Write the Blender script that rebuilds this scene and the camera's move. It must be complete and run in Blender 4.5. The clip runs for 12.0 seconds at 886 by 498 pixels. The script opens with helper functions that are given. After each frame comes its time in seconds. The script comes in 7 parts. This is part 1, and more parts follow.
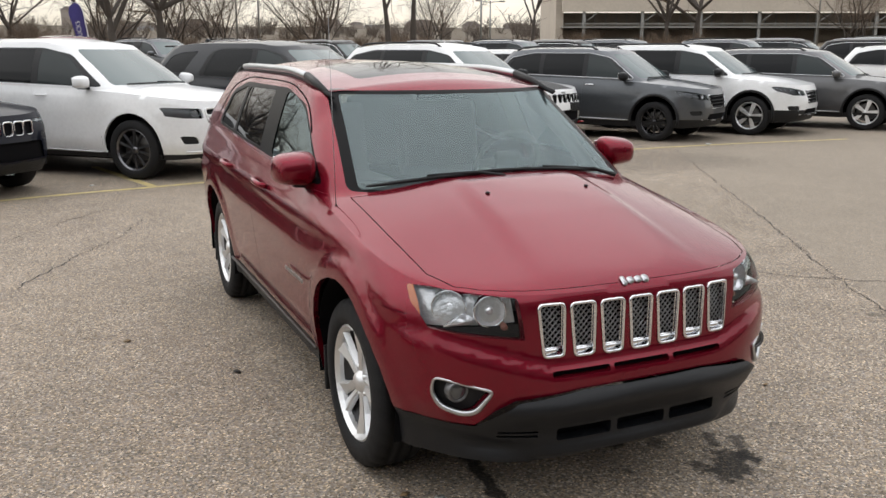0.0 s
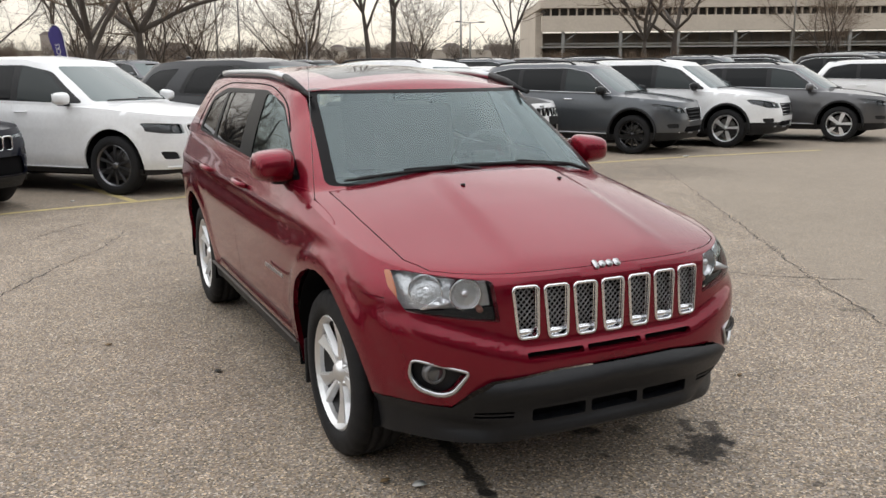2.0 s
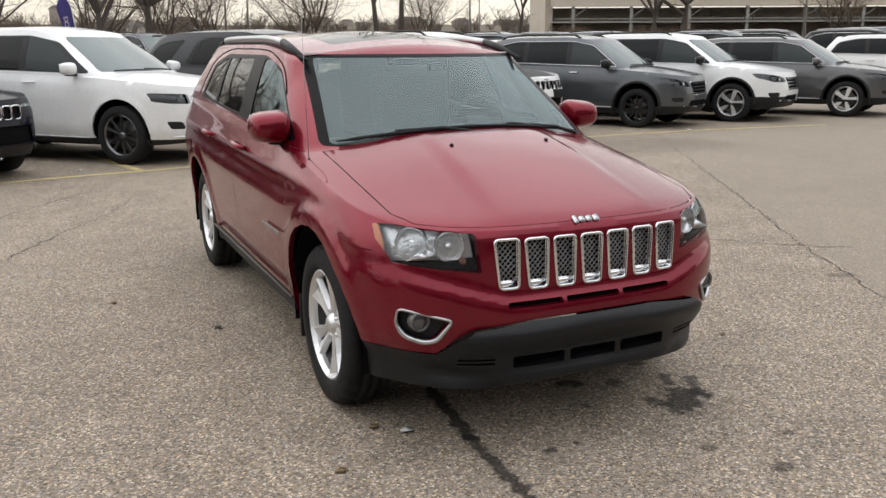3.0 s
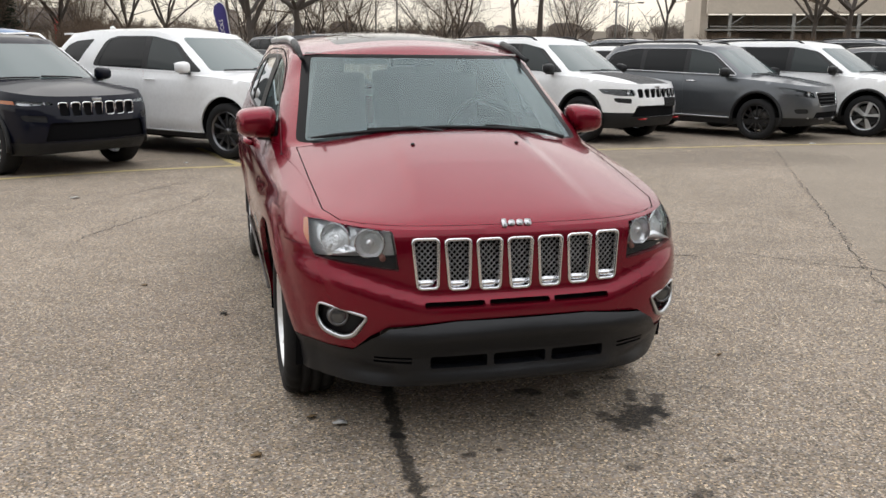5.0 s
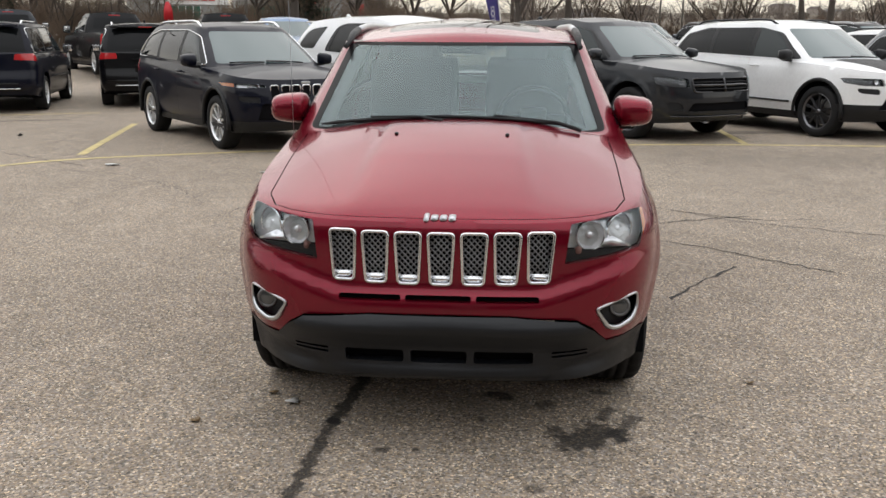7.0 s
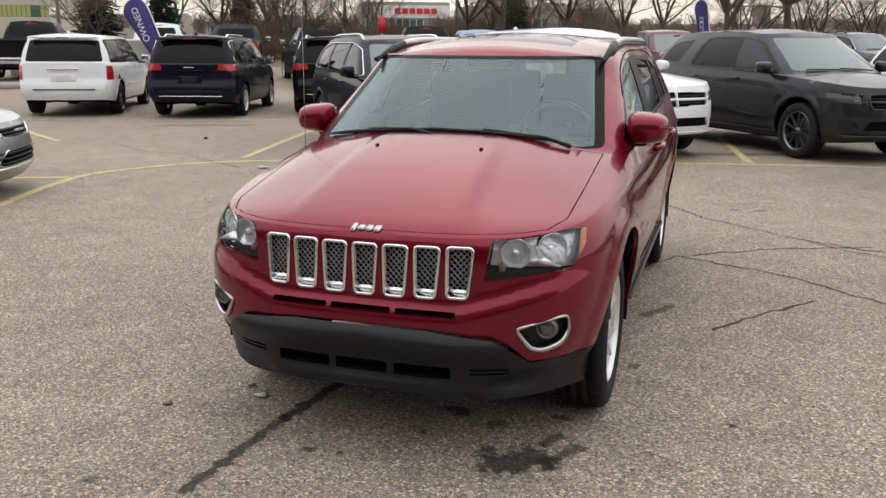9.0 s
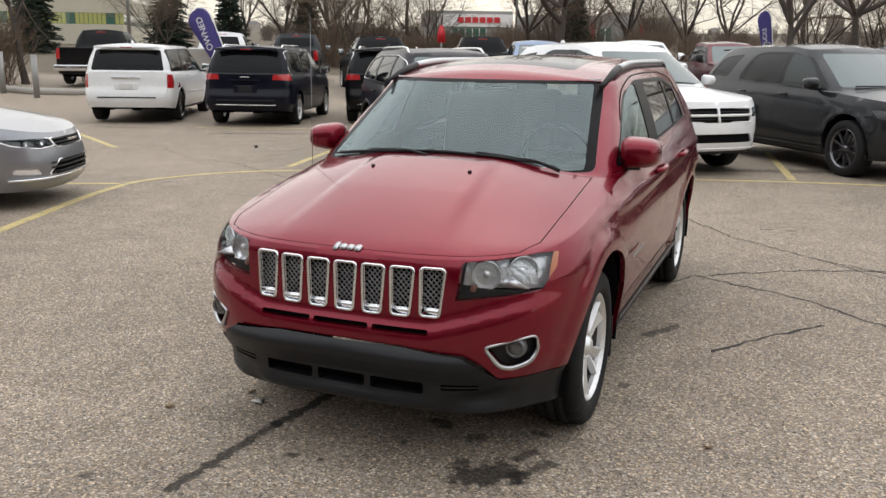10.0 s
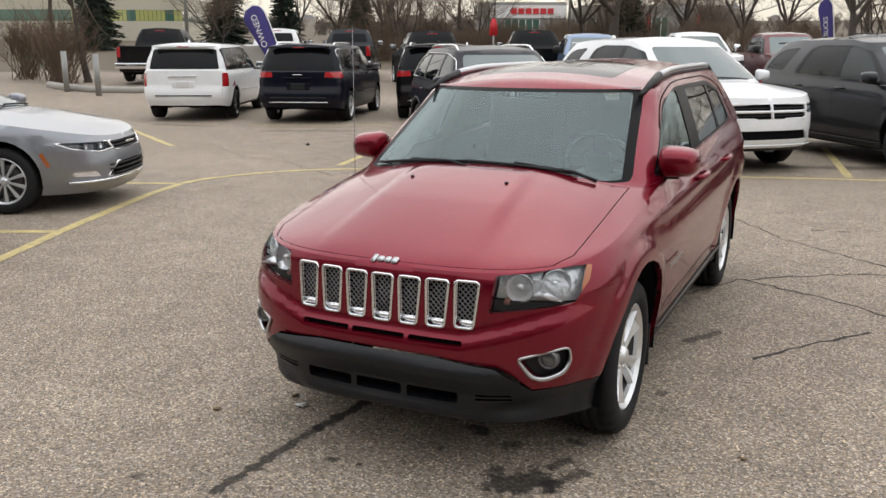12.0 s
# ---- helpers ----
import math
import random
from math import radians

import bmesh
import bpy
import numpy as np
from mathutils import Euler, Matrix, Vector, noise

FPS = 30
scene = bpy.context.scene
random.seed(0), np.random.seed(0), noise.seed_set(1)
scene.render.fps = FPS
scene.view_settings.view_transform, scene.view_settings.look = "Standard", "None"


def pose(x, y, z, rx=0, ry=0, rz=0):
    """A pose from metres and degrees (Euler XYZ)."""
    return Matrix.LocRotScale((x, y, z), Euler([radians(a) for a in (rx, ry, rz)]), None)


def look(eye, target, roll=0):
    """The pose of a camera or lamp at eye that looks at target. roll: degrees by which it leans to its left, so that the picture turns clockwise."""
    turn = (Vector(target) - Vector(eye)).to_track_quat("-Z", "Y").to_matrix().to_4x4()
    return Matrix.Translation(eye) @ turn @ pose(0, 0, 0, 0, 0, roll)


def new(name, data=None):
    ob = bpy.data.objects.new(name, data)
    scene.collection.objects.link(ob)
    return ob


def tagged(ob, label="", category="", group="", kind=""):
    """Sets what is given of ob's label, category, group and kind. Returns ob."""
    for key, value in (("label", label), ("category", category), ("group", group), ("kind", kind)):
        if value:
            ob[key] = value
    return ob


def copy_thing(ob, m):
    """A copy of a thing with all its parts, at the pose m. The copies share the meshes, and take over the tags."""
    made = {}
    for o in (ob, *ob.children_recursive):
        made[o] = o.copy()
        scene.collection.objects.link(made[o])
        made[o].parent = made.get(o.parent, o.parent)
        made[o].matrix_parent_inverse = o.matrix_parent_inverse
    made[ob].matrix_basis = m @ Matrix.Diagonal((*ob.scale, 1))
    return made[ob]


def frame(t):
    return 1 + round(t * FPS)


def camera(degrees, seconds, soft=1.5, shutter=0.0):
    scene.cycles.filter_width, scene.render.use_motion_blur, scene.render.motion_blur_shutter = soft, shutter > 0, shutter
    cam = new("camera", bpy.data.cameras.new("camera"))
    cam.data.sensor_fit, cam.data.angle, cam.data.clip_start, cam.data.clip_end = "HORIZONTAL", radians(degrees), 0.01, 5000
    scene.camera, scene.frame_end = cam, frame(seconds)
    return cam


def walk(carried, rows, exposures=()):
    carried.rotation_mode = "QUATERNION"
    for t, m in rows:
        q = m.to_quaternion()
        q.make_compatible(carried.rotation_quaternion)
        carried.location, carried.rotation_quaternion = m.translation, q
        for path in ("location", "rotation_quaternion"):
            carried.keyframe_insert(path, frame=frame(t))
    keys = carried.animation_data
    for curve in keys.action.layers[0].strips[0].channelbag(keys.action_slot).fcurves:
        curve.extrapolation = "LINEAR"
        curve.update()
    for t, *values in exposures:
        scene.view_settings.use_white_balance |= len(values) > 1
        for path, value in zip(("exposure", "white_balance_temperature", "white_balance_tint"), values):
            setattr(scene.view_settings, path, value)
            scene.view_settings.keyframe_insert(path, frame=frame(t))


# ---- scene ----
cam = camera(54.8, 12.0)
PATH = [
    (0, (-1.791, -4.337, 1.599), (-0.979, -2.565, 1.152), 0.0),
    (0.5, (-1.796, -4.356, 1.594), (-0.988, -2.578, 1.163), -0.4),
    (1, (-1.794, -4.368, 1.573), (-0.991, -2.583, 1.16), -1.0),
    (1.5, (-1.803, -4.402, 1.535), (-0.974, -2.624, 1.148), -1.0),
    (2, (-1.807, -4.43, 1.496), (-0.955, -2.665, 1.096), -0.5),
    (2.5, (-1.8, -4.477, 1.459), (-0.955, -2.718, 1.018), -0.1),
    (2.7, (-1.809, -4.515, 1.452), (-0.968, -2.759, 0.997), -0.2),
    (4.3, (-1.441, -4.921, 1.413), (-0.77, -3.082, 1.002), 0.5),
    (4.5, (-1.347, -4.904, 1.407), (-0.716, -3.053, 0.989), 0.5),
    (5, (-1.061, -4.885, 1.424), (-0.546, -3.004, 0.983), 0.5),
    (5.5, (-0.738, -4.935, 1.431), (-0.443, -3.008, 0.988), 0.8),
    (6, (-0.429, -4.901, 1.422), (-0.272, -2.958, 0.973), 0.7),
    (6.5, (-0.115, -4.917, 1.444), (-0.081, -2.972, 0.982), 0.4),
    (7, (0.204, -4.936, 1.445), (0.075, -2.999, 0.967), 0.3),
    (7.2, (0.319, -4.913, 1.437), (0.146, -2.98, 0.955), 0.2),
    (8.8, (1.123, -4.732, 1.453), (0.532, -2.878, 0.99), 0.6),
    (9, (1.194, -4.762, 1.457), (0.582, -2.913, 1.002), 0.3),
    (9.5, (1.384, -4.799, 1.508), (0.695, -2.971, 1.077), 0.5),
    (10, (1.523, -4.776, 1.537), (0.778, -2.972, 1.098), 0.7),
    (10.5, (1.57, -4.788, 1.579), (0.783, -3.002, 1.142), -0.1),
    (11, (1.583, -4.79, 1.602), (0.77, -3.016, 1.16), 0.0),
    (11.5, (1.598, -4.803, 1.621), (0.76, -3.047, 1.157), -0.2),
    (12, (1.606, -4.797, 1.63), (0.75, -3.048, 1.172), -0.0),
]
walk(cam, [(t, look(eye, target, roll)) for t, eye, target, roll in PATH])

# ---- world and light: overcast late afternoon ----
SUN_DIR = Vector((-0.25, 0.65, 0.72)).normalized()
world = bpy.data.worlds.new("overcast_sky")
scene.world = world
world.use_nodes = True
wn, wl = world.node_tree.nodes, world.node_tree.links
wn.clear()
sky = wn.new("ShaderNodeTexSky")
sky.sky_type = 'NISHITA'
sky.sun_disc = False
sky.sun_elevation = math.asin(SUN_DIR.z)
sky.sun_rotation = math.atan2(SUN_DIR.x, SUN_DIR.y)
sky.air_density, sky.dust_density, sky.ozone_density = 1.0, 4.0, 1.0
sky_level = wn.new("ShaderNodeVectorMath")
sky_level.operation = 'SCALE'
sky_level.inputs["Scale"].default_value = 0.09
wl.new(sky.outputs[0], sky_level.inputs[0])
geo = wn.new("ShaderNodeTexCoord")
sep = wn.new("ShaderNodeSeparateXYZ")
wl.new(geo.outputs["Generated"], sep.inputs[0])
ramp = wn.new("ShaderNodeValToRGB")
ramp.color_ramp.elements[0].position = 0.0
ramp.color_ramp.elements[0].color = (1.26, 1.13, 0.90, 1)
ramp.color_ramp.elements[1].position = 1.0
ramp.color_ramp.elements[1].color = (2.20, 2.22, 2.28, 1)
e = ramp.color_ramp.elements.new(0.10)
e.color = (1.56, 1.51, 1.40, 1)
e = ramp.color_ramp.elements.new(0.3)
e.color = (1.42, 1.41, 1.39, 1)
e = ramp.color_ramp.elements.new(0.55)
e.color = (1.78, 1.79, 1.81, 1)
wl.new(sep.outputs["Z"], ramp.inputs[0])
stretch = wn.new("ShaderNodeMapping")
stretch.inputs["Scale"].default_value = (1.4, 1.4, 4.5)
wl.new(geo.outputs["Generated"], stretch.inputs[0])
cloud = wn.new("ShaderNodeTexNoise")
cloud.inputs["Scale"].default_value = 2.2
cloud.inputs["Detail"].default_value = 5
wl.new(stretch.outputs[0], cloud.inputs["Vector"])
cr = wn.new("ShaderNodeMapRange")
cr.inputs["From Min"].default_value, cr.inputs["From Max"].default_value = 0.3, 0.7
cr.inputs["To Min"].default_value, cr.inputs["To Max"].default_value = 0.86, 1.14
wl.new(cloud.outputs[0], cr.inputs["Value"])
clouded = wn.new("ShaderNodeVectorMath")
clouded.operation = 'SCALE'
wl.new(ramp.outputs[0], clouded.inputs[0])
wl.new(cr.outputs[0], clouded.inputs["Scale"])
mixs = wn.new("ShaderNodeMix")
mixs.data_type = 'RGBA'
mixs.inputs[0].default_value = 0.85
wl.new(sky_level.outputs[0], mixs.inputs[6])
wl.new(clouded.outputs[0], mixs.inputs[7])
bg = wn.new("ShaderNodeBackground")
bg.inputs["Strength"].default_value = 0.83
wl.new(mixs.outputs[2], bg.inputs[0])
wout = wn.new("ShaderNodeOutputWorld")
wl.new(bg.outputs[0], wout.inputs[0])

sun = new("sun", bpy.data.lights.new("sun", 'SUN'))
sun.data.energy, sun.data.angle, sun.data.color = 0.6, radians(110), (1.0, 0.95, 0.88)
sun.matrix_world = look(SUN_DIR * 50, (0, 0, 0))


# ---- materials ----
def shader(name, color, rough=0.5, metal=0.0, coat=0.0, var=0.0, scale=8.0, bump=0.0, bump_scale=60.0, spec=0.5, each=0.0):
    """A Principled material with colour variation at two scales, roughness variation and fine relief."""
    m = bpy.data.materials.new(name)
    m.use_nodes = True
    n, l = m.node_tree.nodes, m.node_tree.links
    b = n["Principled BSDF"]
    b.inputs["Base Color"].default_value = (*color, 1)
    b.inputs["Roughness"].default_value = rough
    b.inputs["Metallic"].default_value = metal
    b.inputs["Coat Weight"].default_value = coat
    b.inputs["Coat Roughness"].default_value = 0.04
    b.inputs["Specular IOR Level"].default_value = spec
    if var or bump or each:
        tc = n.new("ShaderNodeTexCoord")
    if var:
        a, c = n.new("ShaderNodeTexNoise"), n.new("ShaderNodeTexNoise")
        a.inputs["Scale"].default_value, c.inputs["Scale"].default_value = scale, scale * 9
        a.inputs["Detail"].default_value = c.inputs["Detail"].default_value = 4
        l.new(tc.outputs["Object"], a.inputs["Vector"]), l.new(tc.outputs["Object"], c.inputs["Vector"])
        add = n.new("ShaderNodeMath")
        add.operation = 'ADD'
        l.new(a.outputs[0], add.inputs[0]), l.new(c.outputs[0], add.inputs[1])
        mr = n.new("ShaderNodeMapRange")
        mr.inputs["From Min"].default_value, mr.inputs["From Max"].default_value = 0.6, 1.4
        mr.inputs["To Min"].default_value, mr.inputs["To Max"].default_value = 1 - var, 1 + var
        l.new(add.outputs[0], mr.inputs["Value"])
        sc = n.new("ShaderNodeVectorMath")
        sc.operation = 'SCALE'
        sc.inputs[0].default_value = color
        l.new(mr.outputs[0], sc.inputs["Scale"])
        l.new(sc.outputs[0], b.inputs["Base Color"])
        rr = n.new("ShaderNodeMapRange")
        rr.inputs["To Min"].default_value, rr.inputs["To Max"].default_value = max(0.02, rough - 0.5 * var), min(1, rough + 0.5 * var)
        l.new(a.outputs[0], rr.inputs["Value"]), l.new(rr.outputs[0], b.inputs["Roughness"])
    if bump:
        t = n.new("ShaderNodeTexNoise")
        t.inputs["Scale"].default_value, t.inputs["Detail"].default_value = bump_scale, 4
        l.new(tc.outputs["Object"], t.inputs["Vector"])
        bp = n.new("ShaderNodeBump")
        bp.inputs["Strength"].default_value, bp.inputs["Distance"].default_value = bump, 0.01
        l.new(t.outputs[0], bp.inputs["Height"]), l.new(bp.outputs[0], b.inputs["Normal"])
    return m


def paint(name, color, metal=0.35, rough=0.38, dirt=0.06, coat=0.85):
    """Car paint: a flake base under clear coat, with a dusty road film."""
    m = shader(name, color, rough, metal, coat, dirt, 2.5, spec=0.08)
    return m


def glass(name, tint, rough=0.02, ior=1.45, dust_sheen=0.0):
    """Thin tinted pane: sees through by its tint and mirrors by Fresnel."""
    m = bpy.data.materials.new(name)
    m.use_nodes = True
    n, l = m.node_tree.nodes, m.node_tree.links
    n.clear()
    tr, gl, fr, mx, out = (n.new(k) for k in ("ShaderNodeBsdfTransparent", "ShaderNodeBsdfGlossy", "ShaderNodeFresnel", "ShaderNodeMixShader", "ShaderNodeOutputMaterial"))
    tr.inputs[0].default_value = (*tint, 1)
    gl.inputs["Roughness"].default_value = rough
    gl.inputs[0].default_value = (0.82, 0.97, 1.0, 1)
    fr.inputs["IOR"].default_value = ior
    l.new(fr.outputs[0], mx.inputs[0]), l.new(tr.outputs[0], mx.inputs[1]), l.new(gl.outputs[0], mx.inputs[2])
    last = mx
    # teal diffuse film: fine dirt plus the sky's sheen, put in as colour
    if dust_sheen:
        df, m2 = n.new("ShaderNodeBsdfDiffuse"), n.new("ShaderNodeMixShader")
        df.inputs[0].default_value, m2.inputs[0].default_value = (0.42, 0.54, 0.56, 1), dust_sheen
        l.new(mx.outputs[0], m2.inputs[1]), l.new(df.outputs[0], m2.inputs[2])
        last = m2
    l.new(last.outputs[0], out.inputs[0])
    return m


RED = paint("red_pearl_paint", (0.198, 0.0048, 0.0185), 0.62, 0.26, 0.05, 0.72)
WHITE = paint("white_paint", (0.82, 0.83, 0.84), 0.0, 0.4)
GRANITE = paint("granite_grey_paint", (0.022, 0.024, 0.028), 0.45, coat=0.65)
GUN = paint("gun_metal_paint", (0.105, 0.113, 0.124), 0.7)
MURANO = paint("warm_grey_paint", (0.125, 0.125, 0.130), 0.7)
NAVY = paint("navy_black_paint", (0.003, 0.004, 0.011), 0.0, coat=0.42)
BLACK = paint("black_paint", (0.003, 0.003, 0.004), 0.0, coat=0.42)
SILVER = paint("silver_paint", (0.29, 0.30, 0.325), 0.8, 0.36, coat=0.7)
BLUE = paint("light_blue_paint", (0.16, 0.24, 0.38), 0.4)
MAROON = paint("maroon_paint", (0.10, 0.015, 0.02), 0.4)
PLASTIC = shader("black_plastic", (0.014, 0.0145, 0.016), 0.5, spec=0.3, bump=0.25, bump_scale=400, var=0.15, scale=6)
VALANCE = shader("charcoal_bumper_plastic", (0.0077, 0.0087, 0.0112), 0.42, spec=0.4, bump=0.2, bump_scale=500, var=0.12, scale=5)
# backing for openings, wells and undersides, with their shade put into the colour
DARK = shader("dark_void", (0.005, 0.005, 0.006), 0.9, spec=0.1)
RUBBER = shader("tyre_rubber", (0.014, 0.014, 0.015), 0.75, spec=0.25, var=0.25, scale=10, bump=0.2, bump_scale=120)
CHROME = shader("chrome", (0.82, 0.83, 0.85), 0.12, 1.0)
ALLOY = shader("silver_alloy", (0.78, 0.79, 0.80), 0.40, 0.9, var=0.06, scale=20)
BLACK_ALLOY = shader("black_alloy", (0.03, 0.03, 0.033), 0.25, 0.7, coat=0.6)
MACHINED = shader("dark_machined_alloy", (0.17, 0.17, 0.18), 0.28, 0.9, coat=0.4)
TRIM = shader("satin_metal_trim", (0.55, 0.56, 0.58), 0.28, 1.0)
LENS = glass("clear_lens", (0.96, 0.97, 0.98), 0.01, 1.32)
WINDSHIELD = glass("windshield_glass", (0.88, 0.94, 0.94), 0.01, 1.74, 0.065)
SIDE_GLASS = glass("side_glass", (0.55, 0.62, 0.61), 0.01, 1.6, 0.01)
TINTED = shader("privacy_glass", (0.006, 0.007, 0.008), 0.02, spec=0.20)
FRONT_GLASS = shader("front_side_glass", (0.020, 0.027, 0.028), 0.02, spec=0.32)
# opaque pane; its pale teal base colour stands for mirrored sky
SKY_LIT_GLASS = shader("sky_lit_windshield", (0.075, 0.110, 0.112), 0.04, spec=0.9, coat=0.2)
REFLECTOR = shader("lamp_reflector", (0.93, 0.93, 0.95), 0.10, 0.68, bump=0.25, bump_scale=60)
AMBER = shader("amber_lens", (0.36, 0.09, 0.012), 0.15, coat=1.0)
TAIL = shader("red_tail_lens", (0.42, 0.012, 0.016), 0.12, coat=1.0)
SEAT = shader("grey_seat_cloth", (0.33, 0.34, 0.34), 0.85, var=0.12, scale=14, bump=0.2, bump_scale=250)
LINER = shader("grey_headliner", (0.42, 0.43, 0.42), 0.9, var=0.06, scale=10)
DASH = shader("charcoal_dashboard", (0.075, 0.08, 0.082), 0.65, bump=0.15, bump_scale=300)
STEEL_GREY = shader("grey_wire", (0.30, 0.30, 0.31), 0.4, 0.7)
PLATE = shader("white_plate", (0.7, 0.7, 0.7), 0.4)


# ---- mesh tools ----
def rise(x, y):
    """The ground climbs gently away from the lot's low middle."""
    d = math.hypot(x, y)
    return 0.03 * max(0, d - 15) * min(1, max(0, d - 15) / 12)


def part(name, bm, material, parent=None, label="", smooth=True, kind=""):
    """Links a bmesh as one mesh object, under a thing or a part."""
    me = bpy.data.meshes.new(name)
    if smooth:
        for f in bm.faces:
            f.smooth = True
    bm.to_mesh(me)
    bm.free()
    me.materials.append(material)
    ob = new(name, me)
    ob.parent = parent
    return tagged(ob, label, kind=kind)


def box(bm, cx, cy, cz, sx, sy, sz, bev=0.0, m=None):
    """A box, bevelled where asked, added to bm."""
    r = bmesh.ops.create_cube(bm, size=1, matrix=(m or Matrix()) @ Matrix.Translation((cx, cy, cz)) @ Matrix.Diagonal((sx, sy, sz, 1)))
    if bev:
        es = list({e for v in r["verts"] for e in v.link_edges})
        bmesh.ops.bevel(bm, geom=es, offset=bev, segments=2, affect='EDGES', profile=0.7)
    return bm


def boxed(*a, **k):
    return box(bmesh.new(), *a, **k)


def lathe(profile, seg=40, bm=None, axis='X', at=(0, 0, 0)):
    """Turns a profile of (along the axis, radius) round the axis."""
    bm = bm or bmesh.new()
    rings = []
    for k in range(seg):
        a = 2 * math.pi * k / seg
        c, s = math.cos(a), math.sin(a)
        ring = []
        for p, r in profile:
            v = {'X': (p, r * c, r * s), 'Y': (r * c, p, r * s), 'Z': (r * c, r * s, p)}[axis]
            ring.append(bm.verts.new((v[0] + at[0], v[1] + at[1], v[2] + at[2])))
        rings.append(ring)
    for k in range(seg):
        a, b = rings[k], rings[(k + 1) % seg]
        for j in range(len(profile) - 1):
            if (a[j].co - b[j].co).length < 1e-6 and (a[j + 1].co - b[j + 1].co).length < 1e-6:
                continue
            bm.faces.new((a[j], a[j + 1], b[j + 1], b[j]))
    bmesh.ops.remove_doubles(bm, verts=[v for r in rings for v in r], dist=1e-5)
    bmesh.ops.recalc_face_normals(bm, faces=bm.faces)
    return bm


def tube(path, radius, seg=8, bm=None, cap=True):
    """A tube along a path; radius is one number or one per point."""
    bm = bm or bmesh.new()
    pts = [Vector(p) for p in path]
    rad = radius if hasattr(radius, "__len__") else [radius] * len(pts)
    rings = []
    side = None
    for i, p in enumerate(pts):
        d = (pts[min(i + 1, len(pts) - 1)] - pts[max(i - 1, 0)]).normalized()
        if side is None:
            side = d.orthogonal().normalized()
        side = (side - d * side.dot(d)).normalized()
        up = d.cross(side)
        rings.append([bm.verts.new(p + (side * math.cos(2 * math.pi * k / seg) + up * math.sin(2 * math.pi * k / seg)) * rad[i]) for k in range(seg)])
    for a, b in zip(rings, rings[1:]):
        for k in range(seg):
            bm.faces.new((a[k], a[(k + 1) % seg], b[(k + 1) % seg], b[k]))
    if cap:
        bm.faces.new(rings[0][::-1]), bm.faces.new(rings[-1])
    return bm


def prism(poly, thick, m=None, bm=None, bev=0.0):
    """A flat polygon in x, z with a thickness along y."""
    bm = bm or bmesh.new()
    a = [bm.verts.new((x, -thick / 2, z)) for x, z in poly]
    b = [bm.verts.new((x, thick / 2, z)) for x, z in poly]
    n = len(poly)
    fs = [bm.faces.new(a), bm.faces.new(b[::-1])]
    fs += [bm.faces.new((a[i], b[i], b[(i + 1) % n], a[(i + 1) % n])) for i in range(n)]
    bmesh.ops.recalc_face_normals(bm, faces=fs)
    if bev:
        es = list({e for f in fs[:2] for e in f.edges})
        bmesh.ops.bevel(bm, geom=es, offset=bev, segments=2, affect='EDGES')
    if m:
        bmesh.ops.transform(bm, matrix=m, verts=bm.verts if bev else a + b)
    return bm


def rounded(poly, r, k=4):
    """A polygon with its corners rounded."""
    out = []
    n = len(poly)
    for i in range(n):
        p, a, b = Vector(poly[i]), Vector(poly[i - 1]), Vector(poly[(i + 1) % n])
        u, v = (a - p), (b - p)
        q = min(r, 0.45 * u.length, 0.45 * v.length)
        u, v = p + u.normalized() * q, p + v.normalized() * q
        for j in range(k + 1):
            t = j / k
            out.append(tuple((1 - t) ** 2 * u + 2 * t * (1 - t) * p + t * t * v))
    return out


def clip_area(poly):
    return sum(poly[i - 1][0] * poly[i][1] - poly[i][0] * poly[i - 1][1] for i in range(len(poly)))


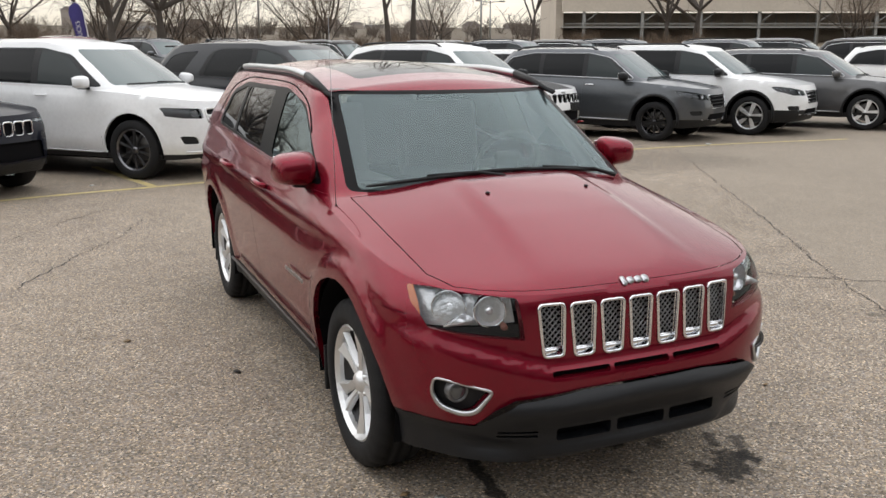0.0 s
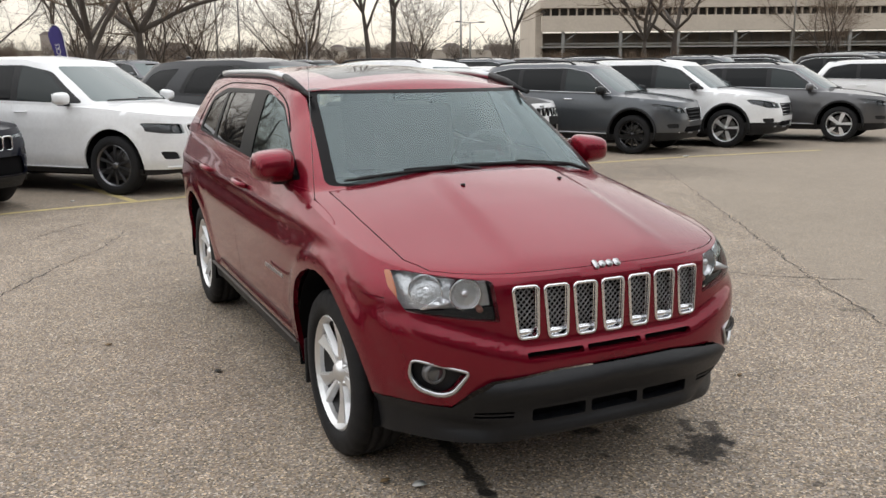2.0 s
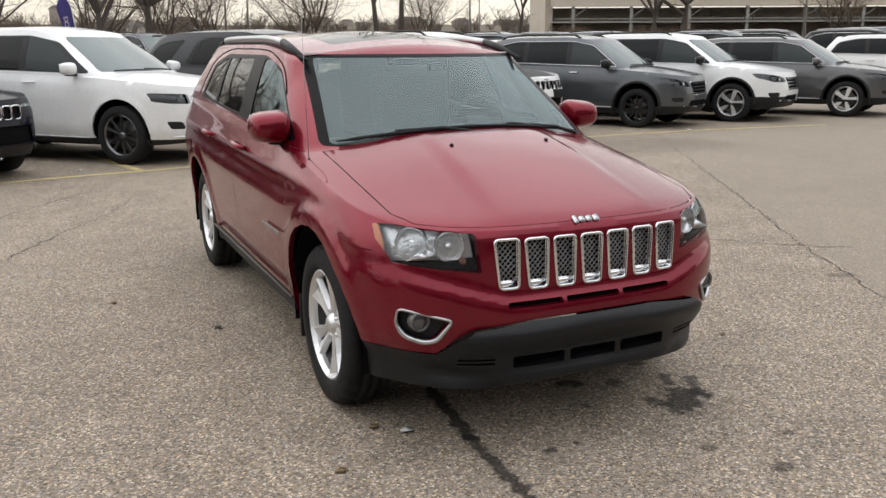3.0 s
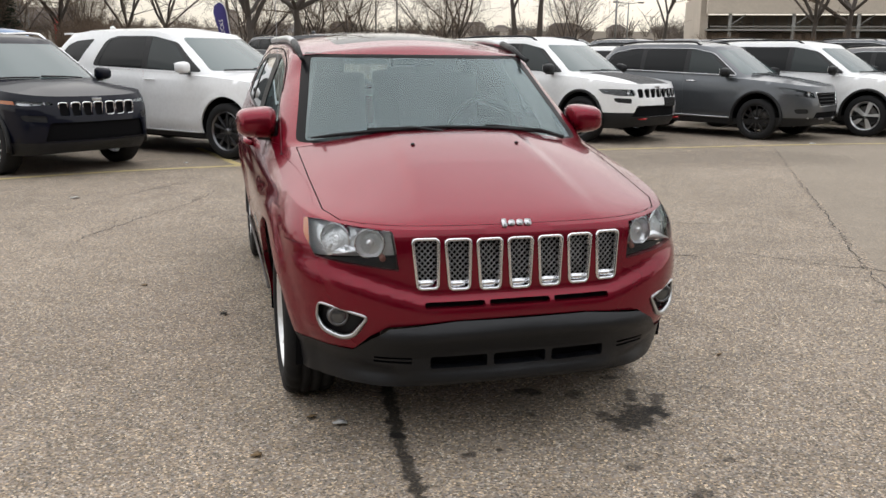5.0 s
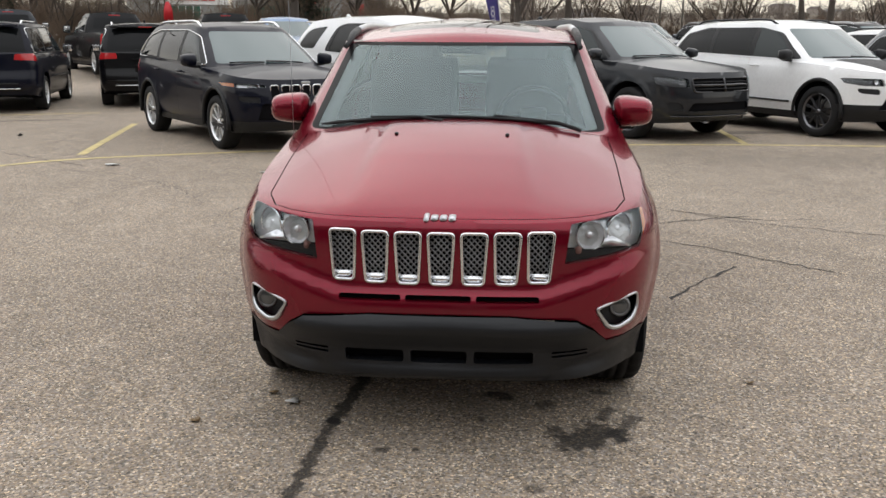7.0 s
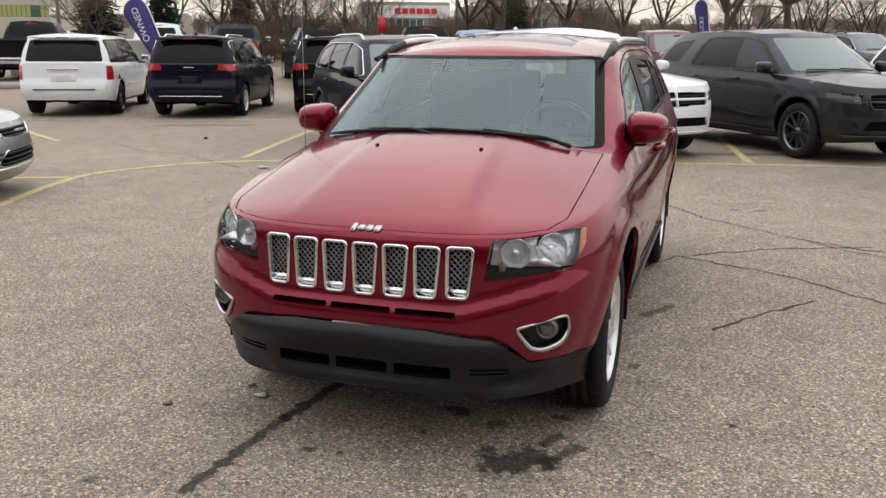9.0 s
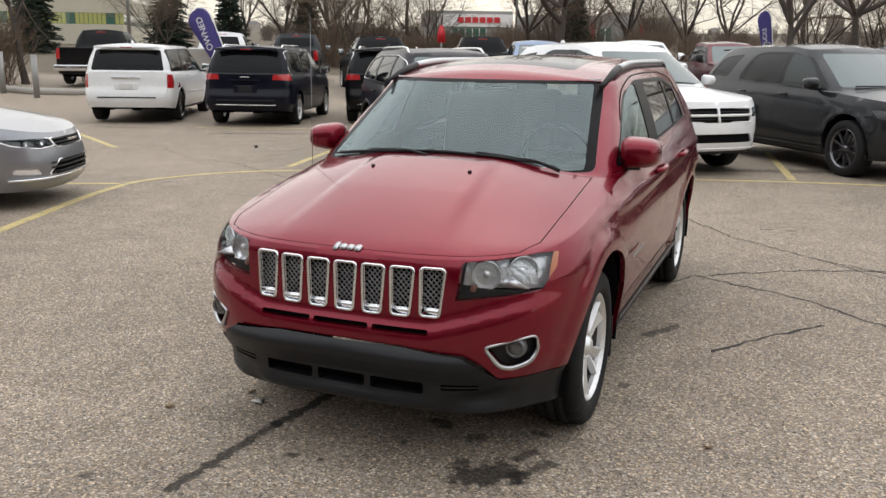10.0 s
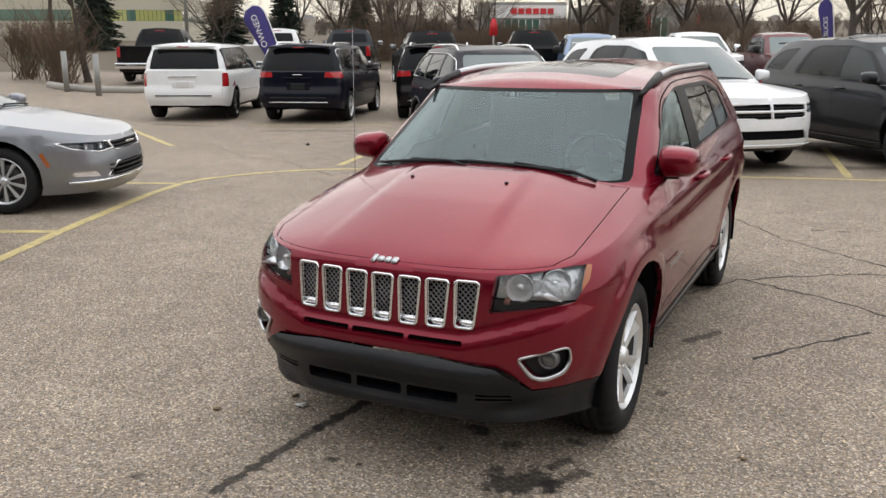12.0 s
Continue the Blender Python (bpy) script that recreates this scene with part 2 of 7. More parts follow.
def cut(bm, poly, axes, test, inward=None, shrink=1.0):
    """Cuts a convex outline, seen along the axis that axes leaves out, from the faces of bm that pass test. The hole gets a rim along
    inward; what was cut out comes back as a bmesh of its own."""
    i, j = axes
    if clip_area(poly) < 0:
        poly = poly[::-1]
    lo = [min(p[k] for p in poly) for k in (0, 1)]
    hi = [max(p[k] for p in poly) for k in (0, 1)]
    faces = []
    for f in bm.faces:
        if not test(f.calc_center_median(), f.normal):
            continue
        us, vs = [v.co[i] for v in f.verts], [v.co[j] for v in f.verts]
        if max(us) > lo[0] and min(us) < hi[0] and max(vs) > lo[1] and min(vs) < hi[1]:
            faces.append(f)
    for k in range(len(poly)):
        p, q = poly[k - 1], poly[k]
        no, co = [0, 0, 0], [0, 0, 0]
        no[i], no[j], co[i], co[j] = -(q[1] - p[1]), q[0] - p[0], p[0], p[1]
        geom = set(faces)
        for f in faces:
            geom.update(f.edges), geom.update(f.verts)
        res = bmesh.ops.bisect_plane(bm, geom=list(geom), plane_co=co, plane_no=Vector(no).normalized(), dist=1e-5)
        faces = [g for g in res["geom"] if isinstance(g, bmesh.types.BMFace)]

    def inside(c):
        return all((poly[k][0] - poly[k - 1][0]) * (c[j] - poly[k - 1][1]) - (poly[k][1] - poly[k - 1][1]) * (c[i] - poly[k - 1][0]) > -1e-7 for k in range(len(poly)))

    chosen = {f for f in faces if inside(f.calc_center_median())}
    piece, twin = bmesh.new(), {}
    for f in chosen:
        vs = []
        for v in f.verts:
            if v not in twin:
                twin[v] = piece.verts.new(v.co)
            vs.append(twin[v])
        try:
            piece.faces.new(vs)
        except ValueError:
            pass
    border = [e for e in {e for f in chosen for e in f.edges} if any(f not in chosen for f in e.link_faces)]
    bmesh.ops.delete(bm, geom=list(chosen), context='FACES_ONLY')
    loose = [e for e in bm.edges if not e.link_faces]
    if loose:
        bmesh.ops.delete(bm, geom=loose, context='EDGES')
    border = [e for e in border if e.is_valid]
    if inward and border:
        r = bmesh.ops.extrude_edge_only(bm, edges=border)
        bmesh.ops.translate(bm, vec=inward, verts=[g for g in r["geom"] if isinstance(g, bmesh.types.BMVert)])
        for e in border:
            e.smooth = False
    if shrink != 1.0 and len(piece.verts):
        c = sum((v.co for v in piece.verts), Vector()) / len(piece.verts)
        for v in piece.verts:
            v.co = c + (v.co - c) * shrink
    piece.normal_update()
    bm.normal_update()
    return piece


def thick(bm, d):
    """Gives a cut-out piece thickness inward."""
    bm.normal_update()
    faces = list(bm.faces)
    r = bmesh.ops.solidify(bm, geom=faces, thickness=d)
    return bm


def join(a, b):
    """Adds bmesh b to a and frees b."""
    me = bpy.data.meshes.new("temporary")
    b.to_mesh(me)
    b.free()
    a.from_mesh(me)
    bpy.data.meshes.remove(me)
    return a


def shifted(bm, v):
    bmesh.ops.translate(bm, vec=v, verts=bm.verts)
    return bm


from mathutils.bvhtree import BVHTree
from mathutils.interpolate import poly_3d_calc


# ---- vehicles: a body shell out of plan outlines, with lamps, glass and doors cut from it ----
def corner(q, n):
    return 1 - (1 - min(1.0, abs(q)) ** n) ** (1 / n)


def table(rows):
    """A smooth curve through (place, value) rows that never overshoots them."""
    xs, ys = [r[0] for r in rows], [r[1] for r in rows]
    n = len(xs)
    d = [(ys[i + 1] - ys[i]) / (xs[i + 1] - xs[i]) for i in range(n - 1)]
    m = [d[0]] + [0.0 if a * b <= 0 else 2 * a * b / (a + b) for a, b in zip(d, d[1:])] + [d[-1]]

    def at(x):
        if x <= xs[0]:
            return ys[0]
        if x >= xs[-1]:
            return ys[-1]
        i = max(k for k in range(n - 1) if xs[k] <= x)
        h = xs[i + 1] - xs[i]
        t = (x - xs[i]) / h
        return ys[i] * (1 + 2 * t) * (1 - t) ** 2 + m[i] * h * t * (1 - t) ** 2 + ys[i + 1] * t * t * (3 - 2 * t) + m[i + 1] * h * t * t * (t - 1)
    return at


def shell(S):
    """The outer skin: lower body, hood, cabin, roof and rear deck. Forward is -y."""
    fine = S["fine"]
    W, yF, yR, Df, Dr, n = S["W"], S["yF"], S["yR"], S["Df"], S["Dr"], S["n"]
    nf = S.get("nf", n)
    zt, zs = table(S["belt"]), table(S["sill"])
    wf, ff, rf = table(S["width"]), table(S["nose"]), table(S["tail"])
    yc, Dc, yb, Db = S["cowl"], S["cowl_sweep"], S["rear_base"], S["rear_sweep"]
    Wr, yw, Dw, yq, Dq = S["roof_w"], S["ws_top"], S["ws_sweep"], S["roof_end"], S["roof_end_sweep"]
    zr, crown, H, Hd = table(S["roof"]), S["crown"], S["hood_rise"], S["deck_rise"]
    ym = 0.5 * (yF + yR)

    def taper(y):
        return 1 - S["taper"] * abs((y - ym) / (0.5 * (yR - yF))) ** 3

    def arc(D, count):
        t = np.linspace(0, math.pi / 2, 400)
        x, y = W * np.sin(t) ** (2 / n), D * (1 - np.cos(t) ** (2 / n))
        s = np.r_[0, np.cumsum(np.hypot(np.diff(x), np.diff(y)))]
        return np.interp(np.linspace(0, s[-1], count + 1), s, x) / W

    na = int((W + 0.6 * Df) / fine)
    nc = int((W + 0.6 * Dr) / (fine * 1.3))
    qa, qc = arc(Df, na), arc(Dr, nc)
    bm = bmesh.new()

    def grid(rows):
        vs = [[bm.verts.new(p) for p in row] for row in rows]
        for a, b in zip(vs, vs[1:]):
            for k in range(len(a) - 1):
                quad = (a[k], a[k + 1], b[k + 1], b[k])
                if (a[k].co - a[k + 1].co).length + (b[k].co - b[k + 1].co).length > 1e-6:
                    bm.faces.new(quad)

    def loop(w, yf, df, yr, dr, m, nn, first=None):
        half = [(w * q, yf + df * corner(q, first or nn)) for q in qa]
        half += [(w, y) for y in np.linspace(yf + df, yr - dr, m + 1)[1:-1]]
        half += [(w * q, yr - dr * corner(q, nn)) for q in qc[::-1]]
        full = [(-x, y) for x, y in half[::-1]] + half[1:]
        return [(x * taper(y), y) for x, y in full]

    def top_z(x, y, w, front, span):
        return zt(y)

    m = int((yR - yF - Df - Dr) / (fine * 1.4))
    lv = S["levels"]
    rows = []
    lift = S.get("nose_lift", 0.0)
    for k in range(lv + 1):
        f = k / lv
        row = []
        for x, y in loop(W * wf(f), yF, Df, yR - rf(f), Dr, m, n, nf):
            g = max(0.0, 1 - (y - yF) / max(Df, 0.1))
            y += g * ff(max(0.0, f - lift * min(1, max(0, (abs(x) - 0.34) / 0.36)) * (1 if f < 0.97 else 0)))
            if S.get("flare"):
                bulge = sum(math.exp(-((y - ya_) / 0.40) ** 2) for ya_ in S["axles"]) - 0.35
                x += math.copysign(S["flare"] * bulge * math.sin(math.pi * min(1, max(0, (f - 0.15) / 0.8))), x) * (abs(x) > 0.6)
            row.append((x, y, zs(y) + f * (zt(y) - zs(y))))
        rows.append(row)
    grid(rows)

    Wt = W * wf(1)
    ya, yz = yF, yR - rf(1)

    def hood_z(a, y, b):
        u = min(1, max(0, (abs(a) - 0.36) / 0.34))
        ridge = S["hood_ridge"] * (1 - u * u * (3 - 2 * u)) * (1 - math.exp(-4 * b))
        lip = S.get("hood_lip", 0.0) * (1 - math.exp(-b / 0.045)) * (1 - abs(a) ** 6)
        return zt(y) + lip + (H * (1 - (1 - b) ** 2) * (1 - abs(a) ** 2.6)) + ridge * (1 - abs(a) ** 2.6)

    def deck_z(a, y, b):
        return zt(y) + Hd * (1 - (1 - b) ** 2) * (1 - abs(a) ** 2.6)

    cols = [-q for q in qa[::-1]] + list(qa[1:])
    nh = max(3, int((yc - ya) / fine))
    rows = []
    for k in range(nh + 1):
        b = k / nh
        row = []
        for a in cols:
            y0, y1 = ya + Df * corner(a, nf) + ff(1) * max(0.0, 1 - corner(a, nf)), yc + Dc * corner(a, n)
            y = y0 + b * (y1 - y0)
            row.append((a * Wt * taper(y), y, hood_z(a, y, b)))
        rows.append(row)
    grid(rows)
    cols = [-q for q in qc[::-1]] + list(qc[1:])
    nd = max(1, int((yz - yb) / (fine * 1.4)))
    rows = []
    for k in range(nd + 1):
        b = k / nd
        row = []
        for a in cols:
            y0, y1 = yz - Dr * corner(a, n), yb - Db * corner(a, n)
            y = y0 + b * (y1 - y0)
            row.append((a * Wt * taper(y), y, deck_z(a, y, b)))
        rows.append(row)
    grid(rows[::-1])

    lc = S["cabin_levels"]
    m = int((yb - yc - Dc - Db) / (fine * 1.4))
    rows = []
    for k in range(lc + 1):
        f = k / lc
        g = f ** S["lean"]
        tum = S.get("tumble", 0.35)
        w = Wt + (Wr - Wt) * (tum * f + (1 - tum) * f * f)
        e = f + S["ws_bow"] * f * (1 - f)
        yf, df = yc + (yw - yc) * f - S["ws_bow"] * f * (1 - f), Dc + (Dw - Dc) * f
        yr, dr = yb + (yq - yb) * g, Db + (Dq - Db) * f
        row = []
        pts = loop(w, yf, df, yr, dr, m, n)
        la, lcn, tot = len(qa) - 1, len(qc) - 1, len(pts)
        mid = (tot - 1) // 2
        for i, (x, y) in enumerate(pts):
            d = abs(i - mid)
            a = x / (w * taper(y))
            if d <= la:
                base = hood_z(a, yc + Dc * corner(a, n), 1)
            elif d >= mid - lcn:
                base = deck_z(a, yb - Db * corner(a, n), 1)
            else:
                yy = yc + Dc + (yb - Db - yc - Dc) * (d - la) / (mid - lcn - la)
                base = zt(yy)
            top = zr(y) + crown * (1 - a * a)
            row.append((x, y, base + f * (top - base)))
        rows.append(row)
    grid(rows)
    nr = max(4, int((yq - yw) / (fine * 1.6)))
    cols = [-q for q in qa[::-1]] + list(qa[1:])
    rows = []
    for k in range(nr + 1):
        b = k / nr
        row = []
        for a in cols:
            y0, y1 = yw + Dw * corner(a, n), yq - Dq * corner(a, n)
            y = y0 + b * (y1 - y0)
            row.append((a * Wr * taper(y), y, zr(y) + crown * (1 - a * a)))
        rows.append(row)
    grid(rows)
    bmesh.ops.remove_doubles(bm, verts=bm.verts, dist=2e-4)
    bmesh.ops.recalc_face_normals(bm, faces=bm.faces)
    if sum(f.normal.z for f in bm.faces if f.calc_center_median().z > 1.3) < 0:
        bmesh.ops.reverse_faces(bm, faces=bm.faces)
    bm.normal_update()
    return bm


SUV = dict(fine=0.06, W=0.93, yF=-2.40, yR=2.40, Df=0.75, Dr=0.35, n=3.0, taper=0.05,
           belt=[(-2.4, 0.95), (-1.9, 1.02), (-1.0, 1.09), (0, 1.13), (2.4, 1.2)],
           sill=[(-2.4, 0.30), (-1.9, 0.26), (1.9, 0.28), (2.4, 0.34)],
           width=[(0, 0.93), (0.3, 0.99), (0.6, 1.0), (0.85, 0.985), (1, 0.95)],
           nose=[(0, 0.10), (0.2, 0.01), (0.45, 0.0), (0.8, 0.04), (1, 0.10)],
           tail=[(0, 0.08), (0.25, 0.0), (0.45, 0.02), (0.55, 0.06), (1, 0.08)],
           cowl=-1.25, cowl_sweep=0.45, rear_base=2.28, rear_sweep=0.3, roof_w=0.66, ws_top=-0.42, ws_sweep=0.3, roof_end=1.95, roof_end_sweep=0.25,
           roof=[(-0.5, 1.62), (0.2, 1.70), (1.2, 1.70), (2.0, 1.64)], crown=0.05, hood_rise=0.06, deck_rise=0.02, hood_ridge=0.01, levels=13, cabin_levels=9, lean=1.3, ws_bow=0.03,
           axles=(-1.45, 1.45), track=0.80, tyre=0.375, tyre_w=0.24, arch=0.45, spokes=5, rim=ALLOY, paint=WHITE, glass=TINTED, windshield=SKY_LIT_GLASS, hub_ratio=0.70)


def wheel(S, parent, x, y, detail=1):
    """A tyre with tread blocks and a spoked alloy rim."""
    R, w = S["tyre"], S["tyre_w"]
    r = R * S["hub_ratio"]
    s = 1 if x > 0 else -1
    prof = [(-w * 0.42, r), (-w * 0.48, r + 0.01), (-w * 0.5, r + 0.35 * (R - r)), (-w * 0.46, R - 0.02), (-w * 0.38, R - 0.004)]
    if detail > 1:
        for c in (-0.2, 0.0, 0.2):
            prof += [((c - 0.03) * w, R), ((c - 0.03) * w, R - 0.009), ((c + 0.03) * w, R - 0.009), ((c + 0.03) * w, R)]
    prof += [(w * 0.38, R - 0.004), (w * 0.46, R - 0.02), (w * 0.5, r + 0.35 * (R - r)), (w * 0.48, r + 0.01), (w * 0.42, r)]
    hub = new("wheel")
    hub.parent = parent
    hub.location = (x, y, R)
    t = lathe(prof, 28 if detail == 1 else 112)
    if detail > 1:
        for v in t.verts:
            d = math.hypot(v.co.y, v.co.z)
            if abs(v.co.x) > 0.3 * w and d > R - 0.012 and int(round(math.atan2(v.co.z, v.co.y) * 112 / (2 * math.pi))) % 4 == 0:
                v.co.y *= (R - 0.014) / d
                v.co.z *= (R - 0.014) / d
    part("tyre", t, RUBBER, hub)
    o = s * w * 0.36
    rim = lathe([(s * w * 0.42, r + 0.002), (s * w * 0.44, r - 0.006), (o, r - 0.022), (-s * w * 0.3, r - 0.035)], 36)
    n = S["spokes"]
    for k in range(n):
        m = Matrix.Rotation(2 * math.pi * k / n + 0.3, 4, 'X')
        if detail > 1:
            for side in (-1, 1):
                pl = [(0.001, 0.035), (0.030, 0.045), (0.040, r * 0.55), (0.074, r - 0.014), (0.010, r - 0.014), (0.003, r * 0.5)]
                b = prism([(side * p, q) for p, q in pl], 0.026, bev=0.005)
                bmesh.ops.transform(b, matrix=Matrix.Translation((side * 0.04, 0, 0)) @ Matrix.Rotation(-0.34 * side * s, 4, 'Z') @ Matrix.Translation((-side * 0.04, 0, 0)), verts=b.verts)
                bmesh.ops.transform(b, matrix=m @ Matrix.Translation((o - s * 0.024, 0, 0)) @ Matrix.Rotation(math.pi / 2, 4, 'Z') @ Matrix.Rotation(0.05 * s, 4, 'X'), verts=b.verts)
                join(rim, b)
        else:
            if n > 7:
                # thin spokes in pairs that part towards the rim
                q = -1 if k % 2 else 1
                m = Matrix.Rotation(2 * math.pi * (k // 2) / (n // 2) + 0.3, 4, 'X')
                b = prism([(q * 0.004, 0.04), (q * 0.026, 0.045), (q * 0.094, r - 0.012), (q * 0.048, r - 0.012)], 0.03, bev=0.006)
            else:
                wd = 0.55 * r * math.pi / n * 0.5
                b = prism([(-wd * 0.6, 0.03), (wd * 0.6, 0.03), (wd, r - 0.012), (-wd, r - 0.012)], 0.03, bev=0.007)
            bmesh.ops.transform(b, matrix=m @ Matrix.Translation((o - s * 0.02, 0, 0)) @ Matrix.Rotation(math.pi / 2, 4, 'Z'), verts=b.verts)
            join(rim, b)
    rim_ob = part("rim", rim, S["rim"], hub, smooth=False)
    if detail > 1:
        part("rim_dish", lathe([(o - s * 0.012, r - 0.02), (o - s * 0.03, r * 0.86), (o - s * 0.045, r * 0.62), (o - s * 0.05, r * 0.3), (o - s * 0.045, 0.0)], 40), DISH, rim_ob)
        # near-black flat pieces paint the shade of the openings onto the dish
        for k in range(5):
            a = 2 * math.pi * (k + 0.5) / 5 + 0.3
            part("rim_opening_shade", prism([(-0.012, r * 0.36), (0.012, r * 0.36), (0.024, r * 0.62), (-0.024, r * 0.62)], 0.012, Matrix.Rotation(a, 4, 'X') @ Matrix.Translation((o - s * 0.043, 0, 0)) @ Matrix.Rotation(math.pi / 2, 4, 'Z')), DARK, rim_ob)
    cap = lathe([(o + s * 0.004, 0.0), (o + s * 0.004, 0.028), (o - s * 0.004, 0.036), (o - s * 0.03, 0.055)], 20)
    if detail > 1:
        for k in range(5):
            a = 2 * math.pi * k / 5
            lathe([(o - s * 0.012, 0.0), (o - s * 0.012, 0.009), (o - s * 0.03, 0.011)], 6, cap, at=(0, 0.058 * math.cos(a), 0.058 * math.sin(a)))
    part("hub_cap", cap, S["rim"] if detail == 1 else ALLOY, hub)
    part("brake_disc", lathe([(0, 0.0), (s * 0.02, 0.02), (s * 0.02, r * 0.72), (0, r * 0.74), (-s * 0.02, r * 0.72)], 24), shader_brake, hub)
    return hub


# alloy darkened in colour for the shade behind the spokes
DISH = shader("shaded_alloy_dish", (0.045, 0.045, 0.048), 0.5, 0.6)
shader_brake = shader("brake_iron", (0.10, 0.095, 0.09), 0.5, 0.8)


def sculpt(S, bm, shoulder, depth=0.010):
    """Pressed lines of the flanks: a shoulder crease, a hollow under it and raised lips round the wheel arches."""
    k = S.get("k", (1, 1, 1))[2]
    belt = table(S["belt"])
    for v in bm.verts:
        c, n = v.co, v.normal
        below = min(1, max(0, (belt(c.y) - 0.006 - c.z) / 0.05))
        if abs(c.x) < 0.55 or c.z > (shoulder + 0.12) * k or abs(n.x) < 0.35:
            continue
        zc = (shoulder + 0.022 * c.y) * k
        dx = 1.1 * depth * max(0.0, 1 - abs(c.z - zc) / 0.055) - depth * math.exp(-((c.z - zc + 0.13) / 0.06) ** 2)
        dx += 0.8 * depth * max(0.0, 1 - abs(c.z - 0.46 * k) / 0.06)
        for ya in S["axles"]:
            r = math.hypot(c.y - ya, c.z - S["tyre"] - 0.02) - S["arch"]
            if r < 0.16:
                dx = dx * max(0, min(1, (r - 0.06) / 0.1)) + 0.012 * max(0.0, min(1, (0.085 - r) / 0.03))
        c.x += math.copysign(below * dx * min(1, (abs(n.x) - 0.35) / 0.35), c.x)
    bm.normal_update()


def side_test(s, lo=0.3):
    return lambda c, n: c.x * s > lo and n.x * s > 0.12


def front_test(c, n):
    return c.y < 0 and n.y < -0.05


def rear_test(c, n):
    return c.y > 0 and n.y > 0.05


def ngon(cy, cz, r, k=20):
    return [(cy + r * math.cos(2 * math.pi * i / k), cz + r * math.sin(2 * math.pi * i / k)) for i in range(k)]


def mirrored(poly, s):
    return [(s * x, z) for x, z in poly]


def chassis(S, car, bm, detail=1):
    """Wheel arches, wells, underbody, an added slab that shades the ground, and wheels."""
    for y in S["axles"]:
        for s in (-1, 1):
            cut(bm, ngon(y, S["tyre"] + 0.02, S["arch"], 28), (1, 2), lambda c, n, s=s: c.x * s > 0.5, (-s * 0.022, 0, 0)).free()
            well = bmesh.new()
            prof = [(s * (S["W"] - 0.01), S["arch"] + 0.004), (s * 0.45, S["arch"] + 0.004), (s * 0.44, 0.0)]
            lathe(prof, 24, well, at=(0, y, S["tyre"] + 0.02))
            low = [f for f in well.faces if min(v.co.z for v in f.verts) < 0.24]
            bmesh.ops.delete(well, geom=low, context='FACES')
            for v in well.verts:
                # stays inside the rounded plan of the body
                c = min(1, max(0, (v.co.y - S["yF"]) / S["Df"]), max(0, (S["yR"] - v.co.y) / S["Dr"]))
                e = S.get("nf", S["n"])
                room = S["W"] * (1 - (1 - c) ** e) ** (1 / e) - 0.035
                v.co.x = math.copysign(min(abs(v.co.x), max(0.4, room)), v.co.x)
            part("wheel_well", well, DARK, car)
            wheel(S, car, s * S["track"], y, detail)
    # unseen slab added low between the axles to block light under the car
    low = boxed(0, 0.5 * sum(S["axles"]), 0.27, 2 * S["W"] - 0.22, S["axles"][1] - S["axles"][0] - 2 * S["arch"], 0.05, 0.01)
    part("shade_slab", low, DARK, car)
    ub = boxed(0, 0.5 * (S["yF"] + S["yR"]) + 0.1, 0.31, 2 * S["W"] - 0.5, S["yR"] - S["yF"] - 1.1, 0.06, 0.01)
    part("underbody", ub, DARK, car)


def door_mirror(S, car, x, y, z, w, h, material, cap=PLASTIC):
    """A wing mirror: a rounded shell, its foot and its glass."""
    s = 1 if x > 0 else -1
    bm = bmesh.new()
    bmesh.ops.create_icosphere(bm, subdivisions=3, radius=1)
    for v in bm.verts:
        c = v.co
        c.x = math.copysign(abs(c.x) ** 0.5, c.x) * w / 2 * (1 if c.x * s > 0 else 0.95)
        c.z = math.copysign(abs(c.z) ** 0.6, c.z) * h / 2 * (1.0 - 0.12 * c.x * s / (w / 2))
        c.y = (c.y * 0.12 if c.y < 0 else c.y * 0.03)
    bmesh.ops.translate(bm, vec=(x, y, z), verts=bm.verts)
    shellm = part("mirror", bm, material, car)
    part("mirror_glass", boxed(x, y + 0.034, z, w * 0.8, 0.008, h * 0.72, 0.003), CHROME, shellm)
    f = prism([(0, 0), (w * 0.75, 0.01), (w * 0.7, 0.05), (0, 0.035)], 0.07, bev=0.006)
    bmesh.ops.transform(f, matrix=Matrix.Translation((x - s * w * 0.75, y + 0.01, z - h / 2 - 0.02)) @ Matrix.Diagonal((s, 1, 1, 1)), verts=f.verts)
    bmesh.ops.recalc_face_normals(f, faces=f.faces)
    part("mirror_foot", f, cap, shellm)


def rail(car, x, y0, y1, z, mat, h=0.05, foot=PLASTIC):
    for s in (-1, 1):
        k = 14
        pts = [(s * (x - 0.01 * math.sin(math.pi * i / k)), y0 + (y1 - y0) * i / k, z(y0 + (y1 - y0) * i / k) + h * min(1, 5 * math.sin(math.pi * i / k))) for i in range(k + 1)]
        r = part("roof_rail", tube(pts, 0.018, 8), mat, car)


def plain_vehicle(name, spec, label, category, extra, group=""):
    """A parked vehicle, with the extra features its kind has."""
    S = dict(SUV)
    S.update(spec)
    car = tagged(new(name), label, category, group)
    bm = shell(S)
    if S["fine"] < 0.1:
        sculpt(S, bm, S.get("shoulder", 1.0))
    extra(S, car, bm)
    chassis(S, car, bm)
    part("body", bm, S["paint"], car)
    return car


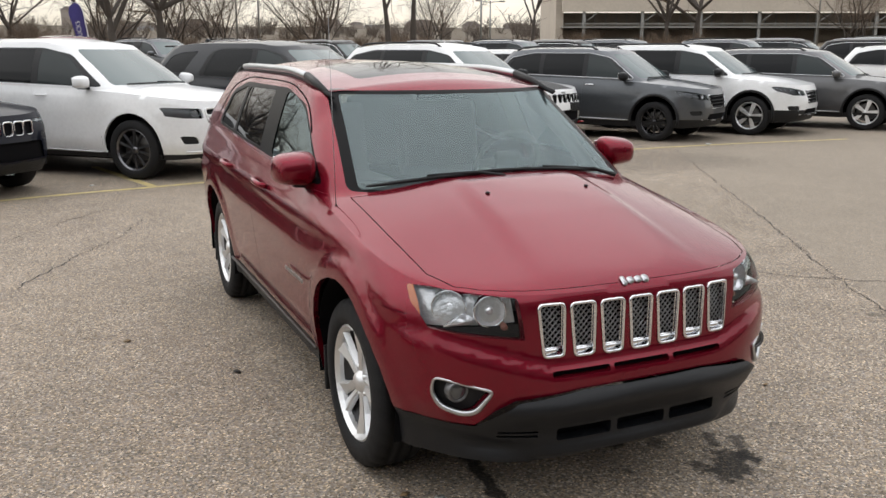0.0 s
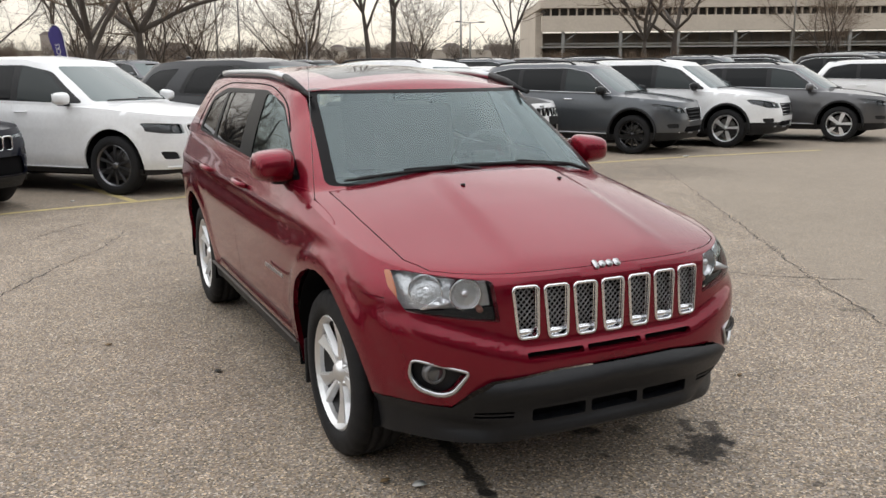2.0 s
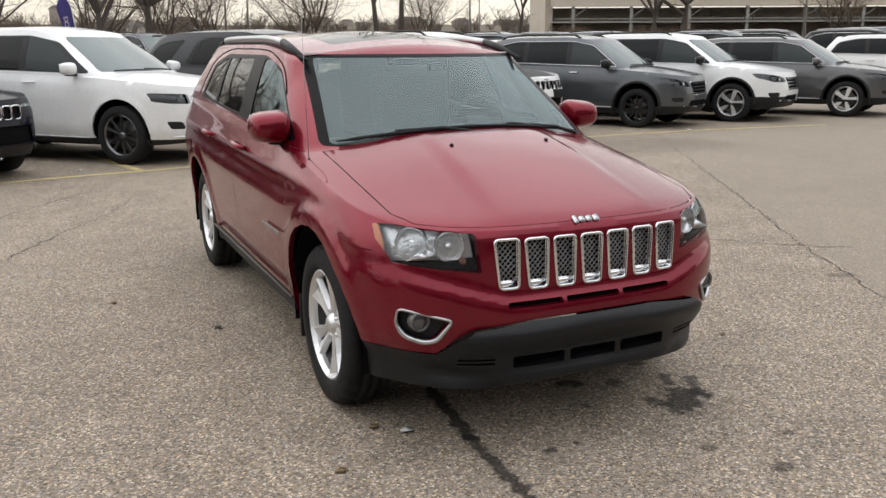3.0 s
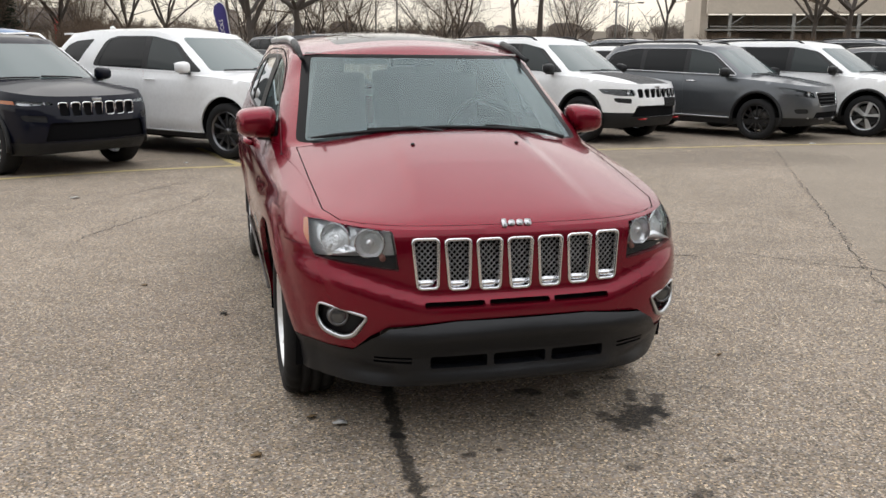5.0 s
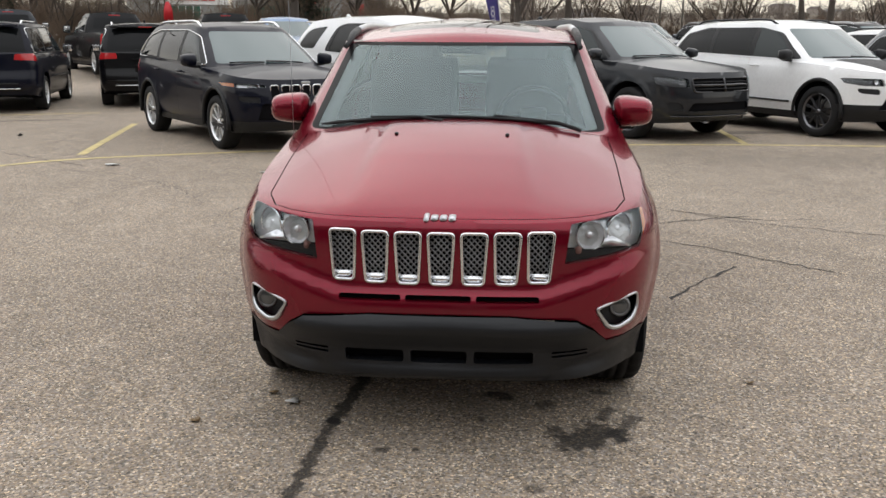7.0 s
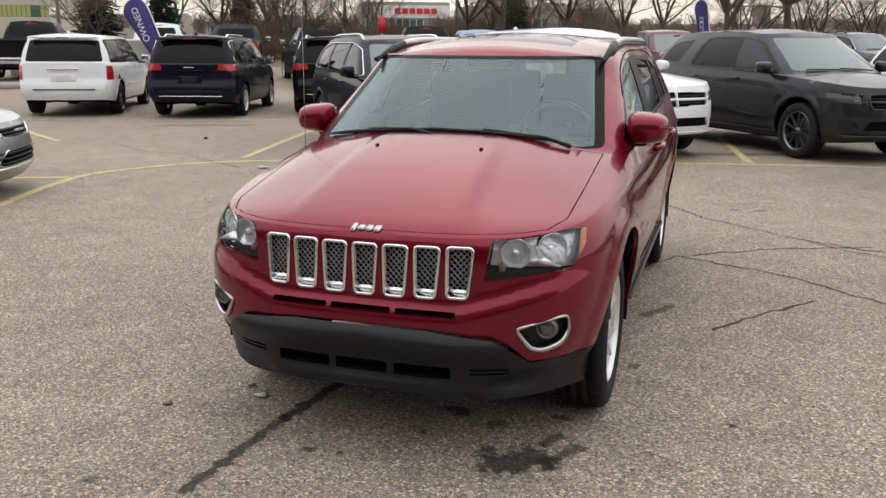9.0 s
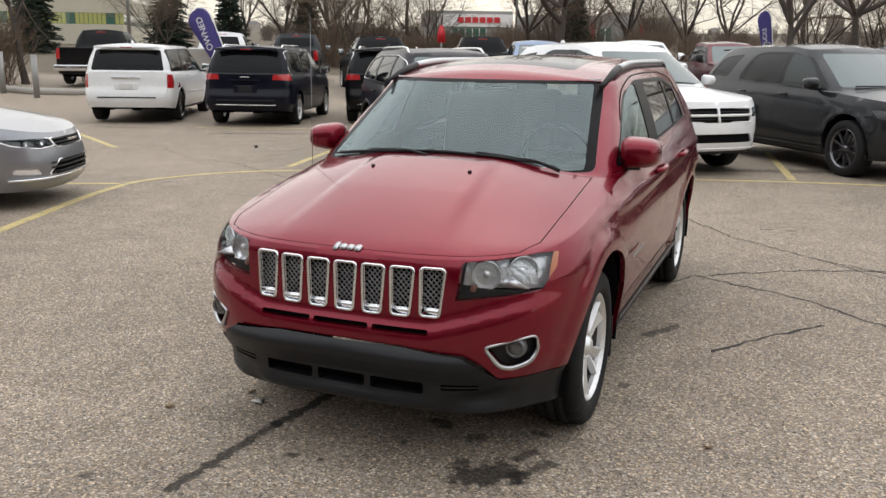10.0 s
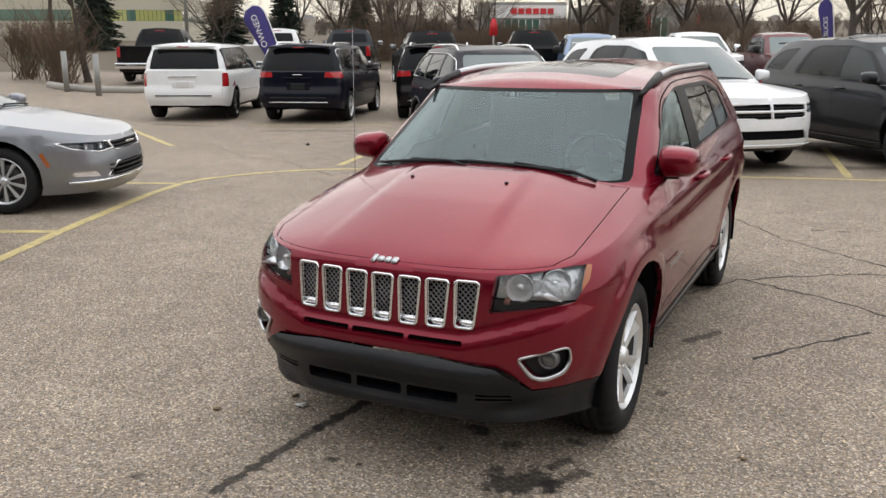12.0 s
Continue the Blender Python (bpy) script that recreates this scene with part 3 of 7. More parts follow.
def pieces(car, bm, name, poly, view, mat, depth=0.02, both=True, inset=0.0, label=""):
    """Cuts an outline on one side or both, and sets the piece back in as a part."""
    for s in ((-1, 1) if both else (1,)):
        if view == "front":
            p = cut(bm, mirrored(poly, s), (0, 2), front_test, (0, depth, 0))
            v = (0, inset, 0)
        elif view == "rear":
            p = cut(bm, mirrored(poly, s), (0, 2), rear_test, (0, -depth, 0))
            v = (0, -inset, 0)
        else:
            p = cut(bm, poly, (1, 2), side_test(s), (-s * depth, 0, 0))
            v = (-s * inset, 0, 0)
        if len(p.faces):
            part(name, shifted(p, v), mat, car, label)
        else:
            p.free()


def bar(car, name, a, b, r, mat, seg=6, label=""):
    return part(name, tube([a, b], r, seg), mat, car, label)


def kscale(spec, kx, ky, kz):
    """A vehicle spec stretched to another length, width and height; wheels stay round."""
    S = dict(SUV)
    S.update(spec)
    for k in ("W", "roof_w"):
        S[k] *= kx
    S["track"] = S["W"] - 0.13
    for k in ("yF", "yR", "Df", "Dr", "cowl", "cowl_sweep", "rear_base", "rear_sweep", "ws_top", "ws_sweep", "roof_end", "roof_end_sweep"):
        S[k] *= ky
    for k in ("crown", "hood_rise", "deck_rise", "hood_ridge"):
        S[k] *= kz
    for k in ("belt", "sill", "roof"):
        S[k] = [(y * ky, z * kz) for y, z in S[k]]
    S["axles"] = tuple(a * ky for a in S["axles"])
    S["k"] = (kx, ky, kz)
    return S


def fx(S, poly):
    return [(x * S["k"][0], z * S["k"][2]) for x, z in poly]


def fs(S, poly):
    return [(y * S["k"][1], z * S["k"][2]) for y, z in poly]


LAMP_BACK = shader("smoked_lamp_housing", (0.12, 0.12, 0.125), 0.3, 0.8)
DLO = [(-1.0, 1.135), (2.02, 1.225), (1.8, 1.53), (1.3, 1.625), (0.0, 1.62), (-0.42, 1.54)]
PANES = ([(-0.86, 1.155), (0.0, 1.175), (0.02, 1.60), (-0.10, 1.60), (-0.40, 1.52)], [(0.1, 1.178), (0.98, 1.20), (1.0, 1.60), (0.12, 1.605)], [(1.08, 1.21), (1.92, 1.235), (1.72, 1.52), (1.28, 1.595), (1.1, 1.6)])


def glazing(S, car, bm, panes=PANES, dlo=DLO, trim=PLASTIC, edging=None, rear=((-0.62, 1.27), (0.62, 1.27), (0.54, 1.56), (-0.54, 1.56)), shield=((-0.73, 1.155), (0.73, 1.155), (0.58, 1.60), (-0.58, 1.60))):
    """Windshield, side glass in its black frame, and rear glass."""
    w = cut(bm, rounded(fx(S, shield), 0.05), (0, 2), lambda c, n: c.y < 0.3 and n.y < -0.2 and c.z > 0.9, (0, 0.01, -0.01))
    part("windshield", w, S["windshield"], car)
    w = cut(bm, rounded(fx(S, rear), 0.05), (0, 2), rear_test, (0, -0.01, 0))
    part("rear_window", w, S["glass"], car)
    for s in (-1, 1):
        if edging:
            skin = BVHTree.FromBMesh(bm)
            rim = [skin.ray_cast(Vector((s * 3, y, z)), Vector((-s, 0, 0)))[0] for y, z in rounded(fs(S, dlo), 0.08)]
            rim = [q + Vector((s * 0.004, 0, 0)) for q in rim if q]
            part("window_trim", tube(rim + [rim[0]], 0.008, 6, cap=False), edging, car)
        fr = cut(bm, rounded(fs(S, dlo), 0.08), (1, 2), side_test(s), (-s * 0.02, 0, 0))
        for i, p in enumerate(panes):
            g = cut(fr, rounded(fs(S, p), 0.03), (1, 2), side_test(s), (-s * 0.006, 0, 0))
            part("side_window", shifted(g, (-s * 0.003, 0, 0)), S["glass"] if i else S.get("front_glass", FRONT_GLASS), car)
        part("window_frame", fr, trim, car)


def doors(S, car, bm, front=((-1.0, 0.36), (-1.02, 1.0), (-0.98, 1.115), (0.06, 1.145), (0.06, 0.36)), rear=((0.06, 0.36), (0.06, 1.145), (1.12, 1.175), (1.08, 0.8), (0.93, 0.36)), handle=1.03):
    for s in (-1, 1):
        for poly in (front, rear):
            d = cut(bm, fs(S, poly), (1, 2), side_test(s), (-s * 0.02, 0, 0), 0.9965)
            p = part("door", d, S["paint"], car)
            y1 = max(y for y, z in fs(S, poly) if z < 0.9 * S["k"][2]) - 0.06 * S["k"][1]
            x = s * S["W"] * 0.992
            h = tube([(x, y1 - 0.20, handle * S["k"][2]), (x + s * 0.03, y1 - 0.17, handle * S["k"][2]), (x + s * 0.03, y1 - 0.03, handle * S["k"][2]), (x, y1, handle * S["k"][2])], 0.013, 6)
            part("handle", h, S.get("handle_mat", S["paint"]), p)


def slot_grille(car, bm, n, half, z0, z1, rim, back, tilt=0.0):
    """A row of upright oval slots, each with a bright surround and dark mesh."""
    w = 2 * half / n
    for k in range(n):
        c = -half + w * (k + 0.5)
        poly = rounded([(c - w * 0.38, z0), (c + w * 0.38, z0), (c + w * 0.40, z1), (c - w * 0.40, z1)], w * 0.2, 3)
        p = cut(bm, poly, (0, 2), front_test, (0, 0.02, 0))
        s = part("grille_slot", shifted(p, (0, 0.02, 0)), back, car)
        yy = p_y(bm, c, (z0 + z1) / 2)
        ring = tube([(x, yy - 0.004, z) for x, z in poly] + [(poly[0][0], yy - 0.004, poly[0][1])], 0.009, 6, cap=False)
        part("slot_surround", ring, rim, s)


def p_y(bm, x, z):
    """Where the front of a shell lies at x and z: its nearest vertex there."""
    best = min((v for v in bm.verts if v.co.y < 0), key=lambda v: (v.co.x - x) ** 2 + (v.co.z - z) ** 2)
    return best.co.y


def lamp(S, car, bm, poly, outline=None, backing=LAMP_BACK):
    """A headlight: clear cover over a dark housing with round reflectors."""
    kx, ky, kz = S["k"]
    P = fx(S, poly)
    for s in (-1, 1):
        p = cut(bm, rounded(mirrored(P, s), 0.02), (0, 2), front_test, (0, 0.03, 0))
        if not len(p.faces):
            p.free()
            continue
        back = shifted(p.copy(), (0, 0.07, 0))
        cz = sum(v.co.z for v in p.verts) / len(p.verts)
        xs, zs = [v.co.x for v in p.verts], [v.co.z for v in p.verts]
        r = 0.34 * (max(zs) - min(zs))
        tree = BVHTree.FromBMesh(p)
        h = part("headlight", back, backing, car)
        for f in (0.26, 0.60):
            # counted from the inner end; the bowl sits behind the rearmost point of the cover over it
            x = s * (min(abs(q) for q in xs) + (max(xs) - min(xs)) * f)
            over = [tree.ray_cast(Vector((x + dx, -9, cz)), Vector((0, 1, 0)))[0] for dx in (-r, 0, r)]
            yy = max([q.y for q in over if q] or [p.verts[:][0].co.y]) - 0.004
            part("reflector", lathe([(yy + 0.045, 0.0), (yy + 0.04, r * 0.4), (yy + 0.018, r * 0.85), (yy + 0.010, r)], 16, axis='Y', at=(x, 0, cz)), REFLECTOR, h)
        if outline:
            rim = rounded(mirrored(P, s), 0.02)
            pts = []
            for x, z in rim:
                near = min((v.co for v in p.verts), key=lambda c: (c.x - x) ** 2 + (c.z - z) ** 2)
                pts.append((near.x, near.y - 0.003, near.z))
            part("lamp_outline", tube(pts + [pts[0]], 0.008, 6, cap=False), outline, h)
        part("lens", p, LENS, h)


def arch_trim(S, car, mat):
    """Cladding round the wheel arches."""
    for y in S["axles"]:
        for s in (-1, 1):
            pts = []
            for i in range(17):
                a = math.pi * (i / 16) * 1.12 - 0.06 * math.pi
                pts.append((s * (S["W"] * 0.988), y + (S["arch"] + 0.015) * math.cos(a), S["tyre"] + 0.02 + (S["arch"] + 0.015) * math.sin(a)))
            part("arch_trim", tube(pts, 0.028, 6), mat, car)


def low_trim(S, car, bm, mat, z, side_z):
    """Dark lower bumpers and sills."""
    kz = S["k"][2]
    pieces(car, bm, "bumper_valance", [(-1.2, 0.05), (1.2, 0.05), (1.2, z * kz), (-1.2, z * kz)], "front", mat, 0.01, False)
    pieces(car, bm, "rear_valance", [(-0.78, 0.05), (0.78, 0.05), (0.78, z * kz), (-0.78, z * kz)], "rear", mat, 0.01, False)
    for s in (-1, 1):
        p = cut(bm, [(-3, 0.05), (3, 0.05), (3, side_z * kz), (-3, side_z * kz)], (1, 2), lambda c, n, s=s: c.x * s > 0.5 and n.x * s > 0.5, (-s * 0.008, 0, 0))
        part("sill_trim", p, mat, car)


def rear_lamps(S, car, bm, poly, mat=TAIL):
    pieces(car, bm, "tail_light", rounded(fx(S, poly), 0.02), "rear", mat, 0.01)


def wipers(S, car):
    """Two blades that lie along the foot of the windshield."""
    belt, roof, W = table(S["belt"]), table(S["roof"]), S["W"] * table(S["width"])(1)

    def foot(x, f):
        a = x / W
        y = S["cowl"] + S["cowl_sweep"] * corner(a, S["n"])
        z = belt(y) + (S["hood_rise"] + S["hood_ridge"]) * (1 - abs(a) ** 2.6)
        return (x, y + (S["ws_top"] - S["cowl"]) * f - 0.012, z + (roof(S["ws_top"]) - z) * f + 0.012)
    for x0, x1 in ((-0.58, -0.10), (-0.06, 0.50)):
        k = S["k"][0]
        part("wiper", tube([foot((x0 + (x1 - x0) * i / 6) * k, 0.06 - 0.03 * i / 6) for i in range(7)], 0.010, 6), PLASTIC, car)


def crossbar_grille(S, car, bm, poly, mat):
    """A four-hole grille: dark opening, a bright cross and surround."""
    P = fx(S, poly)
    p = cut(bm, rounded(P, 0.05), (0, 2), front_test, (0, 0.03, 0))
    g = part("grille", shifted(p.copy(), (0, 0.03, 0)), DARK, car)
    zc = 0.5 * (min(q[1] for q in P) + max(q[1] for q in P))
    x0, x1 = min(q[0] for q in P), max(q[0] for q in P)
    z0, z1 = min(q[1] for q in P), max(q[1] for q in P)

    def on(x, z):
        return (x, min((v.co for v in p.verts), key=lambda c: (c.x - x) ** 2 + (c.z - z) ** 2).y - 0.002, z)
    part("crossbar", tube([on(x0 + (x1 - x0) * i / 8, zc) for i in range(9)], 0.020, 6), mat, g)
    part("crossbar", tube([on(0, z0 + (z1 - z0) * i / 4) for i in range(5)], 0.022, 6), mat, g)
    part("grille_surround", tube([on(*q) for q in rounded(P, 0.05)] + [on(*rounded(P, 0.05)[0])], 0.017, 6, cap=False), mat, g)
    for k in (0.25, 0.75):
        z = z0 + (z1 - z0) * k
        part("grille_bar", tube([on(x0 + (x1 - x0) * i / 8, z) for i in range(9)], 0.007, 5), PLASTIC, g)
    p.free()


def barred_grille(S, car, bm, poly, mat, n=4, edging=None):
    P = fx(S, poly)
    p = cut(bm, rounded(P, 0.03), (0, 2), front_test, (0, 0.03, 0))
    g = part("grille", shifted(p.copy(), (0, 0.03, 0)), DARK, car)
    x0, x1 = min(q[0] for q in P), max(q[0] for q in P)
    z0, z1 = min(q[1] for q in P), max(q[1] for q in P)

    def on(x, z):
        return (x, min((v.co for v in p.verts), key=lambda c: (c.x - x) ** 2 + (c.z - z) ** 2).y + 0.006, z)
    for k in range(n):
        z = z0 + (z1 - z0) * (k + 0.5) / n
        part("grille_bar", tube([on(x0 * 0.95 + (x1 - x0) * 0.95 * i / 8, z) for i in range(9)], 0.009, 5), mat, g)
    if edging:
        r = rounded(P, 0.03)
        part("grille_surround", tube([on(*q) for q in r] + [on(*r[0])], 0.012, 6, cap=False), edging, g)
    p.free()


HEAD = [(0.52, 0.755), (0.80, 0.765), (0.885, 0.80), (0.885, 0.925), (0.54, 0.895)]
TAILS = [(0.62, 0.98), (0.95, 0.98), (0.95, 1.16), (0.66, 1.14)]


def big_suv(front_bar):
    def f(S, car, bm):
        glazing(S, car, bm, (PANES[0], [(0.1, 1.178), (1.02, 1.205), (0.86, 1.56), (0.72, 1.60), (0.12, 1.605)]), [(-1.0, 1.135), (1.14, 1.20), (0.94, 1.57), (0.74, 1.625), (0.0, 1.62), (-0.42, 1.54)])
        pieces(car, bm, "quarter_window", rounded(fs(S, [(1.46, 1.235), (1.96, 1.255), (1.76, 1.50), (1.60, 1.555), (1.20, 1.585)]), 0.06), "side", S["glass"], 0.012, True, 0.006)
        lamp(S, car, bm, [(0.60, 0.765), (0.80, 0.775), (0.89, 0.80), (0.89, 0.905), (0.61, 0.885)])
        crossbar_grille(S, car, bm, [(-0.55, 0.70), (0.55, 0.70), (0.57, 0.885), (-0.57, 0.885)], front_bar)
        pieces(car, bm, "lower_intake", rounded(fx(S, [(-0.62, 0.44), (0.62, 0.44), (0.55, 0.555), (-0.55, 0.555)]), 0.03), "front", DARK, 0.03, False, 0.03)
        pieces(car, bm, "fog_light_recess", rounded(fx(S, [(0.66, 0.46), (0.80, 0.46), (0.83, 0.56), (0.70, 0.55)]), 0.03), "front", PLASTIC, 0.03, True, 0.02)
        rear_lamps(S, car, bm, TAILS)
        doors(S, car, bm)
        low_trim(S, car, bm, PLASTIC, 0.33, 0.33)
        kx, ky, kz = S["k"]
        lip = tube([(x * kx, S["yF"] + 0.03 + S["Df"] * corner(x / 0.93, 3), 0.365 * kz) for x in np.linspace(-0.8, 0.8, 15)], 0.012, 6)
        part("bumper_trim", lip, front_bar, car)
        for s in (-1, 1):
            bar(car, "sill_strip", (s * (S["W"] - 0.012), S["axles"][0] + 0.5, 0.335 * kz), (s * (S["W"] - 0.012), S["axles"][1] - 0.5, 0.35 * kz), 0.010, TRIM if front_bar is not BLACK_ALLOY else PLASTIC)
        for s in (-1, 1):
            door_mirror(S, car, s * (S["W"] + 0.10), -0.82 * ky, 1.20 * kz, 0.22, 0.16, S.get("mirror_mat", S["paint"]))
        wipers(S, car)
        part("roof_fin", prism([(0, 0), (0.16, 0), (0.14, 0.05), (0.10, 0.06)], 0.04, Matrix.Translation((0, 1.6 * ky, 1.735 * kz)) @ Matrix.Rotation(math.pi / 2, 4, 'Z'), bev=0.005), S["paint"], car)
        sp = boxed(0, (S["roof_end"] + 0.06), 1.66 * kz, 1.15 * kx, 0.2, 0.03, 0.01)
        part("rear_spoiler", sp, S["paint"], car)
    return f


def seven_slot(rim, back, hood_mat=None, hooks=False):
    def f(S, car, bm):
        kx, ky, kz = S["k"]
        glazing(S, car, bm, trim=PLASTIC, edging=rim if rim is CHROME else None)
        if rim is CHROME:
            lamp(S, car, bm, [(0.53, 0.872), (0.78, 0.862), (0.85, 0.872), (0.85, 0.918), (0.55, 0.902)], backing=ALLOY)
            pieces(car, bm, "amber_marker", fx(S, [(0.852, 0.872), (0.905, 0.885), (0.905, 0.925), (0.852, 0.918)]), "front", AMBER, 0.006, True, 0.003)
            slot_grille(car, bm, 7, 0.50 * kx, 0.735 * kz, 0.895 * kz, rim, back)
        else:
            lamp(S, car, bm, [(0.55, 0.785), (0.80, 0.79), (0.90, 0.82), (0.90, 0.895), (0.57, 0.888)])
            slot_grille(car, bm, 7, 0.52 * kx, 0.755 * kz, 0.892 * kz, rim, back)
        pieces(car, bm, "lower_intake", rounded(fx(S, [(-0.62, 0.45), (0.62, 0.45), (0.54, 0.63), (-0.54, 0.63)] if hooks else [(-0.66, 0.44), (0.66, 0.44), (0.60, 0.66), (-0.60, 0.66)]), 0.03), "front", DARK, 0.03, False, 0.03)
        pieces(car, bm, "fog_light_recess", rounded(fx(S, [(0.62, 0.665), (0.82, 0.685), (0.84, 0.755), (0.62, 0.745)]), 0.03), "front", PLASTIC, 0.02, True, 0.015)
        rear_lamps(S, car, bm, TAILS)
        if hood_mat:
            h = cut(bm, [(-0.42 * kx, -2.27 * ky), (0.42 * kx, -2.27 * ky), (0.46 * kx, -1.2 * ky), (-0.46 * kx, -1.2 * ky)], (0, 1), lambda c, n: n.z > 0.5 and c.z < 1.2 * kz and c.y < S["cowl"] - 0.01)
            part("hood_panel", h, hood_mat, car, "matte black hood panel")
        doors(S, car, bm)
        low_trim(S, car, bm, PLASTIC, 0.52 if hooks else 0.42, 0.36)
        arch_trim(S, car, PLASTIC)
        for s in (-1, 1):
            door_mirror(S, car, s * (S["W"] + 0.10), -0.82 * ky, 1.20 * kz, 0.22, 0.17, S.get("mirror_mat", S["paint"]))
            if hooks:
                h = tube([(s * 0.45, S["yF"] + 0.02, 0.42), (s * 0.45, S["yF"] - 0.05, 0.43), (s * 0.52, S["yF"] - 0.05, 0.43), (s * 0.52, S["yF"] + 0.05, 0.42)], 0.014, 6)
                part("tow_hook", h, TAIL, car)
        if hooks:
            part("plate_holder", boxed(0.30, p_y(bm, 0.30, 0.68 * kz) - 0.012, 0.68 * kz, 0.30, 0.03, 0.15, 0.006), PLASTIC, car)
            for s in (-1, 1):
                part("side_moulding", tube([(s * (S["W"] + 0.002), -0.9 * ky, 0.50 * kz), (s * (S["W"] + 0.002), 0.95 * ky, 0.52 * kz)], 0.014, 6), PLASTIC, car)
        wipers(S, car)
        zr = table(S["roof"])
        rail(car, 0.60 * kx, -0.2 * ky, 1.75 * ky, lambda y: zr(y) - 0.0, S.get("rail_mat", TRIM))
        part("badge", boxed(0, p_y(bm, 0, 0.93 * kz) - 0.0, 0.925 * kz, 0.12, 0.02, 0.03, 0.004), TRIM, car)
    return f


def crossover(edging, bars, clad=PLASTIC, trimline=TRIM):
    def f(S, car, bm):
        kx, ky, kz = S["k"]
        glazing(S, car, bm, edging=trimline if trimline is not PLASTIC else None)
        lamp(S, car, bm, [(0.46, 0.77), (0.76, 0.78), (0.89, 0.85), (0.89, 0.945), (0.52, 0.865)])
        barred_grille(S, car, bm, [(-0.36, 0.62), (0.36, 0.62), (0.44, 0.86), (-0.44, 0.86)], bars, 4, edging)
        pieces(car, bm, "lower_intake", rounded(fx(S, [(-0.5, 0.42), (0.5, 0.42), (0.45, 0.52), (-0.45, 0.52)]), 0.03), "front", DARK, 0.03, False, 0.03)
        pieces(car, bm, "fog_light_recess", rounded(fx(S, [(0.62, 0.50), (0.80, 0.50), (0.82, 0.58), (0.64, 0.58)]), 0.03), "front", PLASTIC, 0.02, True, 0.015)
        rear_lamps(S, car, bm, TAILS)
        doors(S, car, bm)
        low_trim(S, car, bm, clad, S.get("clad_z", 0.42), 0.37)
        arch_trim(S, car, clad)
        for s in (-1, 1):
            door_mirror(S, car, s * (S["W"] + 0.10), -0.82 * ky, 1.20 * kz, 0.23, 0.15, S.get("mirror_mat", S["paint"]))
            pts = [(s * (S["W"] * w), y * ky, z * kz) for y, z, w in ((-0.98, 1.14, 0.968), (0.0, 1.165, 0.968), (1.0, 1.195, 0.964), (1.95, 1.222, 0.938))]
            part("belt_trim", tube(pts, 0.010, 6), trimline, car)
            bar(car, "bumper_trim", (s * 0.62 * kx, S["yF"] + 0.12, 0.42 * kz), (s * 0.2 * kx, S["yF"] + 0.005, 0.40 * kz), 0.012, TRIM)
            bar(car, "sill_strip", (s * (S["W"] - 0.01), S["axles"][0] + 0.5, 0.38 * kz), (s * (S["W"] - 0.01), S["axles"][1] - 0.5, 0.40 * kz), 0.012, trimline)
        wipers(S, car)
        zr = table(S["roof"])
        rail(car, 0.60 * kx, -0.1 * ky, 1.75 * ky, lambda y: zr(y) - 0.0, S.get("rail_mat", PLASTIC))
    return f


VAN_DLO = [(-1.35, 1.10), (2.22, 1.12), (2.12, 1.60), (0.0, 1.64), (-0.5, 1.55)]
VAN_PANES = ([(-1.05, 1.13), (-0.02, 1.14), (0.0, 1.60), (-0.15, 1.60), (-0.48, 1.51)], [(0.06, 1.14), (1.04, 1.14), (1.04, 1.60), (0.08, 1.605)], [(1.12, 1.14), (2.14, 1.14), (2.06, 1.57), (1.12, 1.60)])


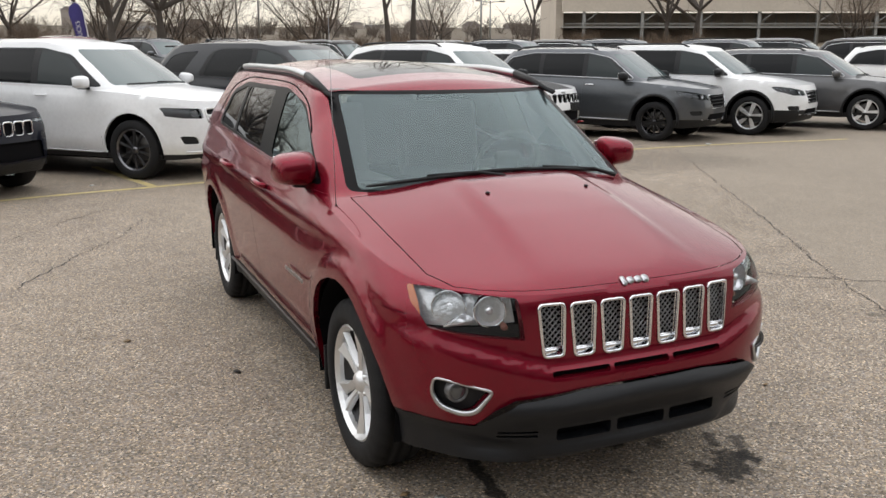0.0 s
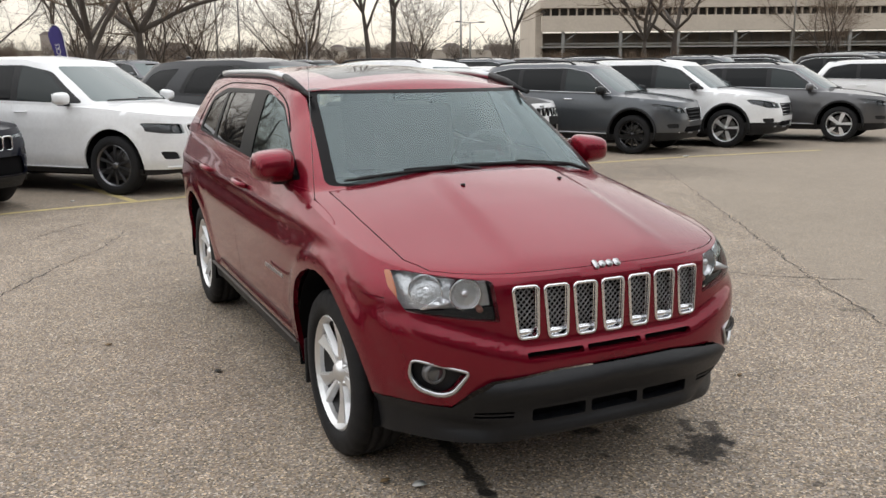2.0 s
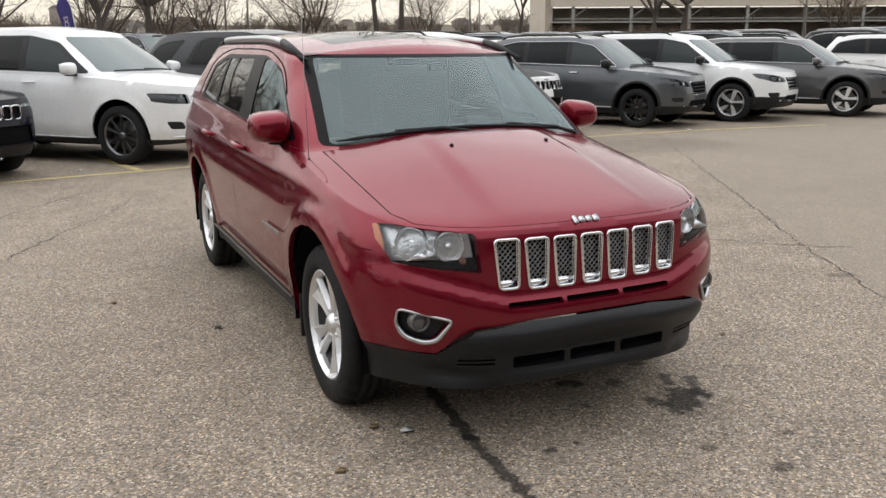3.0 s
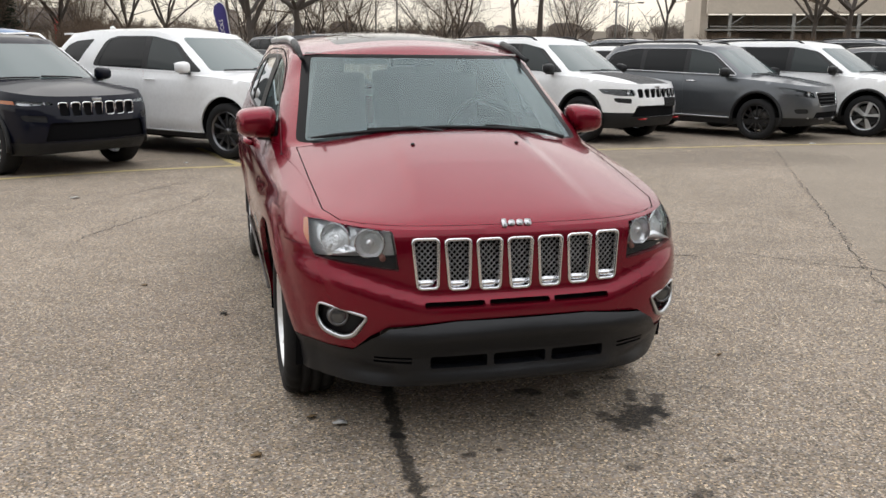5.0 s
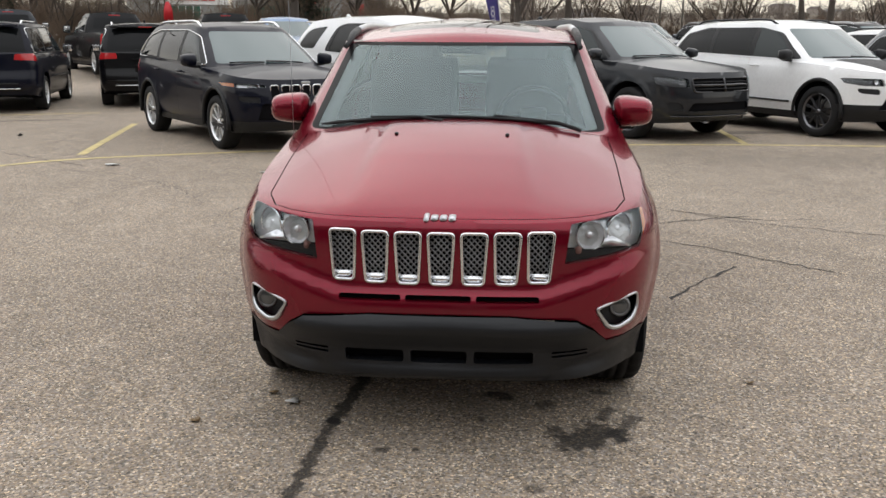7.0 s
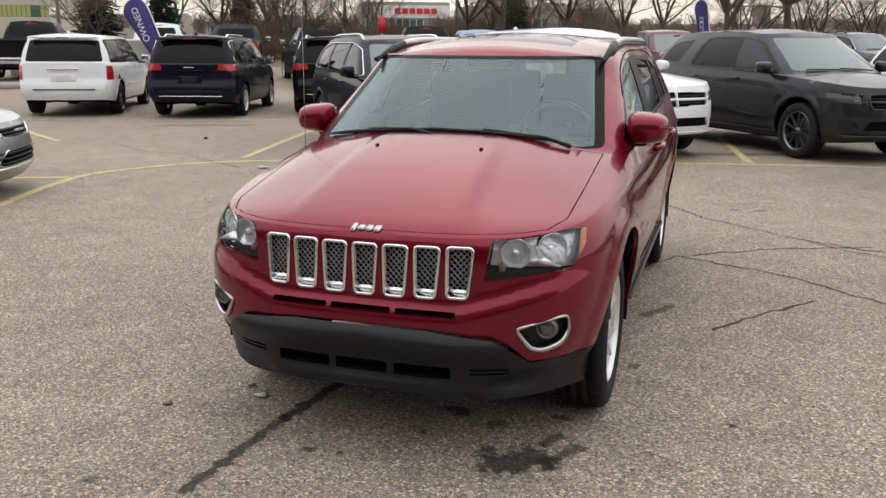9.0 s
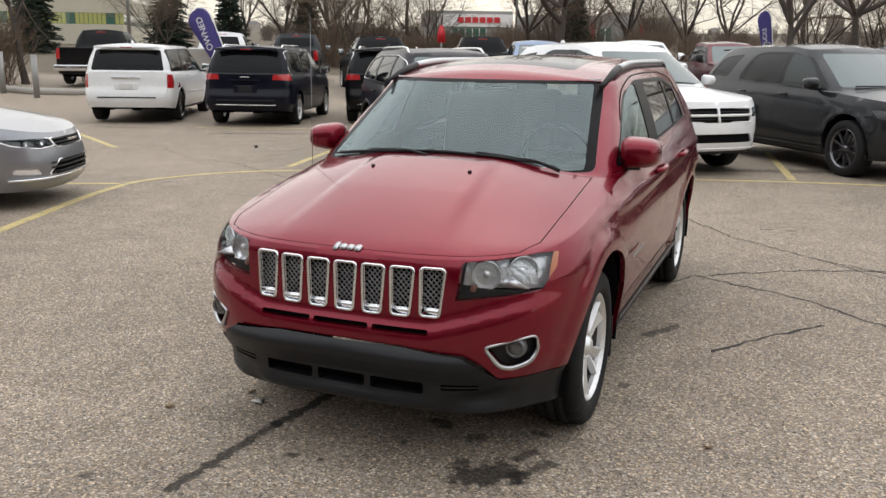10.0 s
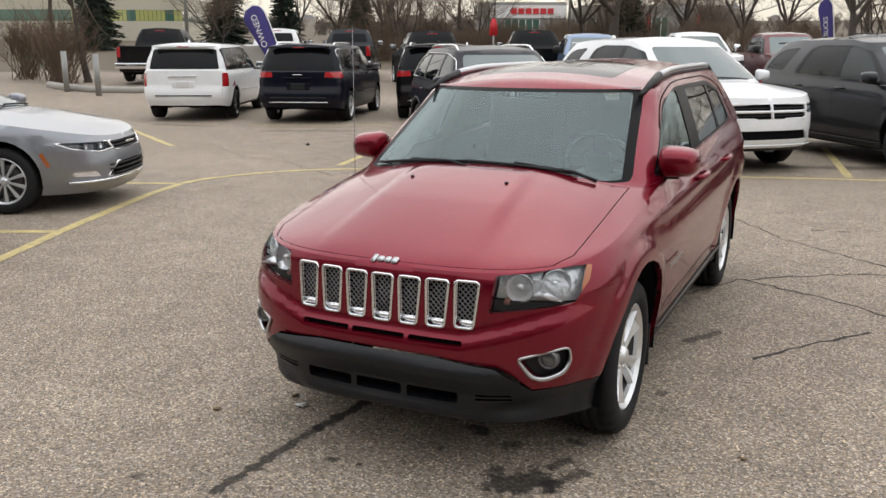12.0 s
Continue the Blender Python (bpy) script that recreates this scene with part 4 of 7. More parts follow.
def minivan(lamps, chrome, rails):
    def f(S, car, bm):
        kx, ky, kz = S["k"]
        glazing(S, car, bm, VAN_PANES, VAN_DLO, PLASTIC, chrome, ((-0.74, 1.14), (0.74, 1.14), (0.66, 1.58), (-0.66, 1.58)))
        lamp(S, car, bm, HEAD)
        rear_lamps(S, car, bm, lamps)
        barred_grille(S, car, bm, [(-0.45, 0.70), (0.45, 0.70), (0.47, 0.86), (-0.47, 0.86)], CHROME, 3)
        doors(S, car, bm, front=((-1.0, 0.36), (-1.02, 1.0), (-0.98, 1.08), (0.02, 1.09), (0.02, 0.36)), rear=((0.02, 0.36), (0.02, 1.09), (1.08, 1.09), (1.10, 0.9), (0.98, 0.36)))
        g = cut(bm, fx(S, [(-0.80, 0.56), (0.80, 0.56), (0.80, 1.10), (-0.80, 1.10)]), (0, 2), rear_test, (0, -0.015, 0), 0.996)
        gate = part("tailgate", g, S["paint"], car)
        zb = S["yR"]
        part("plate_recess", boxed(0, zb - 0.055, 0.80 * kz, 0.5, 0.05, 0.15, 0.01), S["paint"], gate)
        part("number_plate", boxed(0, zb - 0.030, 0.80 * kz, 0.30, 0.012, 0.13, 0.004), PLATE if chrome is None else PLASTIC, gate)
        part("handle_bar", boxed(0, zb - 0.05, 0.985 * kz, 0.62, 0.04, 0.022, 0.006), CHROME if chrome is None else S["paint"], gate)
        if chrome:
            part("badge", boxed(0, zb - 0.045, 1.05 * kz, 0.22, 0.02, 0.02, 0.004), CHROME, gate)
        part("bumper_step", boxed(0, zb - 0.03, 0.56 * kz, 1.25, 0.08, 0.025, 0.008), PLASTIC, car)
        if chrome:
            part("bumper_trim", tube([(x, zb + 0.003 - S["Dr"] * corner(x / S["W"], 3), 0.46 * kz) for x in np.linspace(-0.66, 0.66, 11)], 0.011, 6), chrome, car)
        bar(car, "rear_wiper", (0.02, S["rear_base"] + 0.0, 1.16 * kz), (0.36, S["rear_base"] - 0.03, 1.18 * kz), 0.012, PLASTIC)
        low_trim(S, car, bm, PLASTIC, 0.31, 0.31)
        for s in (-1, 1):
            door_mirror(S, car, s * (S["W"] + 0.11), -0.80 * ky, 1.18 * kz, 0.22, 0.18, S.get("mirror_mat", S["paint"]))
            bar(car, "side_moulding", (s * (S["W"] + 0.002), -0.95 * ky, 0.62 * kz), (s * (S["W"] + 0.002), 0.98 * ky, 0.64 * kz), 0.012, S["paint"])
        zr = table(S["roof"])
        if rails:
            rail(car, 0.62 * kx, 0.2 * ky, 1.85 * ky, lambda y: zr(y) + 0.0, CHROME, 0.05)
        part("roof_spoiler", boxed(0, S["roof_end"] + 0.10, 1.635 * kz, 1.30 * kx, 0.16, 0.035, 0.012), S["paint"], car)
        part("brake_light", boxed(0, S["roof_end"] + 0.185, 1.632 * kz, 0.26, 0.012, 0.018, 0.003), TAIL, car)
        part("roof_fin", prism([(0, 0), (0.14, 0), (0.12, 0.05), (0.09, 0.06)], 0.04, Matrix.Translation((0, 1.7 * ky, 1.725 * kz)) @ Matrix.Rotation(math.pi / 2, 4, 'Z'), bev=0.005), S["paint"], car)
    return f


def sedan(S, car, bm):
    kx, ky, kz = S["k"]
    glazing(S, car, bm, ([(-0.72, 0.985), (0.05, 1.0), (0.05, 1.30), (-0.22, 1.27)], [(0.13, 1.0), (1.0, 1.02), (0.75, 1.27), (0.13, 1.30)]), [(-0.85, 0.975), (1.15, 1.02), (0.85, 1.27), (0.3, 1.325), (-0.15, 1.31)], PLASTIC, TRIM,
            ((-0.55, 1.08), (0.55, 1.08), (0.46, 1.30), (-0.46, 1.30)), ((-0.70, 0.985), (0.70, 0.985), (0.55, 1.30), (-0.55, 1.30)))
    lamp(S, car, bm, [(0.40, 0.615), (0.60, 0.598), (0.80, 0.640), (0.86, 0.705), (0.44, 0.692)], CHROME)
    barred_grille(S, car, bm, [(-0.36, 0.592), (0.36, 0.592), (0.42, 0.685), (-0.42, 0.685)], PLASTIC, 3, CHROME)
    part("badge", boxed(0, S["yF"] + 0.025, 0.655, 0.24, 0.012, 0.022, 0.004), CHROME, car)
    barred_grille(S, car, bm, [(-0.54, 0.335), (0.54, 0.335), (0.38, 0.475), (-0.38, 0.475)], PLASTIC, 3, CHROME)
    pieces(car, bm, "fog_light", rounded(fx(S, [(0.60, 0.345), (0.80, 0.362), (0.80, 0.412), (0.64, 0.405)]), 0.02), "front", REFLECTOR, 0.015, True, 0.012)
    pieces(car, bm, "side_marker", [(-1.90, 0.48), (-1.86, 0.47), (-1.80, 0.60), (-1.83, 0.62)], "side", AMBER, 0.004)
    rear_lamps(S, car, bm, [(0.5, 0.75), (0.95, 0.75), (0.95, 0.9), (0.52, 0.88)])
    doors(S, car, bm, ((-0.95, 0.3), (-0.97, 0.9), (-0.90, 0.955), (0.09, 0.975), (0.09, 0.3)), ((0.09, 0.3), (0.09, 0.975), (1.12, 0.995), (1.1, 0.7), (0.95, 0.3)), 0.86)
    lip = tube([(x, S["yF"] + 0.015 + S["Df"] * corner(x / 0.93, 3), 0.305) for x in np.linspace(-0.84, 0.84, 25)], 0.014, 6)
    part("bumper_trim", lip, CHROME, car)
    for s in (-1, 1):
        door_mirror(S, car, s * (S["W"] + 0.08), -0.72, 1.04, 0.2, 0.14, S["paint"])
    wipers(S, car)


def pickup(S, car, bm):
    """A crew-cab pickup: an open-topped bed behind the cab, seen mostly from behind."""
    kx, ky, kz = S["k"]
    glazing(S, car, bm, ([(-0.86, 1.155), (-0.05, 1.175), (-0.03, 1.60), (-0.10, 1.60), (-0.40, 1.52)], [(0.02, 1.178), (0.72, 1.19), (0.68, 1.58), (0.04, 1.605)]), [(-1.0, 1.135), (0.85, 1.185), (0.75, 1.60), (0.0, 1.63), (-0.42, 1.54)], PLASTIC, None, ((-0.66, 1.28), (0.66, 1.28), (0.58, 1.58), (-0.58, 1.58)))
    lamp(S, car, bm, HEAD)
    barred_grille(S, car, bm, [(-0.46, 0.66), (0.46, 0.66), (0.47, 0.90), (-0.47, 0.90)], S.get("bars", PLASTIC), 3, S.get("bars", PLASTIC))
    pieces(car, bm, "tail_light", fx(S, [(0.74, 0.80), (0.97, 0.80), (0.97, 1.12), (0.74, 1.12)]), "rear", TAIL, 0.01)
    g = cut(bm, fx(S, [(-0.73, 0.62), (0.73, 0.62), (0.73, 1.12), (-0.73, 1.12)]), (0, 2), rear_test, (0, -0.015, 0), 0.995)
    part("tailgate", g, S["paint"], car)
    part("rear_bumper", boxed(0, S["yR"] + 0.02, 0.53 * kz, 1.80 * kx, 0.16, 0.20, 0.03), S.get("bumper", CHROME), car)
    part("brake_light", boxed(0, S["roof_end"] + 0.03, 1.66 * kz, 0.35, 0.02, 0.03, 0.004), TAIL, car)
    doors(S, car, bm, rear=((0.06, 0.36), (0.06, 1.145), (0.90, 1.165), (0.92, 0.8), (0.85, 0.36)))
    for s in (-1, 1):
        door_mirror(S, car, s * (S["W"] + 0.14), -0.82 * ky, 1.26 * kz, 0.24, 0.24, S.get("bars", PLASTIC))
    low_trim(S, car, bm, PLASTIC, 0.36, 0.36)


PICKUP = dict(yF=-2.85, yR=2.95, rear_base=1.0, roof_end=0.80, roof_end_sweep=0.1, rear_sweep=0.12, deck_rise=-0.02, axles=(-1.85, 1.85), tyre=0.40, arch=0.47,
              belt=[(-2.85, 1.0), (-1.9, 1.08), (-1.0, 1.12), (0, 1.14), (2.95, 1.16)], nose=[(0, 0.08), (0.3, 0.0), (1, 0.06)], tail=[(0, 0.05), (1, 0.03)], Dr=0.12)
VAN = dict(yF=-2.42, yR=2.55, cowl=-1.45, ws_top=-0.45, rear_base=2.40, rear_sweep=0.25, roof_end=2.16, roof_end_sweep=0.2, roof_w=0.74, Dr=0.30, lean=1.4, axles=(-1.5, 1.55),
           belt=[(-2.4, 0.90), (-1.9, 1.0), (-1.2, 1.06), (0, 1.10), (2.55, 1.12)], roof=[(-0.5, 1.60), (0.2, 1.68), (1.6, 1.68), (2.3, 1.64)], tyre=0.34, arch=0.40)
SEDAN = dict(W=0.935, yF=-2.42, yR=2.40, Df=1.0, Dr=0.6, cowl=-1.15, cowl_sweep=0.5, rear_base=1.45, rear_sweep=0.4, roof_w=0.60, ws_top=-0.2, ws_sweep=0.25, roof_end=0.75, roof_end_sweep=0.2,
             belt=[(-2.42, 0.715), (-1.9, 0.83), (-1.0, 0.94), (0, 0.98), (1.5, 1.02), (2.4, 0.98)], roof=[(-0.3, 1.36), (0.2, 1.41), (0.8, 1.38), (1.2, 1.34)], sill=[(-2.4, 0.18), (2.4, 0.22)],
             crown=0.05, hood_rise=0.07, deck_rise=0.04, axles=(-1.42, 1.32), tyre=0.335, arch=0.385, ws_bow=0.02, lean=1.0, shoulder=0.82)


def park(car, S, wheel_at, heading, axle=0, side=-1):
    """Sets a vehicle so that one wheel stands at a point of the ground, facing heading (degrees from +x)."""
    rz = radians(heading + 90)
    off = Matrix.Rotation(rz, 4, 'Z') @ Vector((side * S["track"], S["axles"][axle], 0))
    x, y = wheel_at[0] - off.x, wheel_at[1] - off.y
    car.matrix_basis = pose(x, y, rise(x, y), 0, 0, heading + 90)
    return car


def parked(name, base, k, label, category, extra, at, heading, axle=0, side=-1, **over):
    S = kscale({**base, **over}, *k)
    return park(plain_vehicle(name, S, label, category, extra, "parked vehicles"), S, at, heading, axle, side)


# main row behind the red car, nose to the aisle
parked("suv", SUV, (1.0, 0.93, 0.955), "dark navy compact SUV with bright slotted grille parked in the row", "suv", seven_slot(CHROME, DARK), (-3.47, 6.30), -50, paint=NAVY, spokes=10, rail_mat=CHROME, tyre=0.355, arch=0.42)
parked("suv", SUV, (1.03, 1.06, 1.03), "white three-row SUV with dark alloy wheels and crosshair grille", "suv", big_suv(WHITE), (-0.76, 7.36), -46, paint=WHITE, spokes=10, rim=MACHINED, tyre=0.385)
parked("suv", SUV, (1.03, 1.06, 1.03), "dark granite grey three-row SUV with alloy wheels", "suv", big_suv(BLACK_ALLOY), (2.17, 8.15), -54, paint=GRANITE, spokes=10, tyre=0.385, rim=MACHINED)
parked("suv", SUV, (1.03, 1.01, 1.02), "white off-road SUV with matte black hood panel", "suv", seven_slot(PLASTIC, DARK, PLASTIC, True), (5.12, 8.70), -62, paint=WHITE, spokes=10, rim=MACHINED, tyre=0.39, rail_mat=PLASTIC, mirror_mat=PLASTIC)
parked("suv", SUV, (0.99, 0.97, 0.985), "gun metal grey crossover with black wheels", "suv", crossover(CHROME, PLASTIC), (8.45, 8.55), -60, paint=GUN, spokes=10, rim=BLACK_ALLOY, tyre=0.365, mirror_mat=PLASTIC, handle_mat=CHROME)
parked("suv", SUV, (1.07, 1.04, 1.02), "white three-row SUV with five-spoke alloy wheels", "suv", crossover(PLASTIC, CHROME, trimline=PLASTIC), (10.95, 8.75), -60, paint=WHITE, spokes=5, tyre=0.385, mirror_mat=PLASTIC, clad_z=0.50)
parked("suv", SUV, (1.03, 1.01, 0.97), "warm grey crossover with chrome window trim", "suv", crossover(CHROME, CHROME), (13.9, 8.5), -60, paint=MURANO, spokes=5, tyre=0.375)
# the row seen from behind
parked("minivan", VAN, (1.06, 1.0, 1.0), "white minivan with black rear window, seen from behind", "minivan", minivan([(0.80, 0.76), (0.97, 0.76), (0.97, 1.06), (0.80, 1.06)], None, False), (-13.38, 10.6), 117, 1, 1, paint=WHITE, rim=BLACK_ALLOY)
parked("minivan", VAN, (1.06, 1.0, 1.0), "dark navy minivan with wide red tail lights", "minivan", minivan([(0.55, 1.00), (0.97, 0.98), (0.97, 1.12), (0.57, 1.11)], CHROME, True), (-10.72, 11.5), 109, 1, 1, paint=NAVY, spokes=5)
parked("minivan", VAN, (1.06, 1.0, 1.0), "black minivan with red tail lights", "minivan", minivan([(0.55, 1.00), (0.97, 0.98), (0.97, 1.12), (0.57, 1.11)], CHROME, True), (-8.3, 13.3), 113, 1, 1, paint=BLACK, spokes=5)
parked("car", SEDAN, (1, 1, 1), "silver sedan with chrome-edged grille parked by the yellow line", "car", sedan, (-6.08, 0.94), 27, paint=SILVER, spokes=10)
parked("car", SEDAN, (1, 1, 1), "white sedan parked beside the silver sedan", "car", sedan, (-5.25, -1.75), 27, paint=WHITE, spokes=10)


# ---- ground ----
STAINS_AND_DARK_AREAS = [((-0.36, -1.4), (-0.42, -1.9), 0.042, 0.72), ((-0.42, -1.9), (-0.46, -2.55), 0.038, 0.68), ((0.50, -2.02), (0.62, -1.93), 0.115, 0.70), ((0.66, -1.96), (0.74, -1.80), 0.045, 0.6), ((0.42, -1.93), (0.44, -1.92), 0.05, 0.55), ((0.62, -1.80), (0.66, -1.72), 0.04, 0.6), ((0.39, -1.70), (0.42, -1.68), 0.05, 0.5),
          ((0.20, -1.60), (0.25, -1.62), 0.055, 0.65), ((0.15, -1.84), (0.15, -1.85), 0.028, 0.55), ((-0.21, -2.13), (-0.19, -2.13), 0.03, 0.6), ((-0.08, -2.12), (-0.08, -2.12), 0.018, 0.6), ((0.33, -2.37), (0.35, -2.37), 0.032, 0.5),
          ((0.46, -2.60), (0.5, -2.6), 0.045, 0.5), ((0.69, -2.40), (0.71, -2.40), 0.026, 0.55), ((-0.82, -2.59), (-0.80, -2.58), 0.03, 0.5), ((0.82, -0.02), (0.96, 0.22), 0.05, 0.55), ((0.85, -0.86), (0.86, -0.84), 0.035, 0.5), ((0.62, -1.53), (0.66, -1.55), 0.035, 0.5),
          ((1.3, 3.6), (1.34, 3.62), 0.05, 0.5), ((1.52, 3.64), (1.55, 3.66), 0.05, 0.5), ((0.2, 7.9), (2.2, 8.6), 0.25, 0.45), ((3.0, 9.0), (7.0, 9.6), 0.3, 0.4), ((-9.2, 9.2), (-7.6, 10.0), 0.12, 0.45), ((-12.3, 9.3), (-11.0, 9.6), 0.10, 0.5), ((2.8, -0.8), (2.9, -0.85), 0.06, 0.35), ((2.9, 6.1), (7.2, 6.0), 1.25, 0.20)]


def asphalt(name, base, grain=1.0):
    m = bpy.data.materials.new(name)
    m.use_nodes = True
    n, l = m.node_tree.nodes, m.node_tree.links
    b = n["Principled BSDF"]
    tc = n.new("ShaderNodeTexCoord")
    vor = n.new("ShaderNodeTexVoronoi")
    vor.inputs["Scale"].default_value = 125
    l.new(tc.outputs["Object"], vor.inputs["Vector"])
    hue = n.new("ShaderNodeSeparateColor")
    l.new(vor.outputs["Color"], hue.inputs[0])
    stone = n.new("ShaderNodeValToRGB")
    stone.color_ramp.elements[0].color = (0.060 * base, 0.050 * base, 0.039 * base, 1)
    stone.color_ramp.elements[1].color = (0.47 * base, 0.39 * base, 0.29 * base, 1)
    for p, c in ((0.3, 0.14), (0.7, 0.19), (0.9, 0.28)):
        el = stone.color_ramp.elements.new(p)
        el.color = (c * 1.04 * base, c * 0.865 * base, c * 0.675 * base, 1)
    l.new(hue.outputs[0], stone.inputs[0])
    big, mid = n.new("ShaderNodeTexNoise"), n.new("ShaderNodeTexNoise")
    big.inputs["Scale"].default_value, big.inputs["Detail"].default_value = 0.35, 6
    mid.inputs["Scale"].default_value, mid.inputs["Detail"].default_value = 3.0, 5
    for t in (big, mid):
        l.new(tc.outputs["Object"], t.inputs["Vector"])
    jag = n.new("ShaderNodeTexNoise")
    jag.inputs["Scale"].default_value, jag.inputs["Detail"].default_value = 20, 7
    l.new(tc.outputs["Object"], jag.inputs["Vector"])
    add = n.new("ShaderNodeMath")
    add.operation = 'ADD'
    l.new(big.outputs[0], add.inputs[0]), l.new(mid.outputs[0], add.inputs[1])
    mr = n.new("ShaderNodeMapRange")
    mr.inputs["From Min"].default_value, mr.inputs["From Max"].default_value = 0.65, 1.35
    mr.inputs["To Min"].default_value, mr.inputs["To Max"].default_value = 0.80, 1.18
    l.new(add.outputs[0], mr.inputs["Value"])
    sc = n.new("ShaderNodeVectorMath")
    sc.operation = 'SCALE'
    tone = n.new("ShaderNodeValToRGB")
    tone.color_ramp.elements[0].color = (0.88, 0.96, 1.12, 1)
    tone.color_ramp.elements[1].color = (1.10, 1.01, 0.88, 1)
    l.new(hue.outputs[1], tone.inputs[0])
    pebble = n.new("ShaderNodeVectorMath")
    pebble.operation = 'MULTIPLY'
    l.new(stone.outputs[0], pebble.inputs[0]), l.new(tone.outputs[0], pebble.inputs[1])
    l.new(pebble.outputs[0], sc.inputs[0]), l.new(mr.outputs[0], sc.inputs["Scale"])
    # oil stains, damp streaks and broad darker areas: soft-edged capsules (from, to, radius, strength) broken up by
    # noise
    last = None
    for (ax, ay), (bx, by), rad, strength in STAINS_AND_DARK_AREAS:
        off = n.new("ShaderNodeVectorMath")
        off.operation = 'SUBTRACT'
        off.inputs[1].default_value = (ax, ay, 0)
        l.new(tc.outputs["Object"], off.inputs[0])
        dx, dy = bx - ax, by - ay
        ll = max(dx * dx + dy * dy, 1e-6)
        dot = n.new("ShaderNodeVectorMath")
        dot.operation = 'DOT_PRODUCT'
        dot.inputs[1].default_value = (dx / ll, dy / ll, 0)
        l.new(off.outputs[0], dot.inputs[0])
        cl = n.new("ShaderNodeClamp")
        l.new(dot.outputs["Value"], cl.inputs[0])
        along = n.new("ShaderNodeVectorMath")
        along.operation = 'SCALE'
        along.inputs[0].default_value = (dx, dy, 0)
        l.new(cl.outputs[0], along.inputs["Scale"])
        q = n.new("ShaderNodeVectorMath")
        q.operation = 'DISTANCE'
        l.new(off.outputs[0], q.inputs[0]), l.new(along.outputs[0], q.inputs[1])
        fade = n.new("ShaderNodeMath")
        fade.operation = 'MULTIPLY_ADD'
        fade.inputs[1].default_value = 2.2 * rad
        l.new(jag.outputs[0], fade.inputs[0]), l.new(q.outputs["Value"], fade.inputs[2])
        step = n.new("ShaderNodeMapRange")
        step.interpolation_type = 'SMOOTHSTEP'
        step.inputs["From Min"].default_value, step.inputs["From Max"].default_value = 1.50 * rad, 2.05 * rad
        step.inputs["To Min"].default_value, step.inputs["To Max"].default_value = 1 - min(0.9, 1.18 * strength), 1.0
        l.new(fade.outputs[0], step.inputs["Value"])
        if last is None:
            last = step
        else:
            mu = n.new("ShaderNodeMath")
            mu.operation = 'MULTIPLY'
            l.new(last.outputs[0], mu.inputs[0]), l.new(step.outputs[0], mu.inputs[1])
            last = mu
    # the older, smoother paving beyond the joint
    sp = n.new("ShaderNodeVectorMath")
    sp.operation = 'DOT_PRODUCT'
    sp.inputs[1].default_value = (0.853, -0.522, 0)
    l.new(tc.outputs["Object"], sp.inputs[0])
    older = n.new("ShaderNodeMapRange")
    older.inputs["From Min"].default_value, older.inputs["From Max"].default_value = 2.92, 2.98
    l.new(sp.outputs["Value"], older.inputs["Value"])
    tone = n.new("ShaderNodeMix")
    tone.data_type = 'RGBA'
    tone.inputs[7].default_value = (0.172 * base, 0.147 * base, 0.117 * base, 1)
    half = n.new("ShaderNodeMath")
    half.operation = 'MULTIPLY'
    half.inputs[1].default_value = 0.55
    l.new(older.outputs[0], half.inputs[0]), l.new(half.outputs[0], tone.inputs[0])
    l.new(sc.outputs[0], tone.inputs[6])
    # dry grass and brush past the edge of the lot
    reach = n.new("ShaderNodeVectorMath")
    reach.operation = 'LENGTH'
    l.new(tc.outputs["Object"], reach.inputs[0])
    ragged = n.new("ShaderNodeMath")
    ragged.operation = 'MULTIPLY_ADD'
    ragged.inputs[1].default_value = 6.0
    l.new(big.outputs[0], ragged.inputs[0]), l.new(reach.outputs["Value"], ragged.inputs[2])
    edge = n.new("ShaderNodeMapRange")
    edge.inputs["From Min"].default_value, edge.inputs["From Max"].default_value = 38.5, 40.0
    l.new(ragged.outputs[0], edge.inputs["Value"])
    grass = n.new("ShaderNodeValToRGB")
    grass.color_ramp.elements[0].color = (0.055, 0.043, 0.029, 1)
    grass.color_ramp.elements[1].color = (0.165, 0.128, 0.085, 1)
    l.new(mid.outputs[0], grass.inputs[0])
    field = n.new("ShaderNodeMix")
    field.data_type = 'RGBA'
    l.new(edge.outputs[0], field.inputs[0]), l.new(tone.outputs[2], field.inputs[6]), l.new(grass.outputs[0], field.inputs[7])
    fin = n.new("ShaderNodeVectorMath")
    fin.operation = 'SCALE'
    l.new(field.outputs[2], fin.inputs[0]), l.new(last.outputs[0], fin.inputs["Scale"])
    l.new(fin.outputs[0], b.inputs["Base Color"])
    b.inputs["Roughness"].default_value = 0.82
    b.inputs["Specular IOR Level"].default_value = 0.35
    bp = n.new("ShaderNodeBump")
    bp.inputs["Strength"].default_value, bp.inputs["Distance"].default_value = 0.5 * grain, 0.004
    l.new(vor.outputs["Distance"], bp.inputs["Height"]), l.new(bp.outputs[0], b.inputs["Normal"])
    return m


